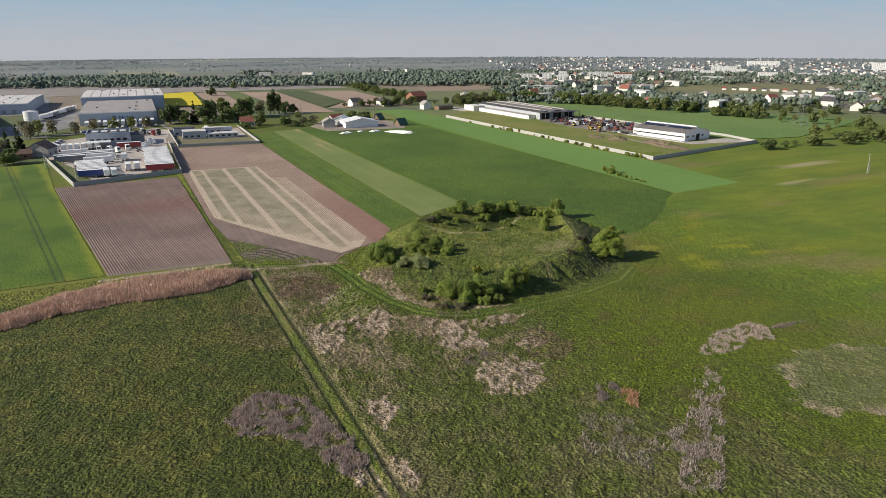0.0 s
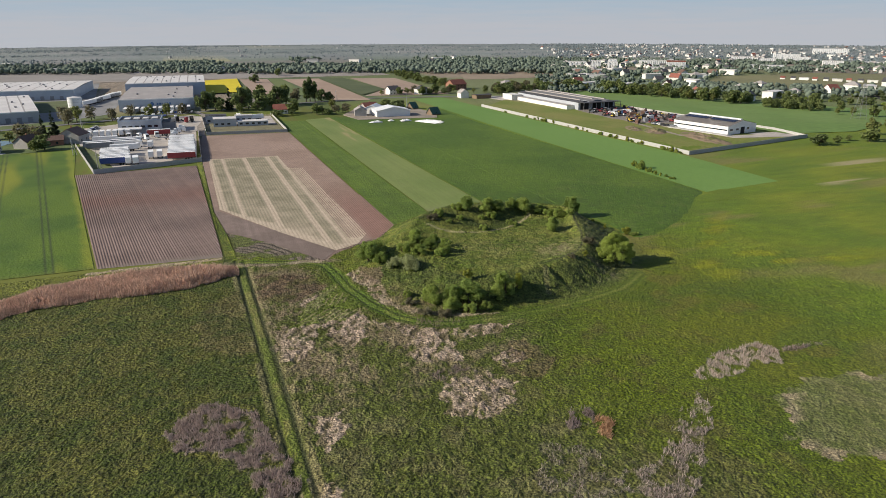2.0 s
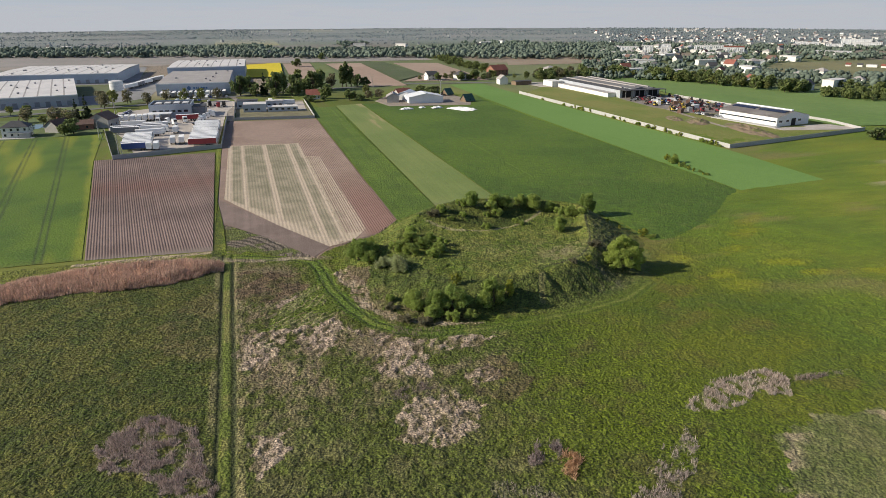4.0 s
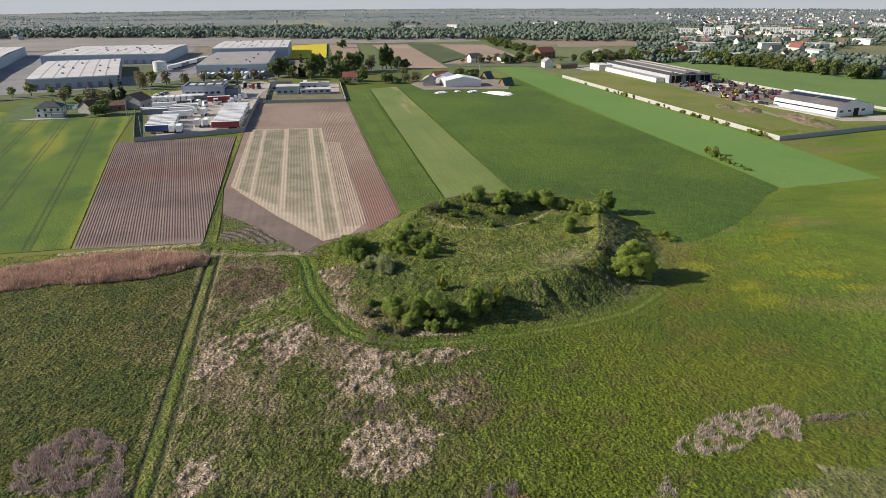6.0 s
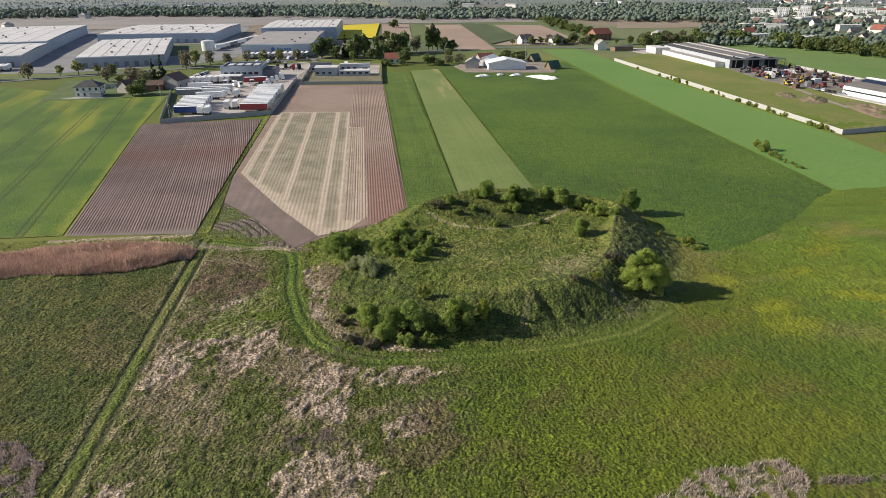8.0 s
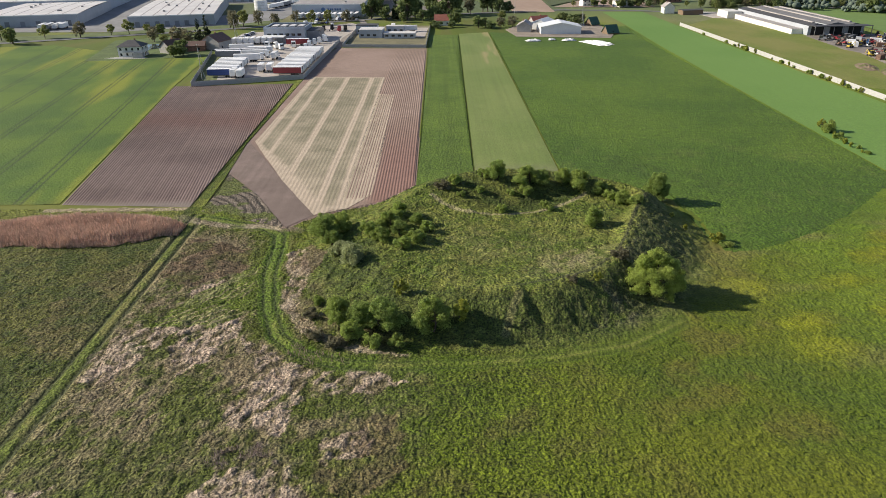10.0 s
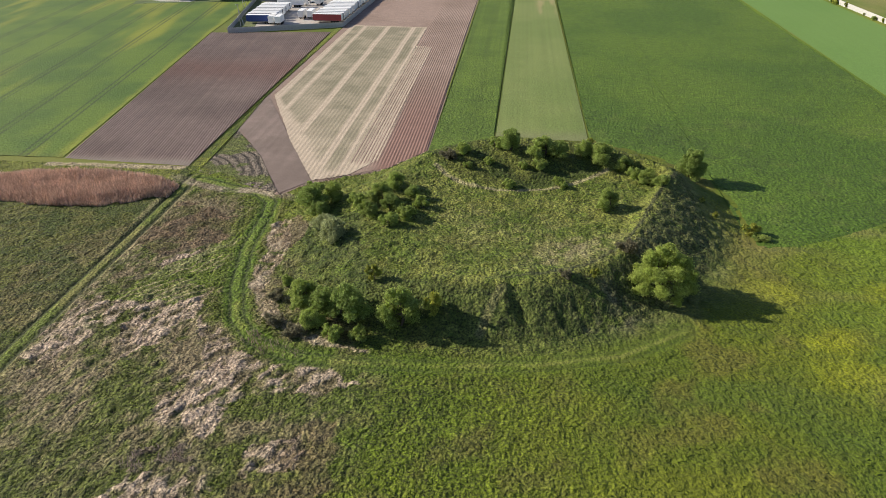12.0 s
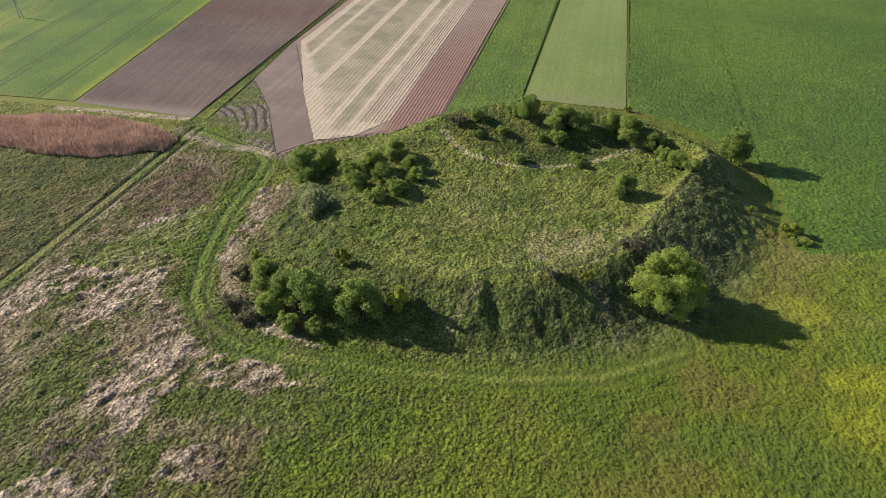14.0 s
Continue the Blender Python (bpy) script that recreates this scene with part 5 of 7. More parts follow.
# ---------------------------------------------------------------- large sheds
def shed_hall(name, label, x, y, turn, wide, deep, tall, wall, roof, ribs=7, gable=0.5, doors=0, skylights=0, plinth=None):
    """A flat steel shed: walls, a slightly pitched roof with ribs and skylights, parapet, loading doors. Its near left corner is the origin."""
    t = thing(name, pose(x, y, 0, 0, 0, turn), label, "warehouse")
    bm = bmesh.new()
    for x0, y0, x1, y1 in ((0, 0, wide, 0.3), (0, deep - 0.3, wide, deep), (0, 0.3, 0.3, deep - 0.3), (wide - 0.3, 0.3, wide, deep - 0.3)):
        box(bm, x0, y0, -0.2, x1, y1, tall)
    body = part("wall", bm, M[wall], t)
    bm = bmesh.new()
    box(bm, -0.03, -0.03, 0, wide + 0.03, 0.0, 0.9)
    part("plinth", bm, M["concrete"], t)
    bm = bmesh.new()
    n = max(2, ribs)
    for a, b in ((0, wide),):
        v = [bm.verts.new(c) for c in ((a, -0.15, tall), (b, -0.15, tall), (b, deep + 0.15, tall), (a, deep + 0.15, tall),
                                       (a, deep / 2, tall + gable), (b, deep / 2, tall + gable))]
        bm.faces.new((v[0], v[1], v[5], v[4]))
        bm.faces.new((v[4], v[5], v[2], v[3]))
    deck = part("roof", bm, M[roof], t)
    strip = mesh_of(_strip(deep, gable), "roof_seam", M["roof_grey"])
    for k in range(1, n):
        part("roof_seam", strip, None, t).matrix_basis = pose(wide * k / n, 0, tall + 0.02)
    bm = bmesh.new()
    box(bm, -0.15, -0.25, tall - 0.35, wide + 0.15, -0.06, tall + 0.35)
    part("fascia", bm, M["clad_white"], t)
    if doors:
        bm = bmesh.new()
        box(bm, -1.6, -0.09, 0.0, 1.6, -0.02, 3.6)
        door = mesh_of(bm, "loading_door", M["tarp_grey"])
        for k in range(doors):
            part("loading_door", door, None, t).matrix_basis = pose(wide * (0.1 + 0.8 * k / max(1, doors - 1)), 0, 0.3)
    bm = bmesh.new()
    box(bm, -0.8, -0.8, 0, 0.8, 0.8, 1.1)
    vent = mesh_of(bm, "roof_vent", M["steel"], 0.1)
    rng = random.Random(wide * 7 + deep)
    for k in range(skylights):
        fx, fy = rng.uniform(0.06, 0.94), rng.uniform(0.1, 0.9)
        part("roof_vent", vent, None, t).matrix_basis = pose(fx * wide, fy * deep, tall + gable * (1 - abs(2 * fy - 1)) - 0.05)
    return t


def _strip(deep, gable):
    bm = bmesh.new()
    v = [bm.verts.new(c) for c in ((-0.5, 0, 0.02), (0.5, 0, 0.02), (0.5, deep / 2, gable + 0.02), (-0.5, deep / 2, gable + 0.02), (0.5, deep, 0.02), (-0.5, deep, 0.02))]
    bm.faces.new((v[0], v[1], v[2], v[3]))
    bm.faces.new((v[3], v[2], v[4], v[5]))
    return bm


shed_hall("logistics_hall", "low grey-blue warehouse with pale ribbed roof", -137, 577, 12, 60, 146, 7.6, "clad_grey", "roof_light", 7, 0.8, 8, 9)
shed_hall("logistics_hall", "long pale blue warehouse with white ribbed roof", -186, 760, -2, 111, 124, 9.2, "clad_blue", "roof_light", 9, 0.9, 12, 16)
shed_hall("logistics_hall", "large pale blue warehouse at the edge of the estate", -325, 672, 11, 122, 200, 9.4, "clad_blue", "roof_light", 8, 1.0, 10, 10)
shed_hall("logistics_hall", "pale warehouse beside the estate road", -247, 582, 12, 66, 110, 8.0, "clad_grey", "roof_light", 6, 0.8, 6, 6)
front_hall = shed_hall("logistics_hall", "pale blue warehouse with grey-brown roof", -29, 632, -1.5, 57, 128, 9.4, "clad_blue", "roof_grey", 8, 0.7, 9, 6)
shed_hall("logistics_hall", "tall pale blue warehouse with white roof", -31, 764, -1.5, 74, 112, 12.4, "clad_blue", "roof_light", 9, 0.9, 0, 8)
# the emblem on the grey-roofed warehouse, as plain shapes
bm = bmesh.new()
bmesh.ops.create_circle(bm, cap_ends=True, segments=20, radius=1.5, matrix=pose(25, -0.1, 5.6, 90))
part("emblem_disc", bm, M["blue"], front_hall, "plain blue disc on the wall")
for k, w in enumerate((1.3, 1.3, 0.6, 1.5, 1.3, 1.4)):
    bm = bmesh.new()
    box(bm, 28.5 + 1.9 * k, -0.12, 4.8, 28.5 + 1.9 * k + w, -0.05, 6.3)
    part("sign_bar", bm, M["blue"], front_hall)
tank = thing("water_tank", pose(-66.5, 684, 0), "squat pale cylindrical water tank on the estate", "tank")
bm = bmesh.new()
tube(bm, (0, 0, -0.2), (0, 0, 8.4), 5.6, 5.6, 28)
part("shell", bm, M["clad_white"], tank)
bm = bmesh.new()
tube(bm, (0, 0, 8.4), (0, 0, 9.3), 5.6, 0.5, 28)
part("cone_roof", bm, M["roof_light"], tank)
for k in range(3):
    bm = bmesh.new()
    tube(bm, (0, 0, 2 + 2.4 * k), (0, 0, 2.15 + 2.4 * k), 5.68, 5.68, 28)
    part("hoop", bm, M["galvanised"], tank)


# ---------------------------------------------------------------- houses
def gable_house(name, label, x, y, turn, wide, deep, eaves, rise, wall, roof, hip=False, chimney=True, windows=3, storeys=1, category="house", group=""):
    """Ridge along x; origin at the middle of the foot."""
    t = thing(name, pose(x, y, 0, 0, 0, turn), label, category, group)
    w, d = wide / 2, deep / 2
    bm = bmesh.new()
    prism(bm, [(-w, -d), (w, -d), (w, d), (-w, d)], -0.2, eaves)
    if not hip:
        for s in (-w, w - 0.25):
            v = [bm.verts.new(c) for c in ((s, -d, eaves), (s, d, eaves), (s, 0, eaves + rise), (s + 0.25, -d, eaves), (s + 0.25, d, eaves), (s + 0.25, 0, eaves + rise))]
            for f in ((2, 1, 0), (3, 4, 5), (0, 1, 4, 3), (1, 2, 5, 4), (2, 0, 3, 5)):
                bm.faces.new([v[i] for i in f])
    body = part("wall", bm, M[wall], t)
    bm = bmesh.new()
    o, th = 0.5, 0.22
    e = eaves - o * rise / d
    rx = w + o if not hip else max(0.3, w - d * 0.9)
    lo = [bm.verts.new(c) for c in ((-w - o, -d - o, e), (w + o, -d - o, e), (w + o, d + o, e), (-w - o, d + o, e), (-rx, 0, eaves + rise), (rx, 0, eaves + rise))]
    hi = [bm.verts.new(v.co + Vector((0, 0, th))) for v in lo]
    for f in ((0, 1, 5, 4), (2, 3, 4, 5), (1, 2, 5), (3, 0, 4)):
        if len(f) == 3 and not hip:
            continue
        bm.faces.new([hi[i] for i in f])
        bm.faces.new([lo[i] for i in f][::-1])
    for a, b in ((0, 1), (1, 2), (2, 3), (3, 0)) if hip else ((0, 1), (2, 3), (1, 5), (5, 2), (3, 4), (4, 0)):
        bm.faces.new((lo[a], lo[b], hi[b], hi[a]))
    top = part("roof", bm, M[roof], t)
    if chimney:
        bm = bmesh.new()
        box(bm, 0.2 * w, 0.15 * d, eaves + 0.5 * rise, 0.2 * w + 0.6, 0.15 * d + 0.6, eaves + rise + 0.9)
        part("chimney", bm, M["brick"], top)
    if windows:
        bm = bmesh.new()
        box(bm, -0.55, -0.06, 0, 0.55, 0.03, 1.3)
        pane = mesh_of(bm, "window", M["pane"])
        for s in range(storeys):
            for k in range(windows):
                u = -w + wide * (k + 0.5) / windows
                part("window", pane, None, body).matrix_basis = pose(u, -d, 0.9 + 2.8 * s)
        bm = bmesh.new()
        box(bm, -0.5, -0.06, 0, 0.5, 0.03, 2.05)
        part("door", bm, M["timber"], body).matrix_basis = pose(w, 0, 0, 0, 0, 90)
        for s in range(storeys):
            for v in (-0.5, 0.45):
                part("window", pane, None, body).matrix_basis = pose(w, v * d, 0.9 + 2.8 * s, 0, 0, 90)
    return t


villa = gable_house("villa", "white modern villa with dark hipped roof", -84, 457, 2, 13, 10, 5.8, 2.6, "plaster", "roof_dark", True, True, 4, 2)
bm = bmesh.new()
box(bm, 2.2, -7.6, 0, 7.6, -5, 2.7)
part("garage", bm, M["plaster_grey"], villa, "low grey garage wing")
bm = bmesh.new()
box(bm, -3.5, -6.2, 2.9, 2.0, -5.0, 3.1)
part("balcony", bm, M["concrete"], villa)
bm = bmesh.new()
prism(bm, [(-14, -7), (-8, -9), (9, -10), (10, -6), (-8, -5)], 0.1, 0.14)
part("terrace", bm, M["concrete"], villa, "pale paved terrace")
gable_house("old_house", "old grey house with brown gabled roof", -44, 480, 72, 13, 12, 4.8, 3.6, "plaster_grey", "roof_brown", False, True, 2, 1)
gable_house("old_house", "old pale house with reddish brown roof", -66, 468, 60, 11, 9, 3.6, 3.4, "plaster_grey", "roof_brown", False, True, 2, 1)
gable_house("barn", "low brick barn with dark roof", -55, 473, 5, 13, 7, 3.2, 2.0, "brick", "roof_brown", False, False, 2, 1, "barn")
gable_house("red_roofed_house", "house with bright red tiled roof among trees", 91, 575, -4, 11, 9, 3.6, 3.4, "plaster", "roof_red", False, True, 3, 1)
gable_house("farm_house", "old farmhouse with dark red roof", 158, 556, 20, 12, 10, 3.6, 4.0, "plaster_grey", "roof_red", False, True, 3, 1)
gable_house("grey_house", "weathered grey house beside the white sheds", 146, 537, 78, 13, 9, 4.4, 2.6, "plaster_grey", "roof_grey", False, True, 3, 1)
gable_house("white_shed", "white steel shed with pale gabled roof", 168, 529, 88, 17, 26, 4.6, 2.6, "clad_white", "white", False, False, 4, 1, "shed")
gable_house("white_shed", "white steel shed behind the larger one", 160, 549, 60, 16, 12, 4.4, 2.4, "clad_white", "white", False, False, 3, 1, "shed")
gable_house("green_hut", "small hut with steep green roof", 197, 563, 30, 7, 7, 1.4, 4.2, "timber", "green_roof", False, False, 1, 1, "hut")
gable_house("green_hut", "small hut with steep green roof", 200, 521, 20, 8, 7, 1.4, 4.2, "timber", "green_roof", False, False, 1, 1, "hut")
gable_house("roadside_house", "white house with dark roof beside the road", 219, 690, 10, 11, 10, 5.2, 3.2, "plaster", "roof_dark", False, True, 3, 2)
gable_house("roadside_house", "pale house with dark hipped roof beside the road", 247, 682, 30, 11, 10, 5.6, 3.0, "plaster", "roof_dark", True, True, 3, 2)
gable_house("roadside_house", "white gabled house by the factory lane", 272, 632, 88, 10, 8, 5.0, 3.2, "plaster", "roof_grey", False, True, 2, 2)
gable_house("long_barn", "dark low flat-roofed barn by the road", 287, 622, 10, 17, 8, 3.2, 0.6, "timber", "roof_dark", False, False, 0, 1, "barn")
gable_house("red_brick_house", "large brick house with red roof", 300, 718, 15, 18, 14, 6.0, 4.5, "brick", "roof_red", False, True, 4, 2)
gable_house("park_house", "white house behind the garden trees", 78, 640, 5, 9, 8, 3.6, 2.6, "plaster", "roof_grey", False, True, 2, 1)

# white foil heaps of the farm
def foil_heap(x, y, turn, long, wide, tall):
    rng = np.random.default_rng(int(x * 10))
    u, v = np.meshgrid(np.linspace(-1, 1, 22), np.linspace(-1, 1, 12))
    u, v = u.ravel(), v.ravel()
    z = tall * np.clip(1 - u ** 4, 0, 1) * np.clip(1 - v ** 2, 0, 1) ** 0.6 * (0.2 + 1.5 * fbm(u * 7 + x, v * 4, 1.0, 3, int(y)))
    i = np.arange(len(u)).reshape(12, 22)
    q = np.stack([i[:-1, :-1], i[:-1, 1:], i[1:, 1:], i[1:, :-1]], -1).reshape(-1, 4)
    ob = new("foil_heap", grid_mesh("foil_heap", np.c_[u * long / 2 + 0.4 * rng.normal(size=len(u)), v * wide / 2, z + 0.2], q, M["white"]))
    ob.matrix_basis = pose(x, y, 0.1, 0, 0, turn)
    tagged(ob, "heap under crumpled white foil on the farm yard", "foil heap", "foil heaps")


for row in ((146, 493, 5, 9, 4, 1.0), (158, 496, 0, 4, 3, 0.9), (168, 493, 10, 8, 4, 1.0), (179, 480, -62, 20, 3, 0.9), (182.5, 481, -62, 22, 3, 1.0), (186.5, 483, -62, 18, 3, 0.9)):
    foil_heap(*row)

# office of the lorry yard
office = thing("office_building", pose(-21, 503, 0, 0, 0, -2), "flat grey-blue office and workshop with parapet", "building")
bm = bmesh.new()
box(bm, 0, 0, -0.2, 25.5, 24, 7.8)
body = part("wall", bm, M["clad_grey"], office)
bm = bmesh.new()
for x0, y0, x1, y1 in ((-0.1, -0.1, 25.6, 0.35), (-0.1, 23.65, 25.6, 24.1), (-0.1, 0.35, 0.35, 23.65), (25.15, 0.35, 25.6, 23.65)):
    box(bm, x0, y0, 7.8, x1, y1, 8.6)
part("parapet", bm, M["clad_blue"], office)
bm = bmesh.new()
box(bm, 0.35, 0.35, 7.8, 25.15, 23.65, 7.86)
part("roof", bm, M["roof_dark"], office)
for k in range(4):
    bm = bmesh.new()
    box(bm, 3 + 5.5 * k, 8, 7.86, 6.6 + 5.5 * k, 16, 8.5)
    part("skylight", bm, M["roof_light"], office, bevel=0.08)
for k in range(6):
    bm = bmesh.new()
    box(bm, 2 + 3.8 * k, -0.06, 3.6, 4.4 + 3.8 * k, 0.04, 5.0)
    part("window", bm, M["pane"], body)
bm = bmesh.new()
box(bm, 0, -9, 3.6, 14, -0.2, 4.1)
part("canopy", bm, M["white"], office, "white flat canopy roof")
for px_ in (0.3, 4.8, 9.2, 13.6):
    bm = bmesh.new()
    tube(bm, (px_, -8.7, 0), (px_, -8.7, 3.6), 0.12, 0.12, 6)
    part("canopy_post", bm, M["steel"], office)
annex = thing("dark_annex", pose(4.8, 508, 0, 0, 0, -2), "dark lean-to hall beside the office", "building")
bm = bmesh.new()
box(bm, 0, 0, -0.2, 8, 16, 5.6)
part("wall", bm, M["tarp_grey"], annex)
bm = bmesh.new()
box(bm, -0.2, -0.2, 5.6, 8.2, 16.2, 5.9)
part("roof", bm, M["roof_dark"], annex)

# buildings of the works plot
for x, y, w, d, h, lab in ((37, 514, 15, 12, 5.0, "flat blue-grey workshop with white roof edge"), (53, 511, 20, 9, 3.0, "long low blue-grey store of the works"), (33, 534, 14, 9, 5.2, "dark-roofed store behind the workshop"), (53, 536, 12, 6, 4.2, "small grey store with flat roof")):
    t = thing("workshop", pose(x, y, 0, 0, 0, -3), lab, "building", "works buildings")
    bm = bmesh.new()
    box(bm, 0, 0, -0.2, w, d, h)
    body = part("wall", bm, M["clad_grey"], t)
    bm = bmesh.new()
    box(bm, -0.2, -0.2, h, w + 0.2, d + 0.2, h + 0.3)
    part("roof", bm, M["roof_dark" if "dark" in lab else "roof_light"], t)
    for k in range(int(w // 4)):
        bm = bmesh.new()
        box(bm, 1 + 4 * k, -0.06, 1.2, 3 + 4 * k, 0.03, 2.4)
        part("window", bm, M["pane"], body)


# ---------------------------------------------------------------- lorries and trailers
def wheel_mesh():
    bm = bmesh.new()
    tube(bm, (0, -0.16, 0), (0, 0.16, 0), 0.5, 0.5, 12)
    return mesh_of(bm, "wheel", M["rubber"])


WHEEL = wheel_mesh()


def trailer_kind(side, label, long=13.6):
    t = thing("semi_trailer", Matrix(), label, "trailer", "parked trailers")
    bm = bmesh.new()
    box(bm, 0, -1.275, 1.15, long, 1.275, 3.9)
    part("curtain_body", bm, M[side], t, bevel=0.06)
    bm = bmesh.new()
    box(bm, -0.02, -1.29, 3.9, long + 0.02, 1.29, 4.0)
    part("roof_sheet", bm, M["tarp_white"], t, bevel=0.03)
    bm = bmesh.new()
    for y in (-0.5, 0.35):
        box(bm, 0.3, y, 0.8, long - 0.1, y + 0.15, 1.15)
    part("chassis", bm, M["steel"], t)
    bm = bmesh.new()
    box(bm, long, -1.25, 1.2, long + 0.05, 1.25, 3.85)
    part("rear_door", bm, M["white"], t)
    for k in range(3):
        for y in (-1.05, 1.05):
            part("wheel", WHEEL, None, t).matrix_basis = pose(long - 2.2 - 1.3 * k, y, 0.5)
    for y in (-0.8, 0.8):
        bm = bmesh.new()
        box(bm, 2.6, y - 0.07, 0.05, 2.8, y + 0.07, 1.0)
        part("landing_leg", bm, M["steel"], t)
    return t


def tractor_kind(colour, label):
    t = thing("lorry_cab", Matrix(), label, "lorry", "parked lorries")
    bm = bmesh.new()
    prof = [(0, 0.6), (0, 2.2), (0.25, 3.5), (0.9, 3.8), (2.2, 3.8), (2.2, 0.6)]
    lo, hi = [bm.verts.new((x, -1.22, z)) for x, z in prof], [bm.verts.new((x, 1.22, z)) for x, z in prof]
    n = len(prof)
    for k in range(n):
        bm.faces.new((lo[k], hi[k], hi[(k + 1) % n], lo[(k + 1) % n]))
    bm.faces.new(lo)
    bm.faces.new(hi[::-1])
    bmesh.ops.recalc_face_normals(bm, faces=bm.faces)
    cab = part("cab", bm, M[colour], t, bevel=0.06)
    bm = bmesh.new()
    box(bm, -0.03, -1.05, 2.15, 0.24, 1.05, 3.2)
    part("windscreen", bm, M["pane"], cab)
    bm = bmesh.new()
    box(bm, 0.2, -0.5, 0.6, 6.0, 0.5, 0.95)
    part("chassis", bm, M["steel"], t)
    for x in (1.2, 4.9):
        for y in (-1.05, 1.05):
            part("wheel", WHEEL, None, t).matrix_basis = pose(x, y, 0.5)
    bm = bmesh.new()
    box(bm, 2.6, -1.15, 0.5, 3.8, -0.55, 1.05)
    part("fuel_tank", bm, M["galvanised"], t, bevel=0.08)
    return t


def car_kind(colour, label, van=False):
    t = thing("van" if van else "car", Matrix(), label, "van" if van else "car", "parked cars")
    bm = bmesh.new()
    prof = [(0, 0.35), (0, 0.8), (0.9, 0.95), (1.6, 1.45), (3.3, 1.45), (4.2, 0.95), (4.3, 0.35)] if not van else [(0, 0.35), (0, 1.0), (0.8, 1.25), (1.4, 2.3), (5.6, 2.4), (5.7, 0.35)]
    w = 0.88 if not van else 1.0
    lo, hi = [bm.verts.new((x, -w, z)) for x, z in prof], [bm.verts.new((x, w, z)) for x, z in prof]
    n = len(prof)
    for k in range(n):
        bm.faces.new((lo[k], hi[k], hi[(k + 1) % n], lo[(k + 1) % n]))
    bm.faces.new(lo)
    bm.faces.new(hi[::-1])
    bmesh.ops.recalc_face_normals(bm, faces=bm.faces)
    body = part("body", bm, M[colour], t, bevel=0.05)
    bm = bmesh.new()
    box(bm, 1.2, -w - 0.01, 0.95 if not van else 1.35, 3.4 if not van else 2.2, w + 0.01, 1.32 if not van else 2.0)
    part("side_window", bm, M["pane"], body)
    for x in (0.9, prof[-1][0] - 0.9):
        for y in (-w + 0.1, w - 0.1):
            part("wheel", WHEEL, None, t).matrix_basis = pose(x, y, 0.34) @ Matrix.Diagonal((0.66, 0.7, 0.66, 1))
    return t


TR = {k: trailer_kind(k, f"{w} curtain-sided semi-trailer with white roof") for k, w in (("tarp_white", "white"), ("tarp_red", "dark red"), ("tarp_blue", "dark blue"), ("tarp_grey", "grey"))}
BOXV = trailer_kind("tarp_white", "short white box body standing in the yard", 7.4)
CAB = {k: tractor_kind(k, f"{w} lorry cab without trailer") for k, w in (("white", "white"), ("tarp_red", "dark red"), ("rubber", "black"))}
CAR = [car_kind(c, f"{w} parked passenger car") for c, w in (("white", "white"), ("tarp_grey", "grey"), ("tarp_blue", "dark blue"), ("rubber", "black"))]
VAN = car_kind("white", "white parked delivery van", True)
HIDE += [*TR.values(), BOXV, *CAB.values(), *CAR, VAN]
rr = random.Random(4)
for k in range(17):                                            # along the east fence
    side = "tarp_red" if k == 0 else rr.choice(("tarp_white", "tarp_grey", "tarp_white", "tarp_grey"))
    copy_thing(TR[side], pose(8.6 + 0.013 * k * 4 + rr.uniform(-0.4, 0.4), 397.0 + 3.75 * k, 0.05, 0, 0, -2 + rr.uniform(-1, 1)))
for k in range(9):                                             # along the west side
    side = "tarp_blue" if k == 0 else rr.choice(("tarp_white", "tarp_grey", "tarp_blue"))
    copy_thing(TR[side], pose(-22.5 - 0.25 * k + rr.uniform(-0.5, 0.5), 393.5 + 3.8 * k, 0.05, 0, 0, 3 + rr.uniform(-2, 2)))
for x, y, a, side in ((-34, 446, 0, "tarp_grey"), (-36, 451, 2, "tarp_grey"), (-21, 434, 4, "tarp_white"), (-20, 447, 3, "tarp_white"), (-22, 453, 3, "tarp_grey"), (-20, 459, 0, "tarp_white"), (-33, 468, 4, "tarp_white"), (-4, 487, 2, "tarp_red")):
    copy_thing(TR[side], pose(x, y, 0.05, 0, 0, a))
for x, y, a in ((-9.6, 389.5, 93), (-6.2, 388.6, 93), (0.4, 402.5, 92), (4.6, 403.0, 91), (-1, 437, 88)):
    copy_thing(BOXV, pose(x, y, 0.05, 0, 0, a))
for x, y, a, c in ((-6, 439, 180, "white"), (-5, 447, 182, "white"), (-7, 462, 175, "white"), (-3, 470, 130, "white"), (-9, 476, 40, "white"), (-14, 478, 80, "white"), (2, 478, 100, "white"), (12, 470, 178, "white"), (13, 476, 180, "white"), (12, 482, 178, "white"), (14, 488, 176, "white"), (16, 494, 180, "white"),
                   (19, 500, 178, "white"), (17, 506, 180, "white"), (8, 548, 10, "rubber"), (13, 552, 20, "rubber"), (19, 545, 15, "tarp_red"), (24, 548, 100, "rubber"), (12, 560, 5, "white")):
    copy_thing(CAB[c], pose(x, y, 0.05, 0, 0, a))
for k in range(7):
    copy_thing(BOXV, pose(-37 + 3.6 * k, 490 + 0.3 * k, 0.05, 0, 0, 88 + rr.uniform(-2, 2)))
for k in range(14):
    copy_thing(rr.choice(CAR), pose(-44 + 0.3 * k, 500 + 3.0 * k, 0.05, 0, 0, 20 + rr.uniform(-4, 4)))
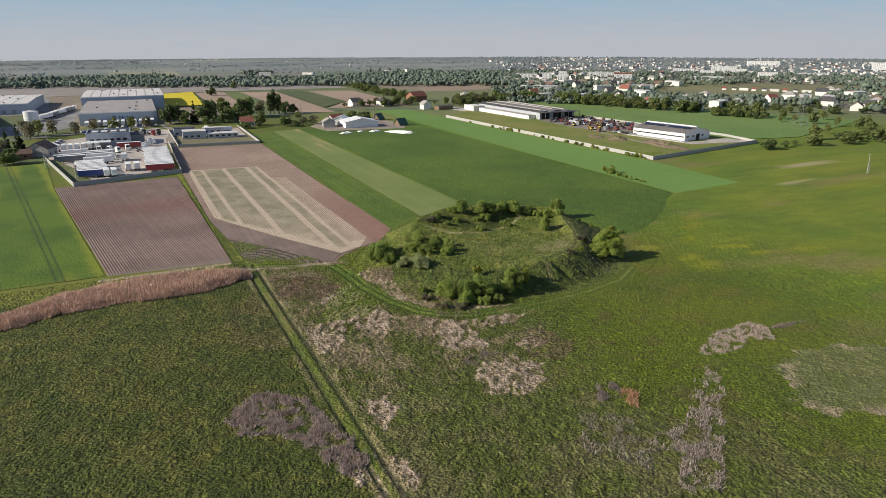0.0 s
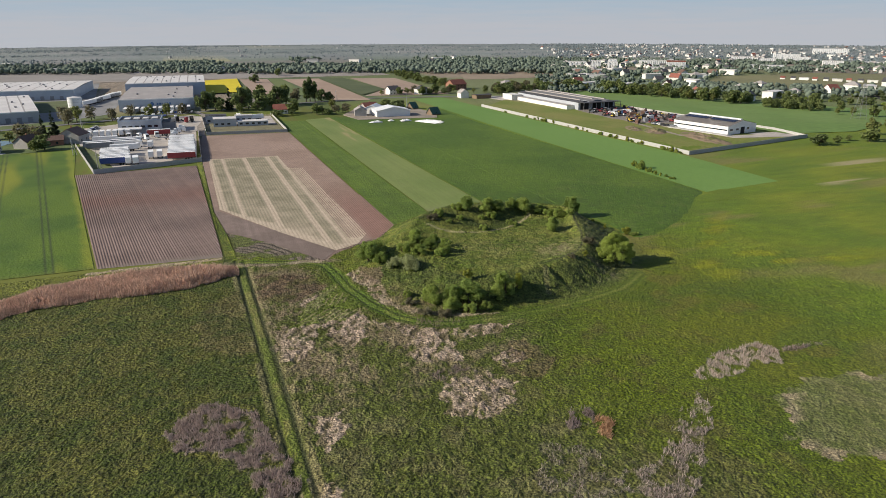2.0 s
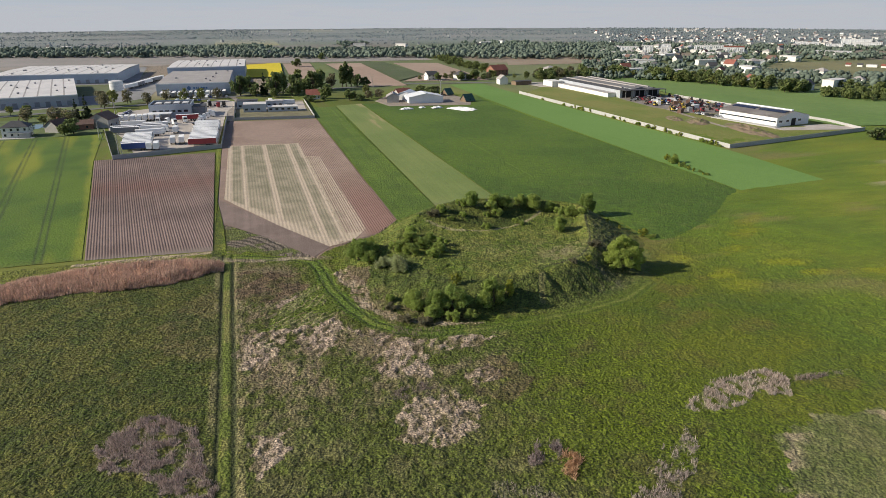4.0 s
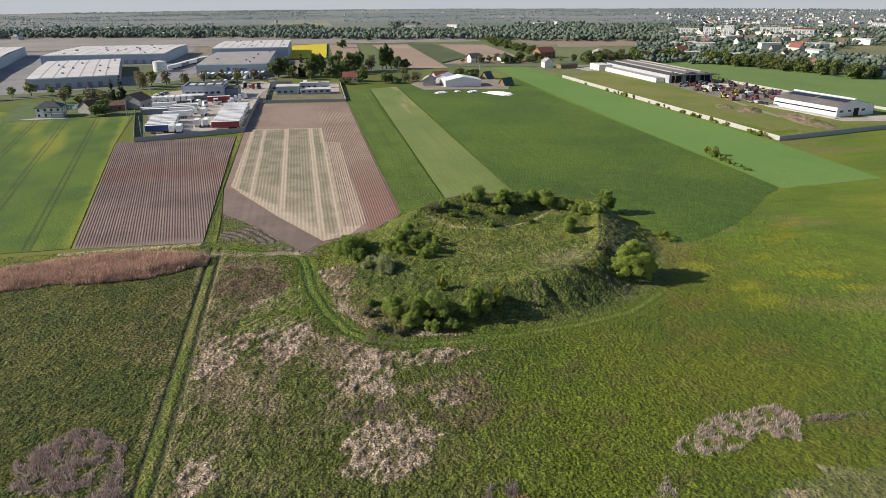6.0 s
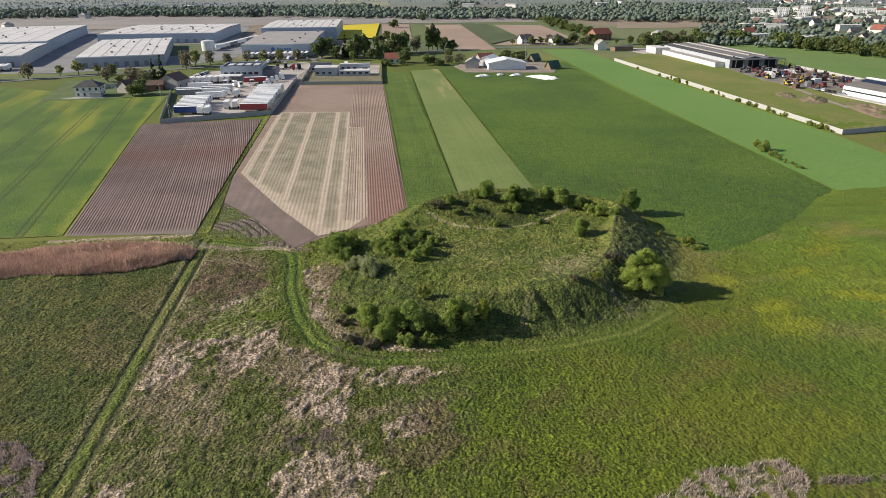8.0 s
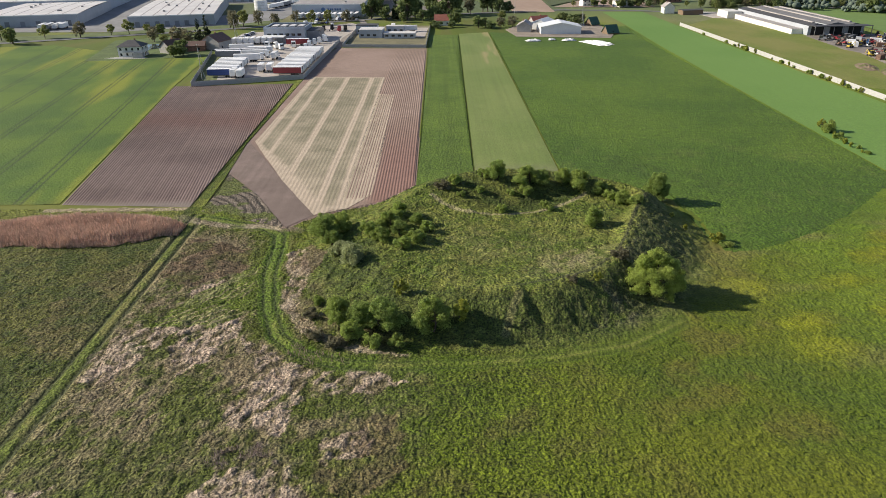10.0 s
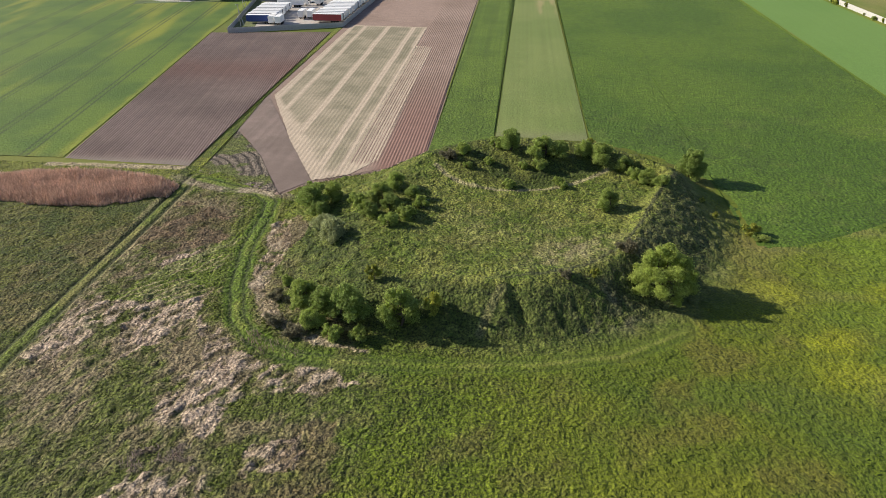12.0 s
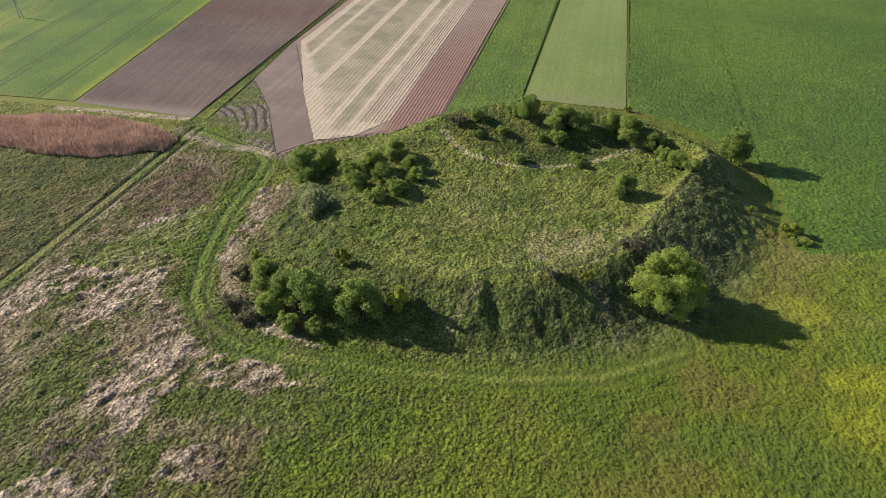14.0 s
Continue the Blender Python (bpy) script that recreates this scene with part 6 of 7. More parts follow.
for k in range(12):
    copy_thing(rr.choice((TR["tarp_white"], TR["tarp_white"], TR["tarp_grey"])), pose(-24 + 4.3 * k, 614 + rr.uniform(-1, 1), 0.1, 0, 0, 88))
for k in range(26):
    copy_thing(rr.choice(CAR + [VAN]), pose(-30 + 2.7 * k if k < 14 else -8 + 3 * (k - 14), 580 + 0.4 * k if k < 14 else 604, 0.12, 0, 0, 80 + rr.uniform(-5, 5)))
for k in range(10):
    copy_thing(rr.choice((TR["tarp_white"], TR["tarp_grey"])), pose(-62 + 2.0 * k, 690 + 9 * k, 0.1, 0, 0, 60 + rr.uniform(-5, 5)))
for k in range(4):
    copy_thing(rr.choice((TR["tarp_white"], TR["tarp_grey"], TR["tarp_white"])), pose(-196 + 4.4 * k, 566 + 1.5 * k, 0.1, 0, 0, 100 + rr.uniform(-3, 3)))
copy_thing(TR["tarp_white"], pose(60, 541, 0.15, 0, 0, 3))
copy_thing(BOXV, pose(57, 546, 0.15, 0, 0, 92))

# pond by the villa
bm = bmesh.new()
prism(bm, [(-86 + 9 * math.cos(k * 0.35) + 0.8 * math.sin(5 * k), 488 + 11 * math.sin(k * 0.35)) for k in range(18)], -0.3, 0.16)
tagged(new("pond", mesh_of(bm, "pond", M["pond"])), "small still garden pond", "pond", kind="structure")


# ---------------------------------------------------------------- factory, machinery and white hall
fac = thing("factory", pose(320, 504, 0, 0, 0, 2), "long grey factory with dark ribbed roofs and white lean-to", "factory")
for k in range(3):
    bm = bmesh.new()
    prism(bm, [(12 * k, 0.02 * k), (12 * k + 12, 0.02 * k), (12 * k + 12, 100), (12 * k, 100)], 0, 5.8 + 0.6 * (k == 1))
    part("wall", bm, M["clad_grey"], fac)
    bm = bmesh.new()
    h = 5.85 + 0.6 * (k == 1)
    v = [bm.verts.new(c) for c in ((12 * k - 0.2, -0.4, h), (12 * k + 6, -0.4, h + 1.3), (12 * k + 12.1, -0.4, h), (12 * k - 0.2, 100.4, h), (12 * k + 6, 100.4, h + 1.3), (12 * k + 12.1, 100.4, h))]
    for f in ((0, 3, 4, 1), (1, 4, 5, 2), (0, 1, 2), (3, 5, 4)):
        bm.faces.new([v[i] for i in f])
    bmesh.ops.recalc_face_normals(bm, faces=bm.faces)
    part("roof", bm, M["roof_dark" if k == 0 else "roof_slate"], fac)
    bm = bmesh.new()
    box(bm, 12 * k + 5.2, 6, h + 1.0, 12 * k + 6.8, 96, h + 1.7)
    part("roof_lantern", bm, M["roof_grey"], fac)
bm = bmesh.new()
box(bm, -7, 6, -0.1, -0.05, 88, 3.2)
part("lean_to", bm, M["plaster"], fac, "pale low lean-to along the side")
bm = bmesh.new()
box(bm, -7.2, 5.8, 3.2, -0.05, 88.2, 3.4)
part("lean_to_roof", bm, M["roof_grey"], fac)
bm = bmesh.new()
box(bm, -12, 90, -0.1, -1, 108, 4.8)
part("office_block", bm, M["plaster"], fac, "white two-storey office block")
for k in range(7):
    bm = bmesh.new()
    box(bm, -0.15 + 6 * k, -8, 0, 0.15 + 6 * k, -7.7, 6.2)
    part("steel_column", bm, M["steel"], fac)
bm = bmesh.new()
box(bm, -0.4, -8.2, 6.2, 36.4, -0.5, 6.5)
part("open_bay_roof", bm, M["roof_dark"], fac)
# black sheets on the closed wall stand in for the dark of open doorways
for x0, x1 in ((2, 10), (14, 22), (26, 34)):
    bm = bmesh.new()
    box(bm, x0, -0.14, 0, x1, -0.03, 5.4)
    part("opening", bm, M["rubber"], fac, "black sheet standing in for the dark inside of a doorway")

hall = thing("white_hall", pose(334, 354.5, 0, 0, 0, 10), "long white steel hall with solar panels on its roof", "hall")
HW, HL, HH, HR = 28.0, 42.0, 5.4, 2.8
bm = bmesh.new()
box(bm, 0, 0, -0.1, HW, HL, HH)
for s in (0, HL - 0.3):
    v = [bm.verts.new(c) for c in ((0, s, HH), (HW, s, HH), (HW / 2, s, HH + HR), (0, s + 0.3, HH), (HW, s + 0.3, HH), (HW / 2, s + 0.3, HH + HR))]
    for f in ((0, 1, 2), (5, 4, 3), (1, 0, 3, 4), (2, 1, 4, 5), (0, 2, 5, 3)):
        bm.faces.new([v[i] for i in f])
body = part("wall", bm, M["clad_white"], hall)
bm = bmesh.new()
v = [bm.verts.new(c) for c in ((-0.4, -0.4, HH), (HW / 2, -0.4, HH + HR + 0.15), (HW + 0.4, -0.4, HH), (-0.4, HL + 0.4, HH), (HW / 2, HL + 0.4, HH + HR + 0.15), (HW + 0.4, HL + 0.4, HH))]
bm.faces.new((v[0], v[1], v[4], v[3]))
bm.faces.new((v[1], v[2], v[5], v[4]))
bmesh.ops.solidify(bm, geom=bm.faces[:], thickness=0.2)
part("roof", bm, M["roof_grey"], hall)
slope = math.degrees(math.atan2(HR + 0.15, HW / 2 + 0.4))
bm = bmesh.new()
box(bm, 0, 0, 0, 1.75, 1.05, 0.05)
cell = mesh_of(bm, "solar_panel", M["panel"])
for i in range(4, 7):
    for j in range(35):
        if j in (17, 18):
            continue
        part("solar_panel", cell, None, hall).matrix_basis = pose(0, 0, HH, 0, -slope, 0) @ pose(0.5 + 1.9 * i, 2.0 + 1.08 * j, 0.36)
bm = bmesh.new()
box(bm, HW / 2 - 0.9, 1, HH + HR + 0.1, HW / 2 + 0.9, HL - 1, HH + HR + 0.9)
part("ridge_light", bm, M["white"], hall, bevel=0.15)
bm = bmesh.new()
box(bm, -0.1, 0.5, 2.6, 0.0, HL - 0.5, 3.3)
part("window_band", bm, M["pane"], body)
for x0, z0, x1, z1 in ((2, 2.4, 4.6, 3.6), (8.2, 2.4, 10.4, 3.6), (18.5, 2.4, 21, 3.6), (12.6, 0, 16.4, 4.2)):
    bm = bmesh.new()
    box(bm, x0, -0.1, z0, x1, 0.0, z1)
    part("gate" if z0 == 0 else "window", bm, M["pane"] if z0 else M["rubber"], body)
bm = bmesh.new()
box(bm, -4.5, -3.0, -0.1, -0.02, HL + 2, 0.5)
part("loading_ramp", bm, M["concrete"], hall)


def machine_kind(k, paint, label):
    """A parked farm or building machine: chassis, cab or hopper, wheels, boom."""
    rng = random.Random(k)
    t = thing("machine", Matrix(), label, "machine", "machinery in the yard")
    lo = rng.uniform(2.4, 4.2)
    bm = bmesh.new()
    box(bm, 0, -0.9, 0.6, lo, 0.9, 1.3)
    box(bm, 0.1, -0.7, 1.3, lo * 0.5, 0.7, 1.9)
    part("body", bm, M[paint], t, bevel=0.08)
    bm = bmesh.new()
    box(bm, lo * 0.55, -0.75, 1.3, lo * 0.95, 0.75, 2.7)
    part("cab", bm, M["pane"], t, bevel=0.1)
    bm = bmesh.new()
    box(bm, lo * 0.52, -0.8, 2.7, lo * 0.98, 0.8, 2.82)
    part("cab_roof", bm, M[paint], t)
    for x in (0.5, lo - 0.6):
        for y in (-0.95, 0.95):
            part("wheel", WHEEL, None, t).matrix_basis = pose(x, y, 0.55) @ Matrix.Diagonal((1.1, 1, 1.1, 1))
    if k % 2:
        bm = bmesh.new()
        tube(bm, (0.2, 0, 1.4), (-1.8, 0, 3.0), 0.14, 0.1, 6)
        tube(bm, (-1.8, 0, 3.0), (-2.8, 0, 0.6), 0.1, 0.08, 6)
        part("boom", bm, M[paint], t)
    return t


def crate_kind(paint, label):
    t = thing("container", Matrix(), label, "container", "containers in the yard")
    bm = bmesh.new()
    box(bm, 0, 0, 0, 5.8, 2.4, 2.5)
    part("box", bm, M[paint], t, bevel=0.05)
    for k in range(9):
        bm = bmesh.new()
        box(bm, 0.3 + 0.6 * k, -0.04, 0.15, 0.5 + 0.6 * k, 0.0, 2.35)
        part("rib", bm, M[paint], t)
    bm = bmesh.new()
    box(bm, 5.8, 0.1, 0.1, 5.86, 2.3, 2.4)
    part("door", bm, M[paint], t)
    return t


MACH = [machine_kind(k, p, f"{w} machine parked in the yard") for k, (p, w) in enumerate((("orange", "orange-red"), ("rust", "rusty brown"), ("tarp_grey", "grey"), ("yellow", "yellow"), ("rust", "rusty"), ("tarp_red", "dark red"), ("rubber", "black"), ("blue", "blue"), ("white", "white")))]
CRATE = [crate_kind(p, f"{w} steel container in the yard") for p, w in (("white", "white"), ("tarp_grey", "grey"), ("rust", "rusty brown"))]
HIDE += MACH + CRATE
rr = random.Random(8)
for k in range(95):
    u, v = rr.random(), rr.random()
    x, y = 320 + 44 * u - 6 * v * (1 - u), 500 - 84 * v
    if rr.random() < 0.12:
        copy_thing(rr.choice(CRATE), pose(x, y, 0.16, 0, 0, rr.uniform(0, 180)))
    else:
        copy_thing(rr.choice(MACH[1:] + MACH[1:3] + MACH[4:7] + MACH[6:7]), pose(x, y, 0.16, 0, 0, rr.uniform(0, 360)) @ Matrix.Diagonal((*[rr.uniform(0.7, 1.1)] * 3, 1)))
for k in range(12):
    copy_thing(rr.choice(CAR), pose(322 + 1.2 * k, 408 - 3.2 * k, 0.2, 0, 0, rr.uniform(60, 100)))


def spoil_heap(x, y, turn, long, wide, tall, label, seed):
    u, v = np.meshgrid(np.linspace(-1, 1, 60), np.linspace(-1, 1, 30))
    u, v = u.ravel(), v.ravel()
    z = tall * np.clip(1 - u ** 2 - v ** 2 + 0.4 * (fbm(u * 6, v * 5, 2, 3, seed) - 0.5), 0, 1) * (0.1 + 1.6 * fbm(u * 14, v * 10, 2, 4, seed + 1))
    c = mixed((0.20, 0.15, 0.10), (0.12, 0.125, 0.045), step(0.46, 0.62, fbm(u * 8, v * 5, 2.5, 3, seed + 3)))
    i = np.arange(len(u)).reshape(30, 60)
    q = np.stack([i[:-1, :-1], i[:-1, 1:], i[1:, 1:], i[1:, :-1]], -1).reshape(-1, 4)
    ob = new("earth_mound", grid_mesh("earth_mound", np.c_[u * long / 2, v * wide / 2, z], q, M["soil"], c))
    ob.matrix_basis = pose(x, y, 0.05, 0, 0, turn)
    tagged(ob, label, "earth mound", "earth mounds of the plot")


spoil_heap(312, 350, 80, 50, 16, 2.0, "long mound of sandy earth overgrown with grass", 3)
spoil_heap(303, 385, 60, 26, 14, 1.8, "brown mound of dug earth", 6)
spoil_heap(297, 400, 70, 22, 10, 1.0, "dark mound of tipped earth", 9)


# ---------------------------------------------------------------- poles and pylons
def wood_pole(x, y, tall, label):
    t = thing("utility_pole", pose(x, y, float(land(x, y)) - 0.1), label, "utility pole", "utility poles")
    bm = bmesh.new()
    tube(bm, (0, 0, -0.3), (0, 0, tall), 0.17, 0.11, 8)
    part("shaft", bm, M["concrete"], t)
    bm = bmesh.new()
    tube(bm, (1.8, 0, -0.3), (0.05, 0, tall * 0.8), 0.14, 0.1, 7)
    part("strut", bm, M["concrete"], t)
    bm = bmesh.new()
    box(bm, -0.9, -0.06, tall - 0.5, 0.9, 0.06, tall - 0.36)
    part("crossarm", bm, M["steel"], t)
    for s in (-0.8, 0, 0.8):
        bm = bmesh.new()
        tube(bm, (s, 0, tall - 0.36), (s, 0, tall - 0.1), 0.06, 0.04, 6)
        part("insulator", bm, M["plaster"], t)


for x, y, h, lab in ((-79, 292, 9, "grey concrete utility pole with strut in the wheat"), (-23, 386.5, 10, "grey utility pole inside the yard fence"), (-39, 432, 10, "grey utility pole by the yard fence"), (334, 232, 10, "pale concrete pole standing in the meadow"),
                     (-44, 520, 12, "tall grey pole by the car park"), (-15, 574, 12, "tall grey pole along the road"), (186, 545, 14, "tall grey pole behind the farm sheds"), (150, 640, 10, "grey pole along the road")):
    wood_pole(x, y, h, lab)


def lattice_pylon(x, y, tall):
    t = thing("lattice_pylon", pose(x, y, 0), "tall grey steel lattice pylon in the fields", "pylon")
    w = lambda z: 3.2 * (1 - z / tall) + 0.5  # noqa: E731
    corner = ((-1, -1), (1, -1), (1, 1), (-1, 1))
    for cx, cy in corner:
        bm = bmesh.new()
        tube(bm, (cx * w(0), cy * w(0), -0.2), (cx * w(tall), cy * w(tall), tall), 0.10, 0.07, 4)
        part("leg", bm, M["steel"], t)
    n = 9
    for k in range(n):
        z0, z1 = tall * k / n, tall * (k + 1) / n
        bm = bmesh.new()
        for (ax, ay), (bx, by) in zip(corner, corner[1:] + corner[:1]):
            tube(bm, (ax * w(z0), ay * w(z0), z0), (bx * w(z1), by * w(z1), z1), 0.04, 0.04, 3)
            tube(bm, (bx * w(z0), by * w(z0), z0), (ax * w(z1), ay * w(z1), z1), 0.04, 0.04, 3)
        part("brace", bm, M["steel"], t)
    for z in (0.72, 0.86):
        bm = bmesh.new()
        for s in (-1, 1):
            tube(bm, (0, 0, tall * z), (s * 5.5, 0, tall * z + 0.2), 0.16, 0.06, 4)
            tube(bm, (0, 0, tall * z + 1.6), (s * 5.5, 0, tall * z + 0.2), 0.1, 0.06, 4)
        part("crossarm", bm, M["galvanised"], t)


lattice_pylon(476, 376, 26)


# ---------------------------------------------------------------- trees round the buildings
def grove(rows, group):
    for kind, x, y, s, tall in rows:
        plant(K[kind], x, y, s, tall, group=group)


grove((("dark", -56, 456, 1.0, 0.85), ("maple", -60, 452, 0.7, 0.8), ("fir", -58, 506, 1.0, 1.1), ("fir", -65, 512, 0.9, 1.0), ("barewood", -74, 500, 1.3, 0.75), ("barewood", -66, 496, 1.2, 0.7), ("spring", -80, 494, 0.8, 0.8),
       ("barewood", -92, 508, 1.0, 0.9), ("maple", -100, 540, 0.8, 0.8), ("spring", -124, 546, 1.1, 0.9), ("barewood", -150, 531, 1.1, 0.9), ("spring", -134, 541, 0.8, 0.9), ("spring", -112, 548, 0.8, 0.8), ("spring", -172, 528, 1.0, 0.9),
       ("maple", -180, 505, 1.1, 0.8), ("dark", -205, 500, 1.4, 0.7), ("spring", -196, 520, 1.2, 0.8), ("maple", -214, 490, 1.3, 0.8), ("barewood", -57, 563, 1.0, 1.1), ("spring", -53, 574, 1.2, 1.0), ("barewood", -62, 580, 1.2, 0.9), ("barewood", -45, 586, 1.0, 1.0),
       ("spring", -5, 582, 1.0, 1.1), ("spring", 7, 580, 1.0, 1.1), ("barewood", -30, 574, 0.9, 1.0), ("barewood", -18, 590, 0.9, 1.0), ("barewood", 18, 600, 0.9, 0.9)), "trees by the warehouses")
grove((("dark", 36, 612, 1.4, 1.1), ("maple", 44, 618, 1.2, 1.1), ("dark", 48, 604, 1.0, 1.0), ("fir", 55, 612, 1.1, 1.1), ("dark", 64, 606, 1.5, 1.2), ("maple", 70, 614, 1.3, 1.2), ("dark", 76, 598, 0.9, 0.9), ("maple", 82, 606, 0.8, 1.2),
       ("maple", 62, 592, 0.8, 0.8), ("dark", 96, 628, 1.5, 1.1), ("maple", 104, 634, 1.4, 1.1), ("dark", 90, 618, 1.2, 1.0), ("maple", 100, 572, 1.1, 0.9), ("barewood", 114, 640, 1.3, 1.0), ("poplar", 125, 652, 1.0, 1.0), ("poplar", 129, 655, 1.1, 1.05), ("poplar", 133, 652, 1.0, 0.95),
       ("maple", 116, 556, 0.9, 0.8), ("maple", 121, 560, 0.7, 0.8), ("dark", 124, 552, 0.7, 0.7), ("dark", 138, 648, 1.0, 1.1), ("dark", 146, 652, 0.9, 0.9), ("barewood", 140, 560, 1.0, 0.7), ("dark", 98, 560, 0.7, 0.6), ("dark", 88, 556, 0.9, 0.5), ("maple", 84, 562, 0.6, 0.7),
       ("spring", 92, 720, 1.2, 1.0), ("dark", 106, 900, 1.2, 0.8), ("dark", 150, 1010, 1.0, 1.0), ("barewood", 132, 560, 0.9, 0.7), ("spring", 135, 590, 1.0, 0.8), ("dark", 186, 566, 1.2, 0.6), ("maple", 178, 576, 1.1, 0.6), ("barewood", 192, 580, 1.0, 0.6), ("dark", 68, 628, 1.4, 1.0), ("dark", 84, 640, 1.4, 1.0)), "garden trees")
rr = random.Random(12)
for k in range(26):                                            # gardens along the road
    x = rr.uniform(196, 330)
    plant(K[rr.choice(("dark", "maple", "spring", "barewood"))], x, 700 - 0.3 * (x - 196) + rr.uniform(-12, 16), rr.uniform(0.5, 0.95), 0.85, group="roadside trees")
for k in range(46):                                            # green belt running away from the road
    u = rr.random()
    plant(K[rr.choice(("maple", "spring", "maple"))], 298 + 8 * u + rr.uniform(-9, 12), 725 + 265 * u, rr.uniform(0.6, 1.0), 0.8, group="tree belt")
for k in range(70):                                            # trees behind the factory
    u = rr.random()
    plant(K[rr.choice(("dark", "maple", "spring", "barewood", "dark"))], 315 + 120 * u + rr.uniform(-6, 6), 640 + 55 * rr.random() + 20 * u, rr.uniform(0.6, 1.1), 0.9, group="trees behind the factory")
for k in range(80):                                            # row along the far meadow
    u = rr.random()
    plant(K[rr.choice(("dark", "maple", "spring", "maple"))], 424 + 50 * u + rr.uniform(-6, 20), 640 - 150 * u + rr.uniform(-8, 18), rr.uniform(0.7, 1.15), 0.95, group="trees along the meadow")
for k in range(34):
    u = rr.random()
    plant(K[rr.choice(("dark", "maple", "maple"))], 474 + 16 * u + rr.uniform(-3, 14), 462 - 38 * u + rr.uniform(-3, 6), rr.uniform(0.5, 0.85), 1.0, group="trees along the meadow")
for x, y, s in ((491, 393, 0.7), (503, 414, 0.8), (498, 381, 0.8), (499, 362, 0.8), (503, 347, 0.8), (452, 337, 0.7), (520, 352, 0.9), (530, 395, 0.8), (486, 402, 0.5), (540, 330, 0.9), (470, 318, 0.9), (462, 306, 0.8)):
    plant(K[rr.choice(("maple", "spring"))], x, y, s, 1.0, group="meadow trees")
for k in range(60):
    u, v = rr.random(), rr.random()
    plant(K[rr.choice(("dark", "maple", "elder"))], 520 + 190 * u, 440 - 60 * u + 130 * v, rr.uniform(0.6, 1.0) , 0.7, group="scrub before the town")


# ---------------------------------------------------------------- far woods, joined
def woods(name, label, places, tall, lumps, mat, seed):
    """A wood too far off for single trees: many uneven crowns, joined."""
    rng = np.random.default_rng(seed)
    n = len(places)
    h = tall * (0.55 + 0.8 * rng.random(n))
    w = h * (0.4 + 0.3 * rng.random(n))
    g = 1.618034
    ball = np.array([(-1, g, 0), (1, g, 0), (-1, -g, 0), (1, -g, 0), (0, -1, g), (0, 1, g), (0, -1, -g), (0, 1, -g), (g, 0, -1), (g, 0, 1), (-g, 0, -1), (-g, 0, 1)]) / 1.902
    face = np.array([(0, 11, 5), (0, 5, 1), (0, 1, 7), (0, 7, 10), (0, 10, 11), (1, 5, 9), (5, 11, 4), (11, 10, 2), (10, 7, 6), (7, 1, 8), (3, 9, 4), (3, 4, 2), (3, 2, 6), (3, 6, 8), (3, 8, 9), (4, 9, 5), (2, 4, 11), (6, 2, 10), (8, 6, 7), (9, 8, 1)])
    if lumps == 1:
        ball = np.array([(1, 0, 0), (-1, 0, 0), (0, 1, 0), (0, -1, 0), (0, 0, 1), (0, 0, -1)]) * 1.15
        face = np.array([(0, 2, 4), (2, 1, 4), (1, 3, 4), (3, 0, 4), (2, 0, 5), (1, 2, 5), (3, 1, 5), (0, 3, 5)])
    m = len(ball)
    vs = []
    for k in range(lumps):
        size = np.stack([w, w, 0.5 * h], -1) * (0.8 if k == 0 else 0.5)
        at = np.c_[places, 0.52 * h] + (0 if k == 0 else 1) * np.c_[0.7 * w * rng.normal(size=n), 0.7 * w * rng.normal(size=n), 0.16 * h * rng.normal(size=n)]
        vs.append(at[:, None, :] + ball[None] * size[:, None, :] * (0.68 + 0.55 * rng.random((n, m)))[..., None])
    v = np.concatenate(vs).reshape(-1, 3)
    v[:, 2] = np.maximum(v[:, 2], 0.05)
    q = (m * np.arange(n * lumps)[:, None, None] + face[None]).reshape(-1, 3)
    tagged(new(name, grid_mesh(name, v, q, M[mat], smooth=True)), label, "woodland", kind="stuff")


def sector(n, a0, a1, d0, d1, seed, keep):
    """Places in a sector about the flight, azimuth in degrees from +y, thinned by keep."""
    rng = np.random.default_rng(seed)
    a, d = np.radians(rng.uniform(a0, a1, n)), np.sqrt(rng.uniform(d0 ** 2, d1 ** 2, n))
    x, y = 40 + d * np.sin(a), 40 + d * np.cos(a)
    k = keep(x, y, np.degrees(a), d) > rng.random(n)
    return np.c_[x, y][k]


def belt_keep(x, y, a, d):
    edge = 1010 + 230 * step(8, -22, a) - 40 * step(14, 24, a) + 60 * (fbm(x, y, 200, 3, 71) - 0.5)
    patch = fbm(x, y, 190, 3, 72)
    return np.where(d < edge, 0, np.where(d < edge + 190, 0.9, 0.8 * (patch > 0.5))) * (a < 31)


def town_keep(x, y, a, d):
    green = fbm(x, y, 110, 3, 74)
    free = inside(x, y, [(560, 640), (700, 560), (980, 640), (900, 760), (700, 760)]) | inside(x, y, [(363, 842), (447, 835), (525, 861), (521, 952), (407, 964)])
    return (0.18 + 0.8 * (green > 0.5)) * ~free


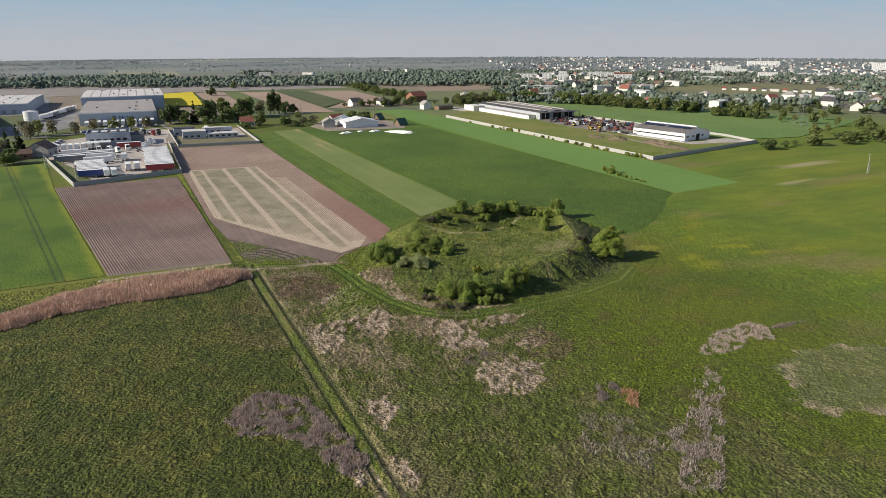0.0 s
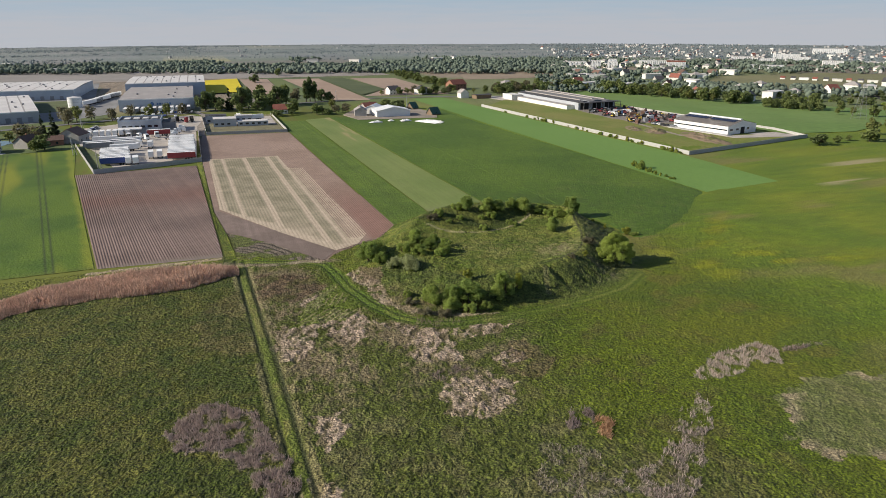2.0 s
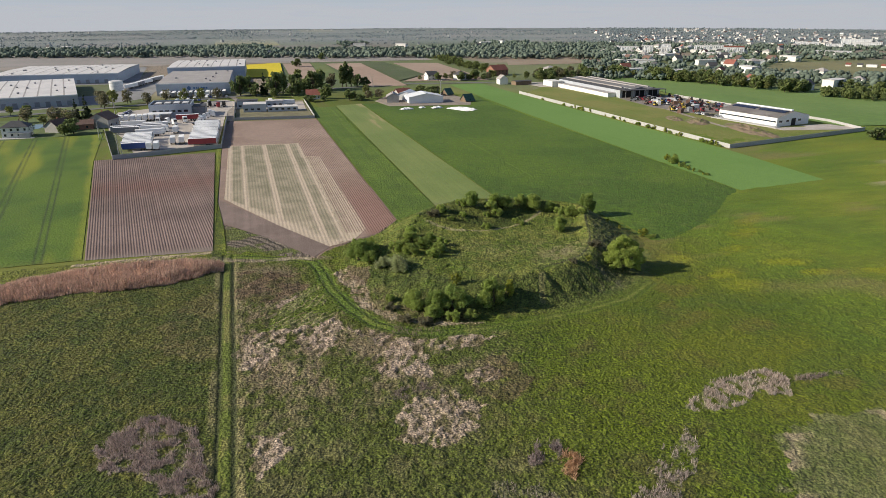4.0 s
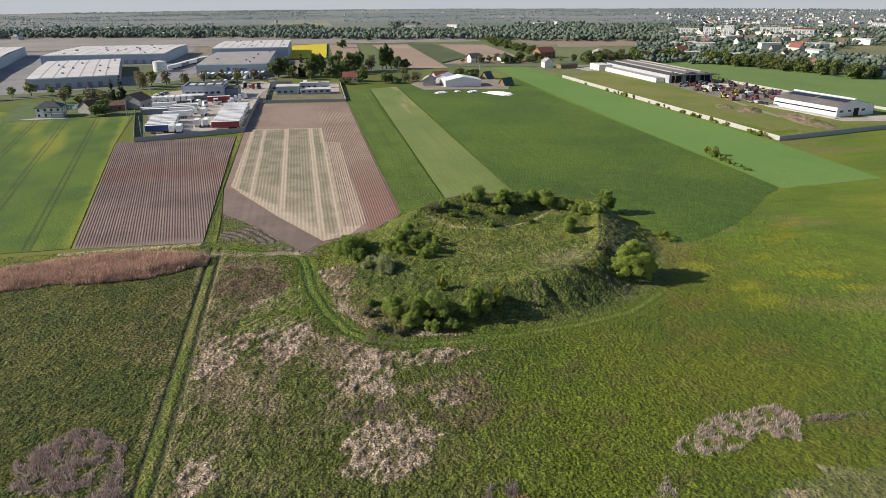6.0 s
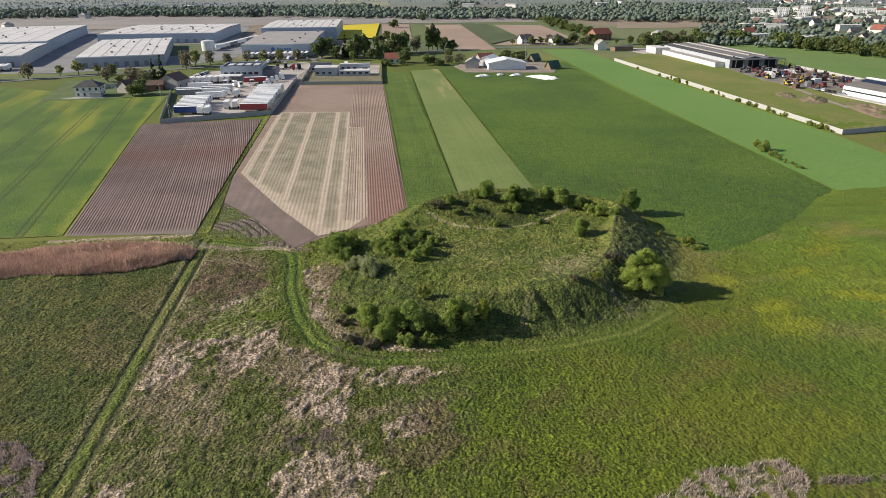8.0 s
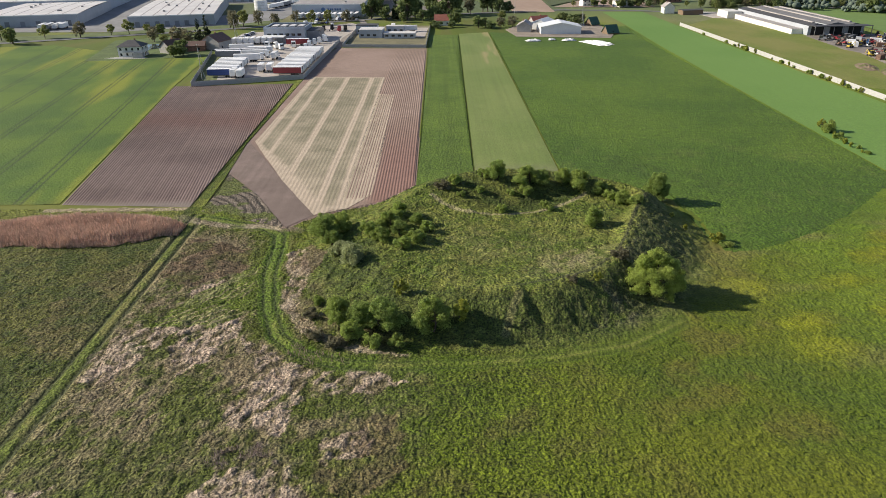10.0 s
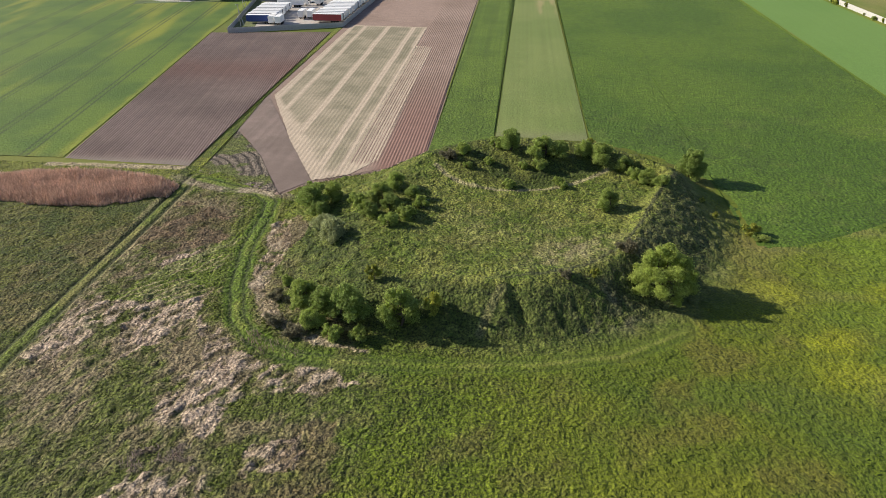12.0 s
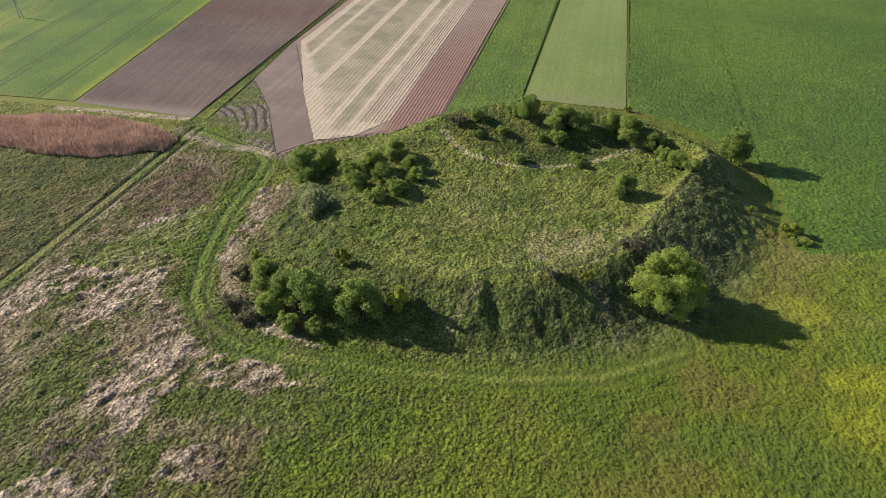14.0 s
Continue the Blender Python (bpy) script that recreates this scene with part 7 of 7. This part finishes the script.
woods("far_wood", "belt of dark green woodland beyond the plough", sector(9000, -32, 33, 960, 1450, 201, belt_keep), 7.5, 3, "far_wood", 1)
woods("far_wood", "woodland and hedges of the distant plain, coloured pale for haze", sector(16000, -34, 34, 1420, 2745, 202, lambda x, y, a, d: 0.8 * (fbm(x * 0.3, y, 90, 3, 76) > 0.52)), 3.4, 1, "hazed_wood", 2)
woods("town_trees", "trees among the houses of the town", sector(6500, 28, 66, 690, 1420, 203, town_keep), 6.4, 3, "far_wood", 3)
woods("town_trees", "trees of the town's far side, coloured pale for haze", sector(11000, 30, 66, 1400, 2745, 204, lambda x, y, a, d: 0.25 + 0.6 * (fbm(x, y * 0.7, 120, 3, 78) > 0.48)), 4.2, 1, "hazed_wood", 4)


# ---------------------------------------------------------------- the town
TOWN = [gable_house("town_house", f"{w} house with {r} roof in the far town", 0, 0, 0, a, b, e, g, wm, rm, hip, False, 0, 1, "house", "houses of the town")
        for w, r, a, b, e, g, wm, rm, hip, win in (("white", "dark grey", 11, 9, 5, 3.5, "plaster", "roof_dark", False, 3), ("white", "red tiled", 11, 9, 4.5, 4, "plaster", "roof_red", False, 3), ("cream", "brown", 10, 9, 4, 3.5, "plaster", "roof_brown", False, 2),
                                                    ("white", "grey hipped", 12, 11, 5.5, 2.8, "plaster", "roof_grey", True, 3), ("grey", "dark", 9, 8, 4, 3, "plaster_grey", "roof_dark", False, 2), ("white", "pale flat", 22, 10, 6, 0.5, "plaster", "roof_light", False, 5))]
HIDE += TOWN
rng = np.random.default_rng(31)
placed = []
for x, y in sector(900, 29, 65, 700, 2350, 205, lambda x, y, a, d: (fbm(x, y, 170, 3, 80) > 0.40) * step(700, 900, d + 6 * (a - 30)) * (1 - 0.6 * step(1500, 2400, d))):
    if inside(x, y, [(560, 640), (700, 560), (980, 640), (900, 760), (700, 760)]) or inside(x, y, [(363, 842), (447, 835), (525, 861), (521, 952), (407, 964)]):
        continue
    if all((x - a) ** 2 + (y - b) ** 2 > 20 ** 2 for a, b in placed) and len(placed) < 330:
        placed.append((x, y))
        copy_thing(TOWN[rng.choice(6, p=(0.27, 0.12, 0.14, 0.22, 0.08, 0.17))], pose(x, y, 0, 0, 0, rng.choice((0, 90, 25, 115)) + rng.uniform(-12, 12)) @ Matrix.Diagonal((*[rng.uniform(0.8, 1.15) * (1 - 0.45 * min(1, max(0, (math.hypot(x, y) - 1100) / 900)))] * 3, 1)))
for k in range(17):                                            # row of houses behind the pasture
    copy_thing(TOWN[1 if k % 3 == 0 else (3, 0, 5)[k % 3]], pose(742 + 6.5 * k, 690 - 10.5 * k, 0, 0, 0, -60 + rng.uniform(-8, 8)) @ Matrix.Diagonal((0.5, 0.5, 0.5, 1)))
for x, y, a in ((500, 505, 20), (489, 560, 60), (470, 650, 30), (440, 680, 10), (420, 668, 80), (392, 690, 40), (360, 716, 10), (455, 720, 0), (520, 640, 30), (545, 520, 20)):
    copy_thing(TOWN[rng.choice((0, 1, 3, 5))], pose(x, y, 0, 0, 0, a))
for k in range(18):                                            # lone farms on the plain
    a = math.radians(rng.uniform(-26, 26))
    d = rng.uniform(1010, 1500)
    copy_thing(TOWN[rng.choice((0, 3, 5))], pose(40 + d * math.sin(a), 40 + d * math.cos(a), 0, 0, 0, rng.uniform(0, 180)))


def flats(x, y, turn, long, deep, storeys, bays, label, roof="roof_light"):
    t = thing("apartment_block", pose(x, y, 0, 0, 0, turn) @ Matrix.Diagonal((0.64, 0.64, 0.64, 1)), label, "apartment block", "apartment blocks")
    h = 2.9 * storeys + 0.6
    bm = bmesh.new()
    box(bm, 0, 0, 0, long, deep, h)
    body = part("wall", bm, M["clad_white"], t)
    bm = bmesh.new()
    box(bm, -0.3, -0.3, h, long + 0.3, deep + 0.3, h + (0.5 if roof == "roof_light" else 3.0))
    part("roof", bm, M[roof], t)
    bm = bmesh.new()
    box(bm, 0, -0.12, 0, 1.3, 0.02, 1.3)
    pane = mesh_of(bm, "window", M["pane"])
    bm = bmesh.new()
    box(bm, 0, -1.3, -0.1, 2.6, 0, 1.0)
    rail = mesh_of(bm, "balcony", M["clad_white"])
    for s in range(storeys):
        for b in range(bays):
            u = long * (b + 0.3) / bays
            part("window", pane, None, body).matrix_basis = pose(u, 0, 0.9 + 2.9 * s)
            if b % 3 == 1 and s:
                part("balcony", rail, None, body).matrix_basis = pose(u - 0.3, 0, 2.9 * s)
    return t


for row in ((606, 985, -35, 26, 13, 6, 7, "white six-storey apartment block"), (634, 966, -35, 24, 13, 7, 6, "white seven-storey apartment block"), (655, 952, -35, 26, 13, 6, 7, "white six-storey apartment block"), (690, 1000, -35, 22, 14, 7, 6, "white apartment block behind the others"),
            (640, 1060, -35, 60, 12, 4, 12, "long white apartment block"), (760, 1010, -35, 70, 14, 5, 14, "long pale apartment block"), (1010, 1060, -42, 60, 14, 5, 12, "long white apartment block"), (1090, 1010, -42, 70, 14, 5, 14, "long white apartment block"), (1180, 1120, -42, 80, 16, 5, 14, "long pale slab of flats"),
            (1060, 900, -42, 50, 14, 4, 10, "white apartment block in the town"), (1500, 1300, -45, 120, 30, 6, 18, "wide white building on the skyline"), (1420, 920, -50, 40, 16, 10, 8, "tall white tower block"), (1000, 980, -42, 40, 14, 5, 8, "white apartment block in the town")):
    flats(*row)
flats(768, 948, -35, 46, 15, 5, 9, "white hotel with red roof", "roof_red")
for x, y, a, w, d in ((560, 900, -30, 70, 26), (700, 900, -35, 60, 20), (880, 880, -40, 60, 30), (1130, 880, -45, 70, 30), (840, 1130, -35, 90, 30), (520, 800, -25, 30, 16), (640, 760, -30, 40, 16)):
    t = thing("supermarket", pose(x, y, 0, 0, 0, a) @ Matrix.Diagonal((0.8, 0.8, 0.8, 1)), "low flat commercial hall with pale roof", "building", "commercial halls of the town")
    bm = bmesh.new()
    box(bm, 0, 0, 0, w, d, 6)
    part("wall", bm, M["clad_white"], t)
    bm = bmesh.new()
    box(bm, -0.3, -0.3, 6, w + 0.3, d + 0.3, 6.6)
    part("roof", bm, M["roof_light"], t)


def distant_houses(name, label, places, size, wall, roof, seed):
    """Houses too far off to pick apart: joined walls, joined roofs."""
    rng = np.random.default_rng(seed)
    n = len(places)
    w, d, h = size * (0.7 + 0.8 * rng.random(n)), size * (0.6 + 0.3 * rng.random(n)), size * (0.38 + 0.3 * rng.random(n))
    a = rng.choice((0.0, 1.57, 0.5, 2.1), n) + 0.2 * rng.normal(size=n)
    c, s = np.cos(a), np.sin(a)
    out = []
    for u, v, z in ((-1, -1, 0), (1, -1, 0), (1, 1, 0), (-1, 1, 0), (-1, -1, 1), (1, -1, 1), (1, 1, 1), (-1, 1, 1), (-1, 0, 1.5), (1, 0, 1.5)):
        out.append(np.c_[places[:, 0] + 0.5 * (u * w * c - v * d * s), places[:, 1] + 0.5 * (u * w * s + v * d * c), h * z])
    v = np.stack(out, 1).reshape(-1, 3)
    base = 10 * np.arange(n)[:, None]
    walls = np.concatenate([base + np.array(f) for f in ((0, 1, 5, 4), (1, 2, 6, 5), (2, 3, 7, 6), (3, 0, 4, 7), (4, 8, 7, 7), (5, 6, 9, 9))][:4])
    gables = np.concatenate([base + np.array(f) for f in ((4, 8, 7), (5, 6, 9))])
    roofs = np.concatenate([base + np.array(f) for f in ((4, 5, 9, 8), (6, 7, 8, 9))])
    for part_name, faces, m in (("distant_house_walls", walls, wall), ("distant_house_gables", gables, wall), ("distant_house_roofs", roofs, roof)):
        tagged(new(part_name, grid_mesh(part_name, v, faces, M[m], smooth=False)), label, "houses", kind="stuff")


far_spots = sector(1100, 27, 66, 1150, 2600, 206, lambda x, y, a, d: 0.5 * (fbm(x, y, 150, 3, 82) > 0.46) * step(27, 36, a))
distant_houses("distant_houses", "small pale houses of the far town", far_spots[::2], 6.0, "hazed_plaster", "roof_grey", 41)
distant_houses("distant_houses", "small pale houses with brown roofs in the far town", far_spots[1::4], 6.5, "plaster_grey", "roof_brown", 42)
distant_houses("distant_houses", "small pale buildings with white roofs in the far town", far_spots[3::4], 7.0, "hazed_plaster", "roof_grey", 43)
distant_houses("distant_houses", "a few pale houses scattered over the plain", sector(220, -30, 28, 1250, 2600, 207, lambda x, y, a, d: 0.5 * (fbm(x, y, 150, 3, 83) > 0.5)), 5.0, "hazed_plaster", "roof_grey", 44)
for kind in HIDE:
    for o in (kind, *kind.children_recursive):
        if o.data is None or o.type == "MESH":
            bpy.data.objects.remove(o)
